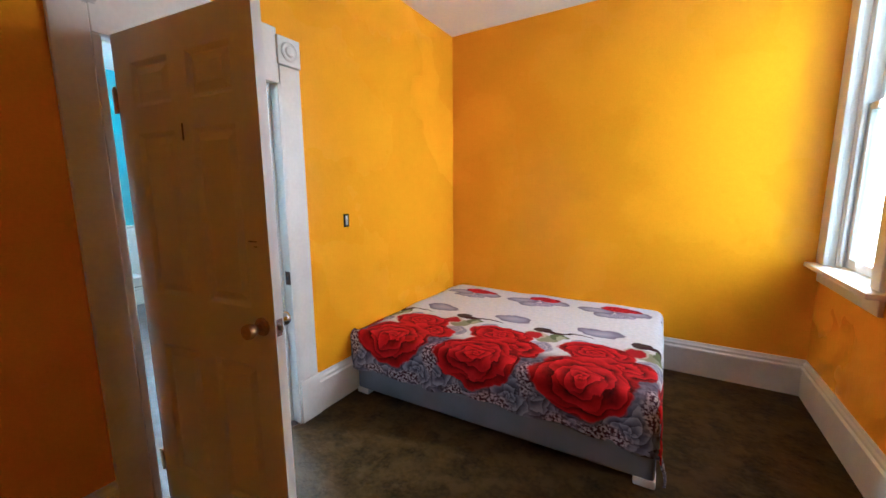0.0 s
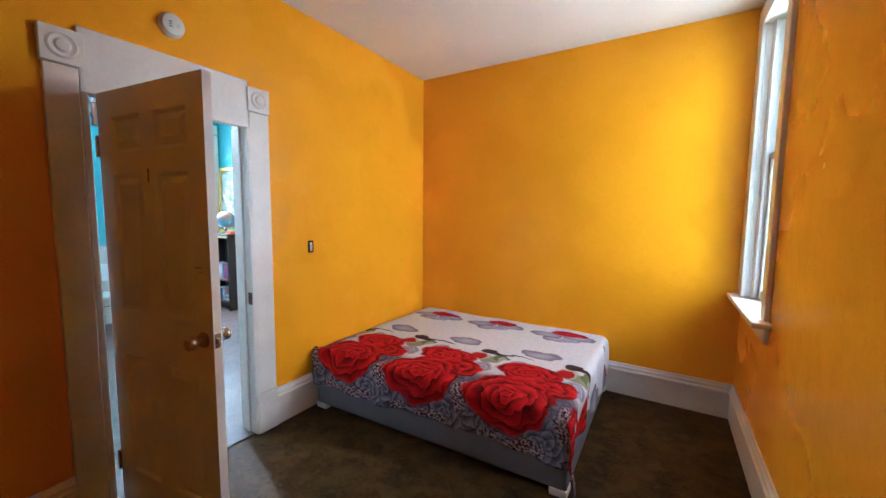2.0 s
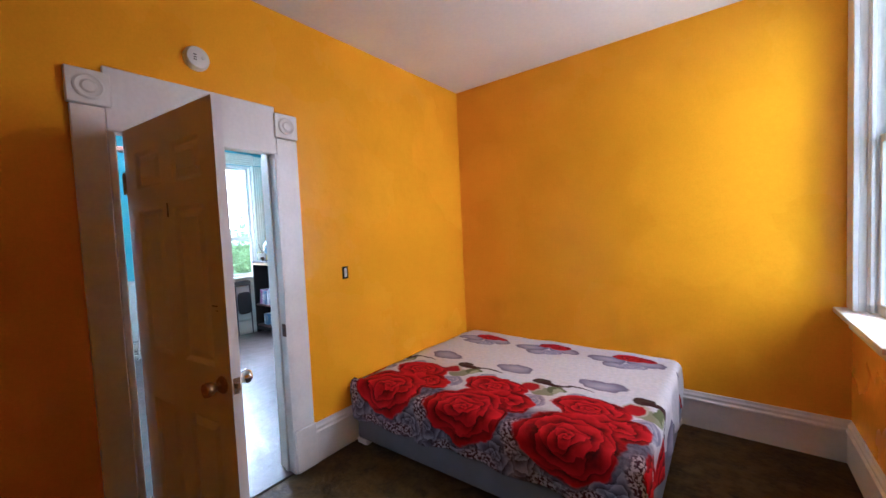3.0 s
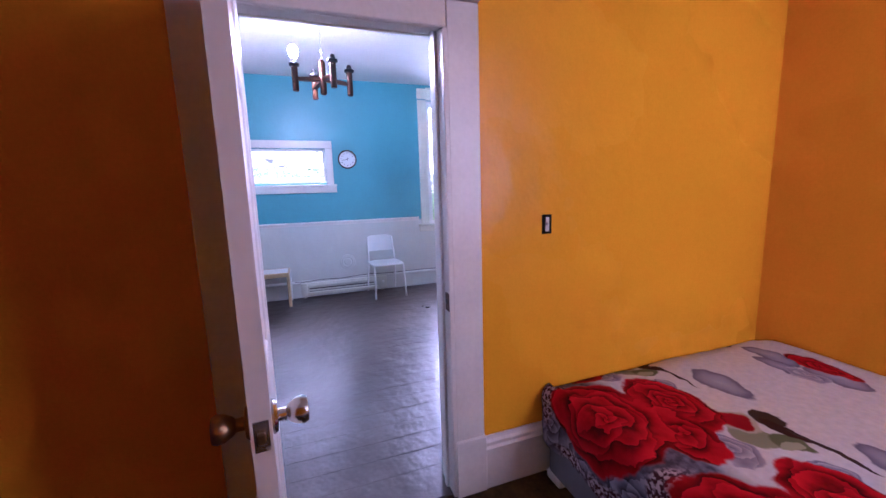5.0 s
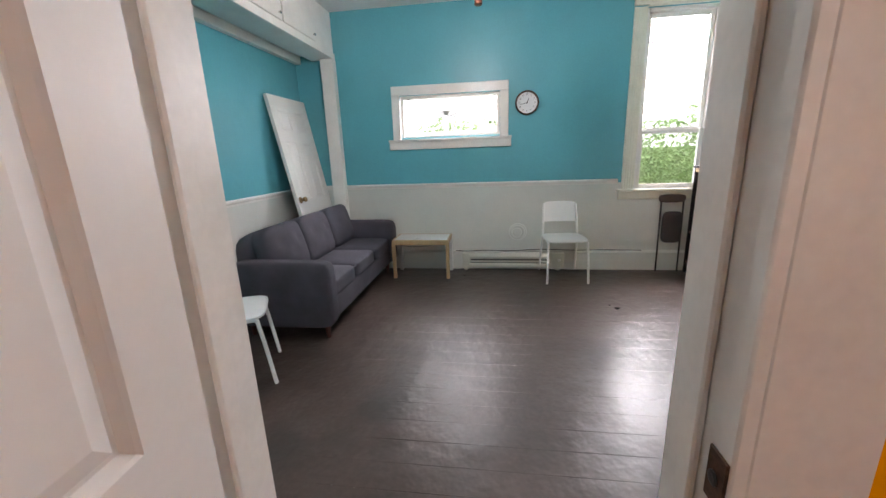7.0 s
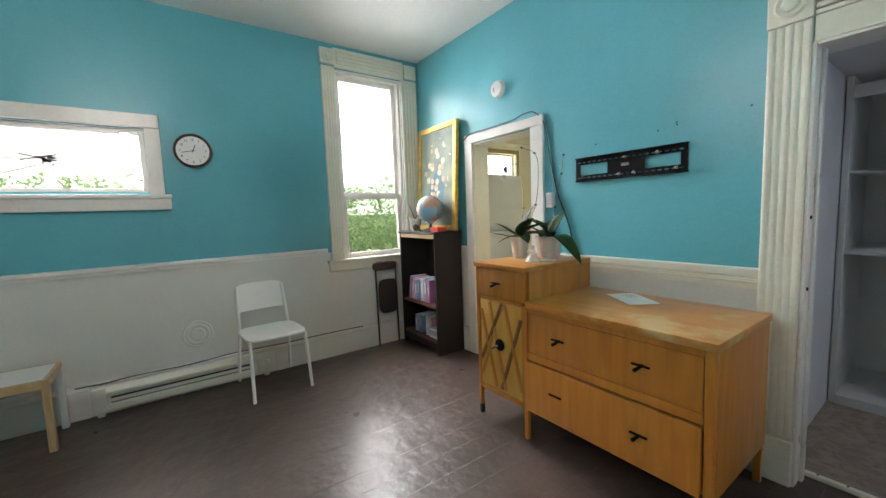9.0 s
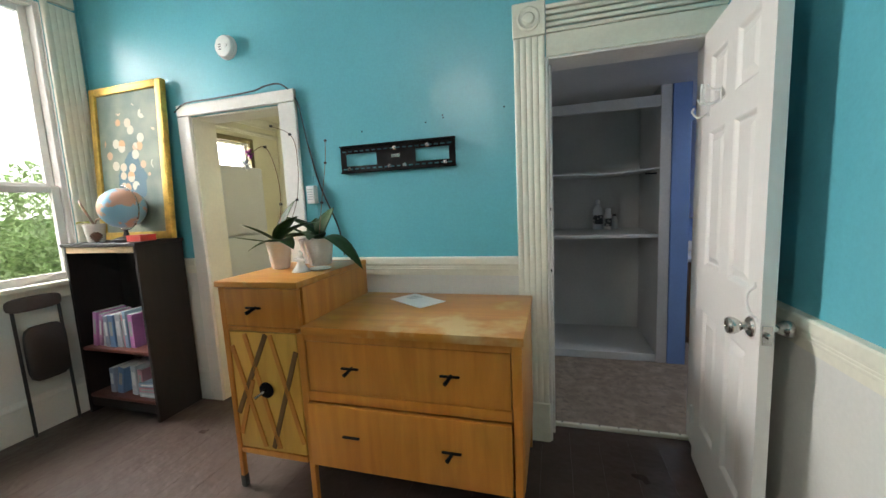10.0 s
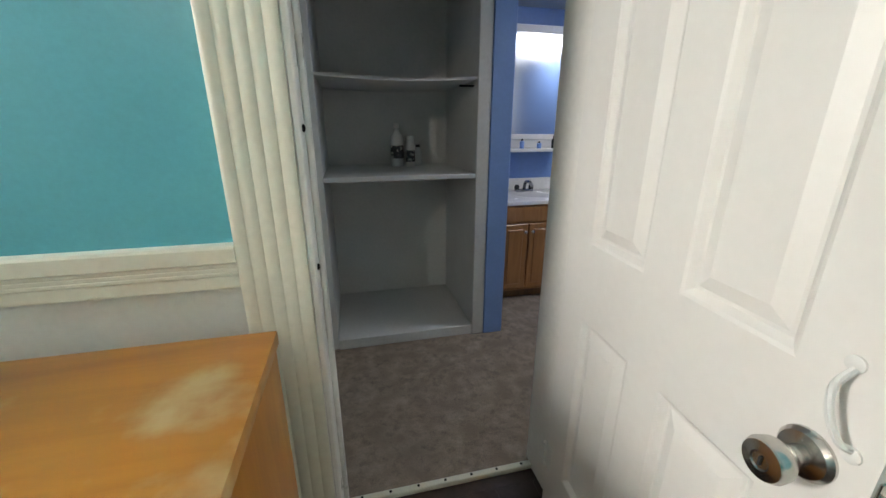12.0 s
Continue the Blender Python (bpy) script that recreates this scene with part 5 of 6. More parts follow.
# ---- dresser ----
def dresser():
    d = thing("dresser", "honey oak dresser with a tall cupboard side and worn low top", "dresser")
    f, bk = 3.0, 3.615
    tx0, tx1, lx1 = -4.158, -3.735, -2.812
    zt, zl, zb = 1.012, 0.822, 0.185

    def board(name, dims, mat, parent=None, bev=0.004, label=""):
        b = bmesh.new()
        bx(b, *dims, bev, 2)
        return part(name, b, mat, parent or d, label, smooth=True)

    board("tall_top", (tx0 - 0.008, tx1 + 0.004, f - 0.012, bk, zt - 0.028, zt), OAKTOP)
    board("low_top", (tx1 + 0.005, lx1 + 0.008, f - 0.014, bk, zl - 0.034, zl), OAKTOP, label="worn low top with rubbed pale patches")
    board("side_panel", (tx0, tx0 + 0.024, f + 0.030, bk, zb, zt - 0.029), OAK)
    board("middle_panel", (tx1 - 0.022, tx1 + 0.001, f + 0.030, bk, zb, zt - 0.029), OAK)
    board("side_panel", (lx1 - 0.024, lx1, f + 0.030, bk, zb, zl - 0.035), OAK)
    board("back_panel", (tx0 + 0.024, tx1 - 0.022, bk - 0.012, bk - 0.002, zb, zt - 0.03), OAK)
    board("back_panel", (tx1, lx1 - 0.024, bk - 0.012, bk - 0.002, zb, zl - 0.036), OAK)
    board("bottom", (tx0 + 0.024, tx1 - 0.022, f + 0.03, bk - 0.012, zb + 0.002, zb + 0.02), OAK)
    board("bottom", (tx1 + 0.002, lx1 - 0.024, f + 0.03, bk - 0.012, zb + 0.002, zb + 0.02), OAK)
    # rails of the front
    board("rail", (tx0 + 0.030, tx1 - 0.030, f, f + 0.028, 0.785, 0.805), OAK)
    board("rail", (tx0 + 0.030, tx1 - 0.030, f, f + 0.028, zb, zb + 0.028), OAK)
    board("rail", (tx1 + 0.008, lx1 - 0.040, f, f + 0.028, 0.487, 0.530), OAK)
    board("rail", (tx1 + 0.008, lx1 - 0.040, f, f + 0.028, 0.757, 0.786), OAK)
    # posts that run down into the legs
    for px0, px1, top in ((tx0, tx0 + 0.030, zt - 0.029), (tx1 - 0.030, tx1 + 0.008, 0.786), (lx1 - 0.040, lx1, zl - 0.035)):
        for y0 in (f - 0.002, bk - 0.034):
            b = bmesh.new()
            t = bmesh.new()
            bmesh.ops.create_cube(t, size=1.0)
            for v in t.verts:
                low = v.co.z < 0
                cx, w = (px0 + px1) / 2, (px1 - px0) / 2
                v.co = Vector((cx + v.co.x * 2 * w * (0.75 if low else 1), y0 + 0.016 + v.co.y * (0.024 if low else 0.032), 0.0 if low else top))
            bmesh.ops.bevel(t, geom=t.edges[:], offset=0.003, segments=1, affect="EDGES")
            put(b, t)
            lg = part("leg", b, OAK, d, smooth=True)
            if px0 == tx0:
                board("foot_tip", (px0 + 0.002, px1 - 0.002, y0 + 0.003, y0 + 0.029, 0.0, 0.06), BLACKPLASTIC, lg, 0.003)

    def bar(parent, x, z, knob=True):
        """A dark twig-like bar handle on a pin."""
        b = bmesh.new()
        bx(b, x - 0.040, x + 0.040, f - 0.028, f - 0.016, z - 0.003, z + 0.006, 0.003)
        if knob:
            rod(b, (x + 0.004, f - 0.012, z), (x - 0.012, f - 0.052, z - 0.016), 0.006, 0.0085, 10)
        rod(b, (x, f - 0.005, z), (x, f - 0.020, z), 0.005, None, 8)
        part("handle", b, BLACKMETAL, parent, "dark metal bar handle", smooth=True)

    dr = board("drawer", (tx0 + 0.033, tx1 - 0.004, f - 0.004, f + 0.020, 0.808, zt - 0.032), OAK)
    bar(dr, -3.955, 0.897)
    dr = board("drawer", (tx1 + 0.012, lx1 - 0.044, f + 0.004, f + 0.024, 0.534, 0.754), OAK, bev=0.003)
    bar(dr, -3.505, 0.655)
    bar(dr, -3.082, 0.658)
    dr = board("drawer", (tx1 + 0.006, lx1 - 0.042, f - 0.016, f + 0.004, zb + 0.010, 0.480), OAK, bev=0.004)
    bar(dr, -3.525, 0.350, False)
    bar(dr, -3.088, 0.345)
    # cupboard door with crossed inlay strips
    dx0, dx1, dz0, dz1 = tx0 + 0.034, tx1 - 0.034, zb + 0.032, 0.780
    do = board("cupboard_door", (dx0, dx1, f + 0.002, f + 0.020, dz0, dz1), OAKLIGHT, label="pale oak door with crossed strips")

    def strip(p, q, mat):
        p, q = Vector((p[0], 0, p[1])), Vector((q[0], 0, q[1]))
        a = math.atan2(q.z - p.z, q.x - p.x)
        m = Matrix.Translation(((p.x + q.x) / 2, f - 0.0005, (p.z + q.z) / 2)) @ Euler((0, -a, 0)).to_matrix().to_4x4()
        b = bmesh.new()
        bx(b, -(q - p).length / 2, (q - p).length / 2, -0.004, 0.003, -0.011, 0.011, 0.001, m=m)
        part("strip", b, mat, do)

    w, h = dx1 - dx0, dz1 - dz0
    for a, c, mt in (((0.56, 0.985), (0.02, 0.30), OAKDARK), ((0.985, 0.86), (0.52, 0.03), OAKDARK), ((0.24, 0.985), (0.62, 0.03), OAK), ((0.62, 0.985), (0.985, 0.10), OAK),
                     ((0.03, 0.88), (0.40, 0.03), OAK), ((0.30, 0.60), (0.03, 0.12), OAK)):
        strip((dx0 + a[0] * w, dz0 + a[1] * h), (dx0 + c[0] * w, dz0 + c[1] * h), mt)
    b = bmesh.new()
    lathe(b, [(0.036, 0), (0.036, 0.006), (0.030, 0.009), (0.008, 0.010), (0.008, 0.02), (0.001, 0.021)], 24, Matrix.Translation((-3.945, f - 0.003, 0.515)) @ Euler((radians(90), 0, 0)).to_matrix().to_4x4())
    kn = part("knob_plate", b, BLACKMETAL, do, "round black knob plate", smooth=True)
    b = bmesh.new()
    rod(b, (-3.945, f - 0.02, 0.515), (-3.965, f - 0.058, 0.500), 0.005, 0.007, 10)
    part("pin", b, STEEL, kn, smooth=True)


dresser()

pp = thing("envelope", "white paper envelope lying on the low dresser top", "envelope")
b = bmesh.new()
pm = Matrix.Translation((-3.371, 3.452, 0.8225)) @ Matrix.Rotation(radians(-33.8), 4, "Z")
bx(b, -0.13, 0.13, -0.08, 0.08, 0.0, 0.003, 0.001, m=pm)
part("sheet", b, PAPER, pp)
for k in range(6):
    b = bmesh.new()
    bx(b, -0.085, -0.02 - 0.007 * (k % 3), 0.045 - 0.011 * k, 0.049 - 0.011 * k, 0.0031, 0.0036, m=pm)
    part("printed_line", b, INK, pp, "grey unreadable print")


# television bracket
def tv_bracket():
    t = thing("tv_bracket", "black steel television wall bracket with slots", "bracket")
    x0, x1, z0, z1 = -3.872, -3.190, 1.510, 1.656
    w = x1 - x0
    bm_h = [(x0 + 0.035, x0 + 0.225, z0 + 0.036, z1 - 0.042), (x1 - 0.225, x1 - 0.035, z0 + 0.036, z1 - 0.042)]
    for k in range(18):
        a = x0 + 0.012 + k * (w - 0.02) / 18
        bm_h += [(a, a + 0.024, z0 + 0.016, z0 + 0.023), (a, a + 0.024, z1 - 0.031, z1 - 0.024)]
    us = sorted({x0, x1, *[h[0] for h in bm_h], *[h[1] for h in bm_h]})
    zs = sorted({z0, z1, *[h[2] for h in bm_h], *[h[3] for h in bm_h]})
    b = bmesh.new()
    made = {}

    def v(u, y, z):
        key = (round(u, 5), y, round(z, 5))
        if key not in made:
            made[key] = b.verts.new((u, y, z))
        return made[key]

    def hole(i, j):
        if not (0 <= i < len(us) - 1 and 0 <= j < len(zs) - 1):
            return True
        u, z = (us[i] + us[i + 1]) / 2, (zs[j] + zs[j + 1]) / 2
        return any(p < u < q and r < z < s for p, q, r, s in bm_h)

    for i in range(len(us) - 1):
        for j in range(len(zs) - 1):
            if hole(i, j):
                continue
            p, q, r, s = us[i], us[i + 1], zs[j], zs[j + 1]
            for y in (3.664, 3.6665):
                b.faces.new([v(p, y, r), v(q, y, r), v(q, y, s), v(p, y, s)])
            for (di, dj), (e, g) in (((-1, 0), ((p, r), (p, s))), ((1, 0), ((q, r), (q, s))), ((0, -1), ((p, r), (q, r))), ((0, 1), ((p, s), (q, s)))):
                if hole(i + di, j + dj):
                    b.faces.new([v(e[0], 3.664, e[1]), v(g[0], 3.664, g[1]), v(g[0], 3.6665, g[1]), v(e[0], 3.6665, e[1])])
    part("plate", b, BLACKMETAL, t)
    for a, c in ((z1 - 0.004, z1 + 0.004), (z0 - 0.004, z0 + 0.004)):
        b = bmesh.new()
        bx(b, x0, x1, 3.652, 3.679, a, c, 0.002)
        part("flange", b, BLACKMETAL, t)
    for x in (x0 + 0.05, x0 + 0.335, x1 - 0.06, x1 - 0.155, x0 + 0.39, x0 + 0.30):
        z = z1 - 0.027 if x in (x0 + 0.335, x1 - 0.155) else z0 + 0.02
        b = bmesh.new()
        lathe(b, [(0.013, 0), (0.013, 0.002), (0.008, 0.006), (0.008, 0.010), (0.001, 0.011)], 8, Matrix.Translation((x, 3.664, z)) @ Euler((radians(90), 0, 0)).to_matrix().to_4x4())
        part("bolt", b, STEEL, t, "steel lag bolt")
    b = bmesh.new()
    bx(b, x0 + 0.315, x0 + 0.365, 3.6615, 3.6645, z0 + 0.066, z0 + 0.086, 0.002)
    part("label_mark", b, STEEL, t, "small grey maker's mark")
    b = bmesh.new()
    bx(b, x0 + 0.33, x0 + 0.40, 3.6645, 3.679, z0 + 0.03, z1 - 0.03)
    part("spacer", b, BLACKMETAL, t)


tv_bracket()
for x, z in ((-3.735, 1.735), (-3.352, 1.748), (-3.256, 1.775), (-3.253, 1.762), (-2.930, 1.783)):
    sc = thing("screw_hole", "small dark screw hole in the teal plaster", "screw hole", group="screw holes in the wall")
    b = bmesh.new()
    lathe(b, [(0.005, 0), (0.0045, 0.002), (0.001, 0.0015)], 8, Matrix.Translation((x, 3.6805, z)) @ Euler((radians(90), 0, radians(20))).to_matrix().to_4x4())
    part("mark", b, BLACKMETAL, sc)


# ---- bookcase corner ----
def bookcase():
    c = thing("bookcase", "espresso stained wooden bookcase with three open bays", "bookcase")
    x0, x1, f, bk, h = -5.765, -5.125, 3.345, 3.652, 1.162

    def board(name, dims, mat=ESPRESSO, bev=0.003, label=""):
        b = bmesh.new()
        bx(b, *dims, bev)
        return part(name, b, mat, c, label)

    board("side_panel", (x0, x0 + 0.022, f, bk, 0.0, h - 0.022))
    board("side_panel", (x1 - 0.022, x1, f, bk, 0.0, h - 0.022))
    board("top", (x0 - 0.012, x1 + 0.012, f - 0.012, bk, h - 0.022, h))
    board("back_panel", (x0 + 0.022, x1 - 0.022, bk - 0.010, bk - 0.002, 0.10, h - 0.022))
    for z in (0.135, 0.465):
        board("shelf", (x0 + 0.022, x1 - 0.022, f + 0.006, bk - 0.010, z - 0.022, z), MAHOGANY, label="red-brown shelf board")
    board("face_rail", (x0 + 0.022, x1 - 0.022, f, f + 0.02, h - 0.062, h - 0.023), label="worn pale front rail", mat=BIRCH)
    board("kick_rail", (x0 + 0.022, x1 - 0.022, f + 0.01, f + 0.028, 0.05, 0.112))
    return c


bookcase()
BOOKS = [(0.56, 0.22, 0.50), (0.62, 0.34, 0.55), (0.60, 0.60, 0.62), (0.36, 0.40, 0.52), (0.16, 0.28, 0.50), (0.55, 0.58, 0.62), (0.60, 0.30, 0.36), (0.30, 0.42, 0.55)]
BOOKMAT = [surface("book_cover", c, 0.5, vary=0.06, scale=9, fine=60, bump=0.05) for c in BOOKS]


def book(x, y, z, w, h, d, k, lean=0.0, flatlay=False):
    at = pose(x, y, z, 0, lean, 0) if not flatlay else pose(x, y, z, 0, 0, lean)
    t = thing("book", "upright book with a coloured cover on the bookcase shelf" if not flatlay else "flat book lying on the bookcase shelf", "book", at, group="books in the bookcase")
    b = bmesh.new()
    if flatlay:
        bx(b, 0, d, 0, h, 0, w, 0.002)
    else:
        bx(b, 0, w, 0, d, 0, h, 0.002)
    part("cover", b, BOOKMAT[k % len(BOOKMAT)], t)
    b = bmesh.new()
    if flatlay:
        bx(b, 0.003, d + 0.0006, 0.004, h - 0.004, 0.003, w - 0.003)
    else:
        bx(b, 0.003, w - 0.003, 0.004, d - 0.004, 0.004, h + 0.0006)
    part("pages", b, PAPER, t)
    b = bmesh.new()
    if flatlay:
        bx(b, 0.02, d - 0.02, -0.0006, 0.001, w * 0.3, w * 0.7)
    else:
        bx(b, w * 0.2, w * 0.8, -0.0008, 0.001, h * 0.35, h * 0.8)
    part("spine_label", b, PAPER if k % 2 else INK, t)


rng = random.Random(7)
xx = -5.70
for k in range(9):
    w = rng.uniform(0.026, 0.048)
    book(xx, 3.385 + rng.uniform(0, 0.02), 0.4655, w, rng.uniform(0.205, 0.255), 0.19, k, 9.0 if k < 3 else rng.uniform(0, 2))
    xx += w + (0.012 if k < 3 else 0.005)
for k, (x, w, h) in enumerate(((-5.62, 0.04, 0.17), (-5.56, 0.05, 0.19), (-5.42, 0.045, 0.20), (-5.36, 0.04, 0.18))):
    book(x, 3.40, 0.1355, w, h, 0.18, k + 3, 12.0 if k == 1 else 3.0)
for k in range(3):
    book(-5.335, 3.385, 0.1355 + 0.032 * k, 0.031, 0.20, 0.15, k + 5, 4.0 * k, True)


def globe():
    g = thing("globe", "desk globe with a blue sea on a dark base", "globe", Matrix.Translation((-5.375, 3.475, 1.162)))
    m, n, l, p = nodes_of("globe_map_print")
    co, t = n.new("ShaderNodeTexCoord"), n.new("ShaderNodeTexNoise")
    t.inputs["Scale"].default_value, t.inputs["Detail"].default_value = 9.0, 5.0
    l.new(co.outputs["Object"], t.inputs["Vector"])
    r = n.new("ShaderNodeValToRGB")
    r.color_ramp.elements[0].position, r.color_ramp.elements[0].color = 0.50, (0.20, 0.42, 0.58, 1)
    r.color_ramp.elements[1].position, r.color_ramp.elements[1].color = 0.54, (0.52, 0.30, 0.22, 1)
    l.new(t.outputs[0], r.inputs[0])
    l.new(r.outputs[0], p.inputs["Base Color"])
    p.inputs["Roughness"].default_value = 0.3
    b = bmesh.new()
    bmesh.ops.create_uvsphere(b, u_segments=32, v_segments=20, radius=0.128)
    b.transform(Matrix.Translation((0, 0, 0.215)))
    part("ball", b, m, g, "blue sea with brown land", smooth=True)
    b = bmesh.new()
    lathe(b, [(0.085, 0), (0.085, 0.012), (0.06, 0.022), (0.018, 0.034), (0.012, 0.06), (0.012, 0.075)], 28)
    part("base", b, BLACKPLASTIC, g, smooth=True)
    b = bmesh.new()
    tube(b, [(0.142 * math.sin(a), 0, 0.215 - 0.142 * math.cos(a)) for a in [radians(q) for q in range(-20, 181, 12)]], 0.004, 6)
    part("meridian_arc", b, STEEL, g, smooth=True)


globe()


def framed_picture():
    lean = 3.2
    t = thing("framed_picture", "gilt framed flower painting leaning on the wall", "painting", pose(-5.76, 3.585, 1.165, -lean, 0, 0))
    w, h = 0.655, 1.03
    fr = 0.05
    for dims in ((0, fr, -0.02, 0.02, 0, h), (w - fr, w, -0.02, 0.02, 0, h), (fr, w - fr, -0.02, 0.02, 0, fr), (fr, w - fr, -0.02, 0.02, h - fr, h)):
        b = bmesh.new()
        bx(b, *dims, 0.008, 2)
        part("frame_side", b, GILT, t, smooth=True)
    m, n, l, p = nodes_of("flower_painting_canvas")
    co = n.new("ShaderNodeTexCoord")
    big, sm = n.new("ShaderNodeTexNoise"), n.new("ShaderNodeTexVoronoi")
    big.inputs["Scale"].default_value, big.inputs["Detail"].default_value = 5.0, 5.0
    sm.inputs["Scale"].default_value = 13.0
    l.new(co.outputs["Object"], big.inputs["Vector"])
    l.new(co.outputs["Object"], sm.inputs["Vector"])
    ground = n.new("ShaderNodeValToRGB")
    e = ground.color_ramp.elements
    e[0].position, e[0].color = 0.35, (0.13, 0.18, 0.16, 1)
    e[1].position, e[1].color = 0.65, (0.26, 0.30, 0.23, 1)
    l.new(big.outputs[0], ground.inputs[0])
    petal = n.new("ShaderNodeValToRGB")
    e = petal.color_ramp.elements
    e[0].position, e[0].color = 0.2, (0.62, 0.36, 0.20, 1)
    e[1].position, e[1].color = 0.8, (0.62, 0.60, 0.50, 1)
    l.new(sm.outputs["Color"], petal.inputs[0])
    sep = n.new("ShaderNodeSeparateXYZ")
    l.new(co.outputs["Object"], sep.inputs[0])

    def mth(op, a, b2):
        k = n.new("ShaderNodeMath")
        k.operation = op
        for i, v in enumerate((a, b2)):
            if isinstance(v, (int, float)):
                k.inputs[i].default_value = v
            else:
                l.new(v, k.inputs[i])
        return k.outputs[0]

    def blob(cx, cz, rx, rz):
        x = mth("DIVIDE", mth("SUBTRACT", sep.outputs[0], cx), rx)
        z = mth("DIVIDE", mth("SUBTRACT", sep.outputs[2], cz), rz)
        d = mth("ADD", mth("ADD", mth("MULTIPLY", x, x), mth("MULTIPLY", z, z)), mth("MULTIPLY", mth("SUBTRACT", big.outputs[0], 0.5), 2.2))
        return mth("LESS_THAN", d, 1.0)

    def over(base, fac, col):
        k = n.new("ShaderNodeMix")
        k.data_type = "RGBA"
        l.new(fac, k.inputs[0])
        l.new(base, k.inputs[6])
        if isinstance(col, tuple):
            k.inputs[7].default_value = (*col, 1)
        else:
            l.new(col, k.inputs[7])
        return k.outputs[2]

    out = over(ground.outputs[0], blob(0.33, 0.42, 0.13, 0.16), (0.07, 0.15, 0.19))
    out = over(out, mth("MULTIPLY", blob(0.33, 0.62, 0.24, 0.26), mth("LESS_THAN", sm.outputs["Distance"], 0.42)), petal.outputs[0])
    l.new(out, p.inputs["Base Color"])
    p.inputs["Roughness"].default_value = 0.7
    b = bmesh.new()
    bx(b, fr - 0.006, w - fr + 0.006, -0.004, 0.012, fr - 0.006, h - fr + 0.006)
    part("canvas", b, m, t, "flower still life on a grey-green ground")


framed_picture()


def small_box(name, label, dims, mat, cat, bev=0.003):
    t = thing(name, label, cat)
    b = bmesh.new()
    bx(b, *dims, bev)
    part("body", b, mat, t)
    return t


RED = surface("red_plastic", (0.50, 0.03, 0.02), 0.4, vary=0.08)
YELLOWGREEN = surface("yellow_green_leaf", (0.48, 0.46, 0.05), 0.5, vary=0.2)
rb = small_box("red_box", "small red box lying on the bookcase top", (-5.27, -5.15, 3.40, 3.50, 1.1625, 1.195), RED, "box")
b = bmesh.new()
bx(b, -5.272, -5.148, 3.398, 3.502, 1.195, 1.203, 0.002)
part("lid", b, RED, rb)


def pot(name, label, at, r0, r1, h, mat, soil=True):
    t = thing(name, label, "plant pot", Matrix.Translation(at))
    b = bmesh.new()
    lathe(b, [(r0 * 0.9, 0.0), (r0, 0.006), (r1, h - 0.012), (r1 + 0.003, h - 0.006), (r1 + 0.002, h), (r1 - 0.006, h - 0.001), (r1 - 0.010, h - 0.02), (0.001, h - 0.022)], 32)
    part("body", b, mat, t, smooth=True)
    if soil:
        b = bmesh.new()
        lathe(b, [(r1 - 0.010, h - 0.021), (r1 - 0.012, h - 0.015), (0.001, h - 0.012)], 24)
        part("soil", b, surface("dark_bark_soil", (0.05, 0.032, 0.02), 0.95, vary=0.4, fine=120, bump=0.8), t)
    return t


pot("plant_pot", "white pot with a withered plant on the bookcase", (-5.60, 3.44, 1.1625), 0.045, 0.058, 0.12, CERAMIC)
pp2 = thing("potted_plant", "withered plant with a yellow leaf in the white pot", "plant", Matrix.Translation((-5.60, 3.44, 1.268)))
b = bmesh.new()
tube(b, arc_points([(0, 0, 0), (-0.02, -0.01, 0.06), (-0.07, -0.01, 0.13), (-0.11, 0.0, 0.17)], 5), 0.006, 6)
tube(b, arc_points([(0, 0, 0), (0.03, 0.0, 0.04), (0.09, -0.01, 0.05)], 5), 0.005, 6)
part("stem", b, OAKDARK, pp2)
sh = thing("pine_cone", "brown pine cone beside the pot", "pine cone", Matrix.Translation((-5.515, 3.39, 1.1625)))
b = bmesh.new()
for k in range(7):
    z = 0.006 + k * 0.009
    r = 0.034 * math.sin(math.pi * (k + 1.2) / 8.5)
    for q in range(9):
        a = 2 * math.pi * (q + 0.5 * (k % 2)) / 9
        bx(b, 0.0, r, -0.007, 0.007, -0.003, 0.003, 0.001, m=Matrix.Translation((0, 0, z)) @ Matrix.Rotation(a, 4, "Z") @ Matrix.Rotation(radians(-18), 4, "Y"))
part("scales", b, surface("brown_cone", (0.12, 0.06, 0.03), 0.8, vary=0.3), sh)


def leaf_mesh(bm, length, width, curl, m, n=9, thick=0.0012):
    """A strap leaf along +x that arches down by curl, folded along its midrib."""
    t = bmesh.new()
    rows = []
    for i in range(n + 1):
        s = i / n
        wd = width * math.sin(math.pi * min(1.0, 0.08 + 0.92 * s)) ** 0.7 * (1 - 0.15 * s)
        x, z = length * s * (1 - 0.12 * abs(curl) * s), -curl * length * s * s
        rows.append([t.verts.new((x, y, z + abs(y) * 0.35 + q)) for q in (0.0, thick) for y in (-wd / 2, -wd / 4, 0, wd / 4, wd / 2)])
    for a, b2 in zip(rows, rows[1:]):
        for k in range(4):
            t.faces.new((a[k], b2[k], b2[k + 1], a[k + 1]))
            t.faces.new((a[k + 6], b2[k + 6], b2[k + 5], a[k + 5]))
        t.faces.new((a[0], a[5], b2[5], b2[0]))
        t.faces.new((a[4], b2[4], b2[9], a[9]))
    for f in t.faces:
        f.smooth = True
    put(bm, t, m)


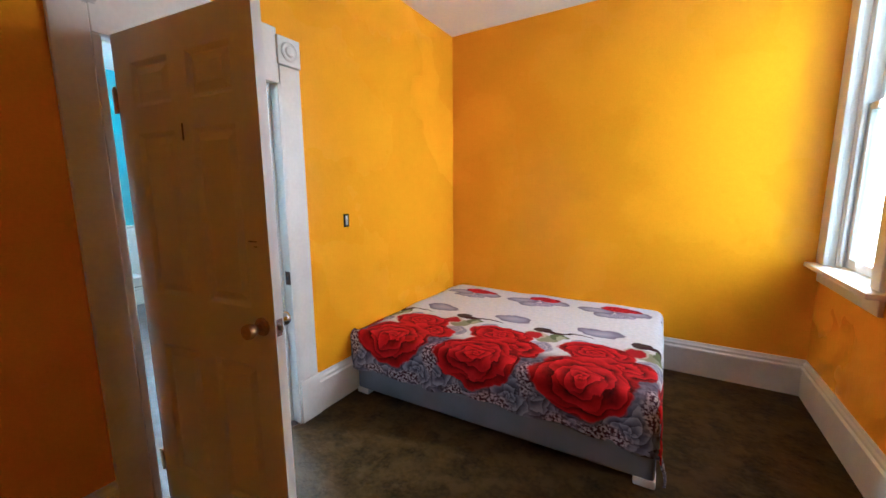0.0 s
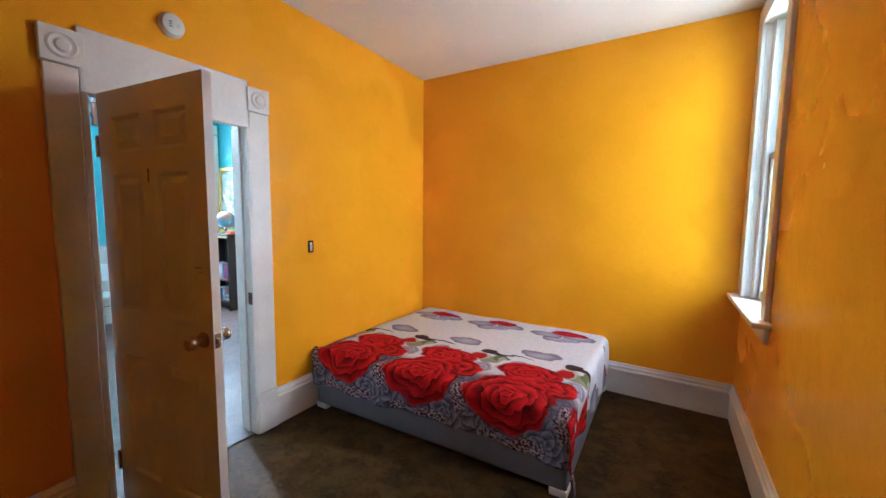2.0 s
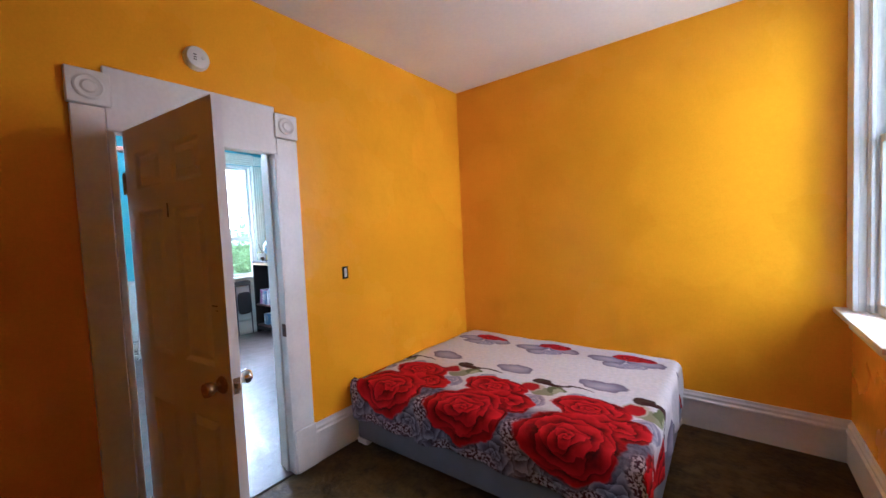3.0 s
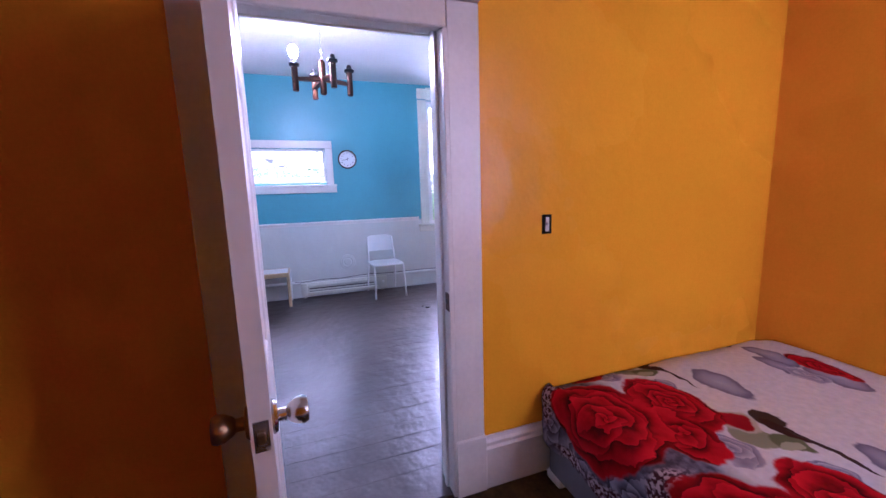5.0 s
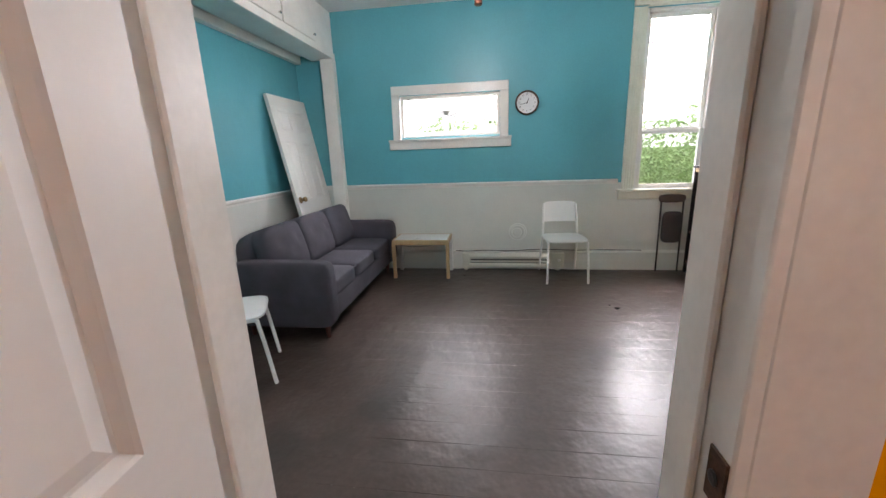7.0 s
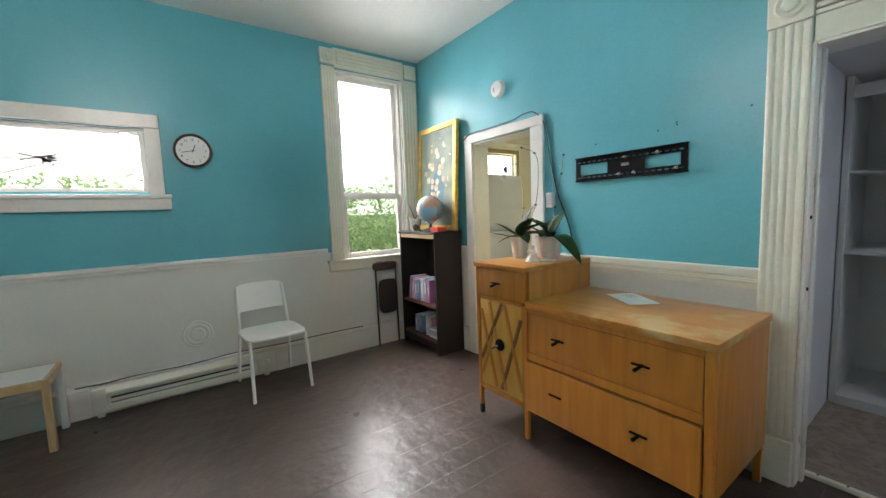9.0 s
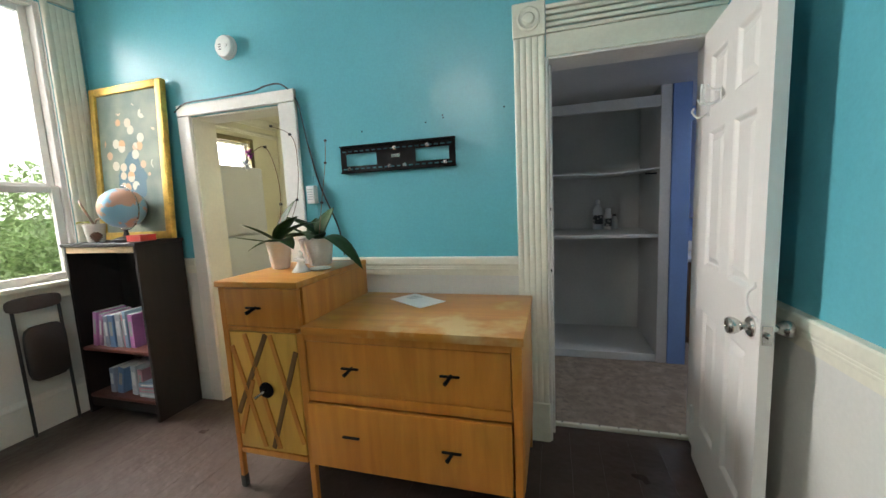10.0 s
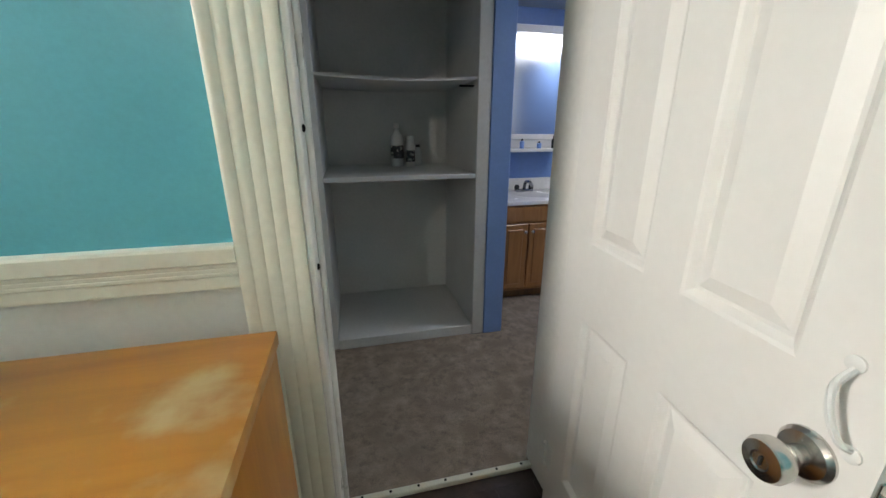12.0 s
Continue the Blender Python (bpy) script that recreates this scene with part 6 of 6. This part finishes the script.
b = bmesh.new()
leaf_mesh(b, 0.09, 0.05, 0.4, Matrix.Translation((-0.02, -0.02, 0.02)) @ Matrix.Rotation(radians(190), 4, "Z") @ Matrix.Rotation(radians(-20), 4, "Y"))
part("leaf", b, YELLOWGREEN, pp2, "yellow leaf")


def orchid(at, leaves, stems, label):
    o = thing("orchid", label, "orchid", Matrix.Translation(at), group="orchids on the dresser")
    for yaw, up, ln, wd, curl in leaves:
        b = bmesh.new()
        leaf_mesh(b, ln, wd, curl, Matrix.Rotation(radians(yaw), 4, "Z") @ Matrix.Rotation(radians(-up), 4, "Y"))
        part("leaf", b, LEAF, o)
    for pts in stems:
        b = bmesh.new()
        tube(b, arc_points(pts, 7), 0.0019, 6)
        part("stem", b, OAKDARK, o, "thin brown flower stem")
        for q in (0.35, 0.6, 0.8):
            k = min(len(pts) - 1, int(q * len(pts)))
            b = bmesh.new()
            bx(b, -0.007, 0.007, -0.006, 0.006, -0.006, 0.006, 0.002, m=Matrix.Translation(pts[k]))
            part("clip", b, BLACKPLASTIC, o)
    return o


POT1, POT2, POT3 = (-4.075, 3.325, 1.0125), (-3.915, 3.445, 1.0125), (-4.01, 3.50, 1.0125)
pot("plant_pot", "white ceramic orchid pot on the tall dresser top", POT1, 0.045, 0.062, 0.145, CERAMIC)
pot("plant_pot", "wide white ceramic orchid pot on the tall dresser top", POT2, 0.058, 0.074, 0.145, CERAMIC)
pot("plant_pot", "small white ceramic orchid pot at the wall", POT3, 0.045, 0.058, 0.135, CERAMIC)
orchid((POT1[0], POT1[1], 1.145), [(182, 30, 0.25, 0.040, 0.10), (192, 6, 0.25, 0.026, -0.05), (20, 50, 0.23, 0.105, 0.45), (60, 72, 0.25, 0.10, 0.15), (330, 30, 0.16, 0.10, 0.7),
                                    (350, 62, 0.20, 0.11, 0.35), (225, 26, 0.13, 0.07, 0.7)],
       [[(0, 0, 0), (0.02, 0.02, 0.20), (0.005, 0.03, 0.36), (-0.06, 0.04, 0.50), (-0.17, 0.05, 0.475)], [(0.01, 0.02, 0), (0.09, 0.06, 0.22), (0.10, 0.08, 0.45), (0.06, 0.09, 0.56), (-0.06, 0.10, 0.615)]],
       "orchid with dark strap leaves and bare flower stems")
orchid((POT2[0], POT2[1], 1.145), [(-22, 20, 0.31, 0.12, 0.80), (185, 30, 0.22, 0.13, 0.50), (195, 58, 0.24, 0.12, 0.45), (80, 66, 0.22, 0.10, 0.25), (-70, 40, 0.17, 0.11, 0.65), (215, 35, 0.18, 0.10, 0.6)],
       [[(0, 0, 0), (0.01, 0.04, 0.2), (0.0, 0.12, 0.42), (-0.02, 0.17, 0.55)]], "orchid with broad drooping dark green leaves")
orchid((POT3[0], POT3[1], 1.135), [(100, 65, 0.17, 0.06, 0.3), (200, 55, 0.15, 0.055, 0.4), (-20, 48, 0.16, 0.06, 0.5)], [], "small orchid with dark green leaves")
fl = thing("orchid_flower", "pink and white orchid blooms on a bare stem", "flower", Matrix.Translation((POT1[0] - 0.17, POT1[1] + 0.05, 1.145 + 0.475)))
PINK = surface("magenta_petal", (0.42, 0.05, 0.34), 0.5, vary=0.15)
for col, dx, dz, sz in ((PINK, 0.0, 0.0, 0.030), (PAPER, -0.03, -0.055, 0.034)):
    for q in range(5):
        b = bmesh.new()
        leaf_mesh(b, sz, sz * 0.9, 0.3, Matrix.Translation((dx, 0, dz)) @ Matrix.Rotation(radians(72 * q), 4, "Y"), 4)
        part("petal", b, col, fl)
fg = thing("figurine", "small white ceramic figurine beside the pots", "figurine", Matrix.Translation((-3.885, 3.235, 1.0125)))
b = bmesh.new()
lathe(b, [(0.046, 0), (0.046, 0.005), (0.036, 0.012), (0.020, 0.035), (0.014, 0.052), (0.018, 0.064), (0.010, 0.074), (0.014, 0.088), (0.009, 0.099), (0.001, 0.102)], 20)
bx(b, -0.036, -0.006, -0.014, 0.004, 0.048, 0.066, 0.007, 2)
bx(b, 0.006, 0.034, -0.018, 0.0, 0.050, 0.066, 0.007, 2)
part("body", b, CERAMIC, fg, smooth=True)
rg = thing("ceramic_ring", "small pale dish ring on the dresser top", "dish", Matrix.Translation((-3.82, 3.30, 1.0125)))
b = bmesh.new()
lathe(b, [(0.045, 0), (0.055, 0.006), (0.052, 0.009), (0.040, 0.004), (0.001, 0.004)], 24)
part("body", b, CERAMIC, rg, smooth=True)

cd = thing("wall_cable", "dark cable draped over the doorway casing and down the wall", "cable")
b = bmesh.new()
tube(b, arc_points([(-5.06, 3.660, 1.98), (-4.95, 3.648, 2.020), (-4.70, 3.648, 2.024), (-4.43, 3.650, 2.032), (-4.33, 3.652, 2.052), (-4.22, 3.655, 2.045), (-4.135, 3.668, 1.94),
                    (-4.09, 3.672, 1.70), (-4.03, 3.672, 1.45), (-3.93, 3.672, 1.20), (-3.90, 3.668, 1.03)], 7), 0.005, 7)
part("strand", b, BLACKPLASTIC, cd, smooth=True)
b = bmesh.new()
tube(b, arc_points([(-4.125, 3.672, 1.93), (-4.09, 3.674, 1.72), (-4.075, 3.672, 1.58), (-4.072, 3.672, 1.45), (-4.06, 3.674, 1.30), (-4.055, 3.672, 1.08)], 6), 0.0045, 6)
part("strand", b, TEAL, cd, "teal painted over cable", smooth=True)
so = thing("wall_socket", "white wall socket with a plugged-in charger", "socket")
b = bmesh.new()
bx(b, -4.108, -4.040, 3.672, 3.680, 1.335, 1.475, 0.003)
part("plate", b, TEAL, so, "teal painted cover plate")
b = bmesh.new()
bx(b, -4.100, -4.048, 3.632, 3.673, 1.345, 1.450, 0.006, 2)
ch = part("charger", b, WHITEPLASTIC, so, "white plug-in charger", smooth=True)
for k in range(5):
    b = bmesh.new()
    bx(b, -4.094, -4.056, 3.6308, 3.6325, 1.425 - 0.014 * k, 1.429 - 0.014 * k)
    part("printed_line", b, INK, ch)

# folded things by the bookcase
fc = thing("folded_chair", "dark folded metal chair leaning beside the bookcase", "folding chair")
DARKTUBE = surface("dark_steel_tube", (0.05, 0.05, 0.055), 0.4, metal=0.6, vary=0.2)
b = bmesh.new()
cushion(b, -5.800, -5.765, 3.03, 3.30, 0.775, 0.865, 4.0, 0.0, 5)
part("backrest", b, surface("grey_brown_vinyl", (0.07, 0.055, 0.052), 0.5), fc, smooth=True)
for y in (3.06, 3.285):
    b = bmesh.new()
    tube(b, [(-5.765, y, 0.0), (-5.786, y, 0.80)], 0.009, 8)
    part("leg", b, DARKTUBE, fc, smooth=True)
b = bmesh.new()
cushion(b, -5.795, -5.752, 3.08, 3.29, 0.33, 0.68, 5.0, 0.0, 5)
part("seat", b, BLACKPLASTIC, fc, smooth=True)

# ---- kitchen seen through the opening ----
fr = thing("refrigerator", "white refrigerator with a freezer door in the kitchen", "refrigerator")
b = bmesh.new()
bx(b, -6.28, -5.66, 4.35, 5.02, 0.03, 1.76, 0.008, 2)
part("body", b, FRIDGEWHITE, fr, smooth=True)
b = bmesh.new()
bx(b, -5.655, -5.60, 4.35, 5.02, 1.10, 1.755, 0.012, 3)
fd = part("freezer_door", b, FRIDGEWHITE, fr, smooth=True)
b = bmesh.new()
bx(b, -5.655, -5.60, 4.35, 5.02, 0.10, 1.085, 0.012, 3)
fd2 = part("fridge_door", b, FRIDGEWHITE, fr, smooth=True)
for d, z0, z1 in ((fd, 1.14, 1.40), (fd2, 0.75, 1.05)):
    b = bmesh.new()
    bx(b, -5.60, -5.565, 4.40, 4.425, z0, z1, 0.008, 2)
    part("handle", b, WHITEPLASTIC, d, smooth=True)
b = bmesh.new()
bx(b, -6.2, -5.7, 4.40, 4.97, 0.0, 0.03)
part("base", b, BLACKPLASTIC, fr)
trim("crown_kitchen", [((-6.45, 3.86, 2.42), (-6.45, 6.35, 2.42), (1, 0, 0))], [(0, 0), (0.01, 0.0), (0.02, 0.03), (0.06, 0.09), (0.06, 0.1), (0, 0.1)], CREAM, "cream crown moulding in the kitchen")
trim("picture_rail_kitchen", [((-6.45, 3.86, 2.30), (-6.45, 6.35, 2.30), (1, 0, 0))], THINRAIL, CREAM, "cream picture rail in the kitchen")
dp = thing("door_post_kitchen", "cream post beside the kitchen doorway", "post", kind="structure")
box_part("shaft", (-5.34, -5.24, 3.855, 3.93, 0.0, 2.50), KITCHENPAINT, dp)

# ---- hall closet and bathroom ----
cl = thing("closet_shelving", "grey-white painted built-in shelves in the hall", "shelving", kind="structure")
box_part("side_board", (-2.785, -2.752, 4.805, 5.455, 0.019, 2.06), GREYPAINT, cl)
box_part("side_board", (-1.952, -1.880, 4.785, 5.455, 0.019, 2.10), GREYPAINT, cl)
box_part("platform", (-2.752, -1.952, 4.795, 5.455, 0.019, 0.082), GREYPAINT, cl)
box_part("shelf", (-2.752, -1.952, 4.795, 5.455, 0.985, 1.012), GREYPAINT, cl)
b = bmesh.new()
for k in range(8):
    a, c = -2.752 + 0.80 * k / 8, -2.752 + 0.80 * (k + 1) / 8
    sag = [-0.016 * math.sin(math.pi * (q + 2.752) / 0.80 * 1.0) for q in (a, c)]
    t = bmesh.new()
    vs = [t.verts.new((x, y, 1.486 + s + h)) for h in (0, 0.012) for x, s in ((a, sag[0]), (c, sag[1])) for y in (4.80, 5.455)]
    for f in ((0, 1, 3, 2), (4, 6, 7, 5), (0, 2, 6, 4), (1, 5, 7, 3)):
        t.faces.new([vs[q] for q in f])
    if k in (0, 7):
        t.faces.new([vs[q] for q in ((0, 4, 5, 1) if k == 0 else (2, 3, 7, 6))])
    put(b, t)
bmesh.ops.remove_doubles(b, verts=b.verts[:], dist=0.0005)
part("shelf", b, GREYPAINT, cl, "thin sagging shelf")
box_part("header", (-2.752, -1.952, 4.785, 4.81, 1.925, 2.00), GREYPAINT, cl)
box_part("bracket", (-2.04, -1.957, 4.83, 4.84, 1.452, 1.462), BLACKMETAL, cl)
bp = thing("blue_post", "periwinkle blue painted wall end beside the shelves", "post", kind="structure")
box_part("shaft", (-1.879, -1.758, 4.78, 5.52, 0.019, 2.118), BLUEPAINT, bp)


def bottle(name, label, at, prof, mat, capmat, capprof, band=None):
    t = thing(name, label, "bottle", Matrix.Translation(at))
    b = bmesh.new()
    lathe(b, prof, 24)
    part("body", b, mat, t, smooth=True)
    b = bmesh.new()
    lathe(b, capprof, 18)
    part("cap", b, capmat, t, smooth=True)
    if band:
        b = bmesh.new()
        r, z0, z1 = band
        lathe(b, [(r, z0), (r, z1)], 24, closed=False)
        part("label_band", b, DARKLABEL, t, "dark printed label")


DARKLABEL = surface("black_and_white_label", (0.03, 0.035, 0.04), 0.5, vary=0.2, scale=30, stain=(0.55, 0.57, 0.56), stain_scale=45, stain_at=0.52)
CLEARPLASTIC = surface("cloudy_clear_plastic", (0.62, 0.66, 0.66), 0.15, vary=0.05)
bottle("bottle", "clear plastic bottle with a printed label on the shelf", (-2.315, 5.30, 1.0125),
       [(0.040, 0), (0.042, 0.01), (0.042, 0.16), (0.034, 0.19), (0.016, 0.215), (0.014, 0.235), (0.001, 0.235)], CLEARPLASTIC, WHITEPLASTIC, [(0.017, 0.232), (0.017, 0.262), (0.001, 0.263)], (0.0428, 0.05, 0.13))
bottle("spray_can", "small white spray can with a dark label on the shelf", (-2.235, 5.27, 1.0125), [(0.028, 0), (0.029, 0.005), (0.029, 0.13), (0.022, 0.145), (0.001, 0.146)], WHITEPLASTIC, WHITEPLASTIC,
       [(0.024, 0.144), (0.022, 0.185), (0.001, 0.187)], (0.0296, 0.03, 0.10))
bottle("bottle", "small clear glass bottle at the back of the shelf", (-2.17, 5.36, 1.0125), [(0.028, 0), (0.028, 0.08), (0.014, 0.10), (0.014, 0.115), (0.001, 0.115)], CLEARPLASTIC, BLACKPLASTIC,
       [(0.015, 0.114), (0.015, 0.13), (0.001, 0.13)])

va = thing("vanity", "honey oak bathroom vanity with two doors", "vanity")
b = bmesh.new()
bx(b, -1.62, -0.86, 5.20, 5.655, 0.09, 0.735, 0.003)
part("body", b, VANITYWOOD, va)
b = bmesh.new()
bx(b, -1.60, -0.88, 5.25, 5.655, 0.009, 0.09)
part("kick", b, OAKDARK, va)
for x0, x1 in ((-1.605, -1.42), (-1.41, -1.225), (-1.215, -0.875)):
    b = bmesh.new()
    bx(b, x0, x1, 5.183, 5.20, 0.115, 0.60, 0.004)
    d = part("cabinet_door", b, VANITYWOOD, va)
    b = bmesh.new()
    bx(b, x0 + 0.035, x1 - 0.035, 5.178, 5.186, 0.15, 0.565, 0.006)
    part("panel", b, VANITYWOOD, d)
    b = bmesh.new()
    lathe(b, [(0.006, 0), (0.006, 0.012), (0.012, 0.016), (0.012, 0.022), (0.001, 0.025)], 12, Matrix.Translation((x1 - 0.022 if x0 < -1.5 else x0 + 0.022, 5.183, 0.545)) @ Euler((radians(90), 0, 0)).to_matrix().to_4x4())
    part("knob", b, STEEL, d, smooth=True)
b = bmesh.new()
bx(b, -1.605, -0.875, 5.185, 5.20, 0.615, 0.725, 0.004)
part("drawer_front", b, VANITYWOOD, va)
sk = thing("sink_top", "white moulded sink top on the vanity", "sink")
b = bmesh.new()
bx(b, -1.64, -0.84, 5.175, 5.657, 0.736, 0.765, 0.008, 2)
bx(b, -1.64, -0.84, 5.63, 5.657, 0.765, 0.86, 0.008, 2)
part("top", b, CERAMIC, sk, smooth=True)
b = bmesh.new()
lathe(b, [(0.17, 0.0), (0.165, 0.003), (0.15, 0.002), (0.001, 0.001)], 28, Matrix.Translation((-1.24, 5.40, 0.765)) @ Matrix.Diagonal((1.2, 0.85, 1, 1)))
part("basin", b, CERAMIC, sk, smooth=True)
ta = thing("tap", "dark metal tap on the sink top", "tap")
b = bmesh.new()
bx(b, -1.36, -1.22, 5.54, 5.59, 0.765, 0.785, 0.006, 2)
tube(b, arc_points([(-1.29, 5.565, 0.78), (-1.29, 5.54, 0.84), (-1.29, 5.47, 0.85), (-1.29, 5.43, 0.825)], 5), 0.012, 10)
part("spout", b, surface("dull_chrome", (0.3, 0.31, 0.33), 0.25, metal=0.9), ta, smooth=True)
for x in (-1.35, -1.23):
    b = bmesh.new()
    lathe(b, [(0.018, 0.785), (0.02, 0.81), (0.012, 0.82)], 14, Matrix.Translation((x, 5.565, 0)))
    part("tap_handle", b, BLACKPLASTIC, ta, smooth=True)
mc = thing("mirror_cabinet", "white framed bathroom mirror cabinet with a shelf", "mirror cabinet")
b = bmesh.new()
bx(b, -1.50, -1.03, 5.56, 5.657, 1.10, 1.93, 0.004)
part("body", b, TRIM, mc)
for dims in ((-1.50, -1.46, 5.545, 5.562, 1.16, 1.93), (-1.07, -1.03, 5.545, 5.562, 1.16, 1.93), (-1.46, -1.07, 5.545, 5.562, 1.88, 1.93), (-1.46, -1.07, 5.545, 5.562, 1.16, 1.20)):
    b = bmesh.new()
    bx(b, *dims, 0.004)
    part("frame_side", b, TRIM, mc)
b = bmesh.new()
bx(b, -1.46, -1.07, 5.552, 5.558, 1.20, 1.88)
part("mirror_glass", b, MIRROR, mc, "clear mirror glass")
b = bmesh.new()
bx(b, -1.52, -1.01, 5.46, 5.657, 1.075, 1.098, 0.004)
part("ledge", b, TRIM, mc)
for k, (x, h) in enumerate(((-1.36, 0.07), (-1.22, 0.05), (-1.10, 0.09))):
    bottle("toiletry_bottle", "small dark toiletry bottle on the mirror ledge", (x, 5.50, 1.0985), [(0.016, 0), (0.017, h * 0.7), (0.008, h * 0.8), (0.001, h * 0.8)], BLUEPAINT if k != 2 else BLACKPLASTIC, BLACKPLASTIC,
           [(0.008, h * 0.79), (0.008, h), (0.001, h)])

# ---- outside the windows ----
def hedge(name, x0, x1, y0, y1, z0, z1, count, seed, label):
    """A hedge of single leaves set on an uneven front."""
    r = random.Random(seed)
    vs, fs = [], []
    for k in range(count):
        y = r.uniform(y0, y1)
        top = z1 + 0.35 * noise.noise(Vector((y * 0.9, seed, 0))) + 0.12 * noise.noise(Vector((y * 4, seed, 5)))
        z = z0 + (top - z0) * r.random() ** 0.8
        x = x1 - r.uniform(0, x1 - x0) * 0.5 + 0.25 * noise.noise(Vector((y * 1.3, z * 1.5, seed)))
        s = r.uniform(0.03, 0.07)
        m = Matrix.Translation((x, y, z)) @ Euler((r.uniform(-1, 1), r.uniform(-1, 1), r.uniform(0, 6.3))).to_matrix().to_4x4()
        i = len(vs)
        vs += [tuple(m @ Vector(p)) for p in ((-s, 0, 0), (0, -s * 0.45, s * 0.12), (s, 0, 0), (0, s * 0.45, s * 0.12))]
        fs.append((i, i + 1, i + 2, i + 3))
    me = bpy.data.meshes.new(name)
    me.from_pydata(vs, [], fs)
    me.materials.append(HEDGE)
    return tagged(new(name, me), label, "hedge", kind="stuff")


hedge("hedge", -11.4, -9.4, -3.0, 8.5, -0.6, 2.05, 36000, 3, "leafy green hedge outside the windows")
hc = bmesh.new()
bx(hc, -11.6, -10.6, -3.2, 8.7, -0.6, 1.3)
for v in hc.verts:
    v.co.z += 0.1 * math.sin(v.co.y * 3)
# core colour lightened like the leaves, with sunlight painted in
solid("hedge_core", hc, surface("hedge_inside_sun_in_colour", (0.40, 0.54, 0.28), 0.9, vary=0.2, scale=9), "green inside of the hedge", "hedge", kind="structure")
pg = thing("porch_gable", "white porch frame with slanted braces outside the window", "porch")
WHITEWOOD = surface("white_outdoor_paint", (0.80, 0.81, 0.81), 0.6)


def beam(p, q, w=0.05):
    b = bmesh.new()
    p, q = Vector(p), Vector(q)
    m = Matrix.Translation((p + q) / 2) @ (q - p).to_track_quat("X", "Z").to_matrix().to_4x4()
    bx(b, -(q - p).length / 2, (q - p).length / 2, -w / 2, w / 2, -w / 2, w / 2, 0.004, m=m)
    part("beam", b, WHITEWOOD, pg)


for p, q in (((-7.6, -0.45, 1.68), (-7.6, 1.45, 1.68)), ((-7.6, 0.50, 2.00), (-7.6, -0.30, 1.72)), ((-7.6, 0.50, 2.00), (-7.6, 1.30, 1.72)),
             ((-7.6, 0.50, 1.70), (-7.6, 0.50, 2.00)), ((-7.6, -0.40, -0.6), (-7.6, -0.40, 2.00)), ((-7.6, 1.40, -0.6), (-7.6, 1.40, 2.00)), ((-7.6, -0.45, 2.03), (-7.6, 1.45, 2.03))):
    beam(p, q, 0.075)

# ---- floorboards ----
board_rng = random.Random(5)
bw = 0.146
for k in range(28):
    x0 = -5.982 + bw * k
    x1 = min(x0 + bw - 0.0004, -1.896)
    b = bmesh.new()
    lift = board_rng.uniform(-0.0003, 0.0)
    bx(b, x0, x1, -1.15, 3.765, -0.0138, lift, 0.0005)
    part("plank", b, LIVFLOOR, floor_living)
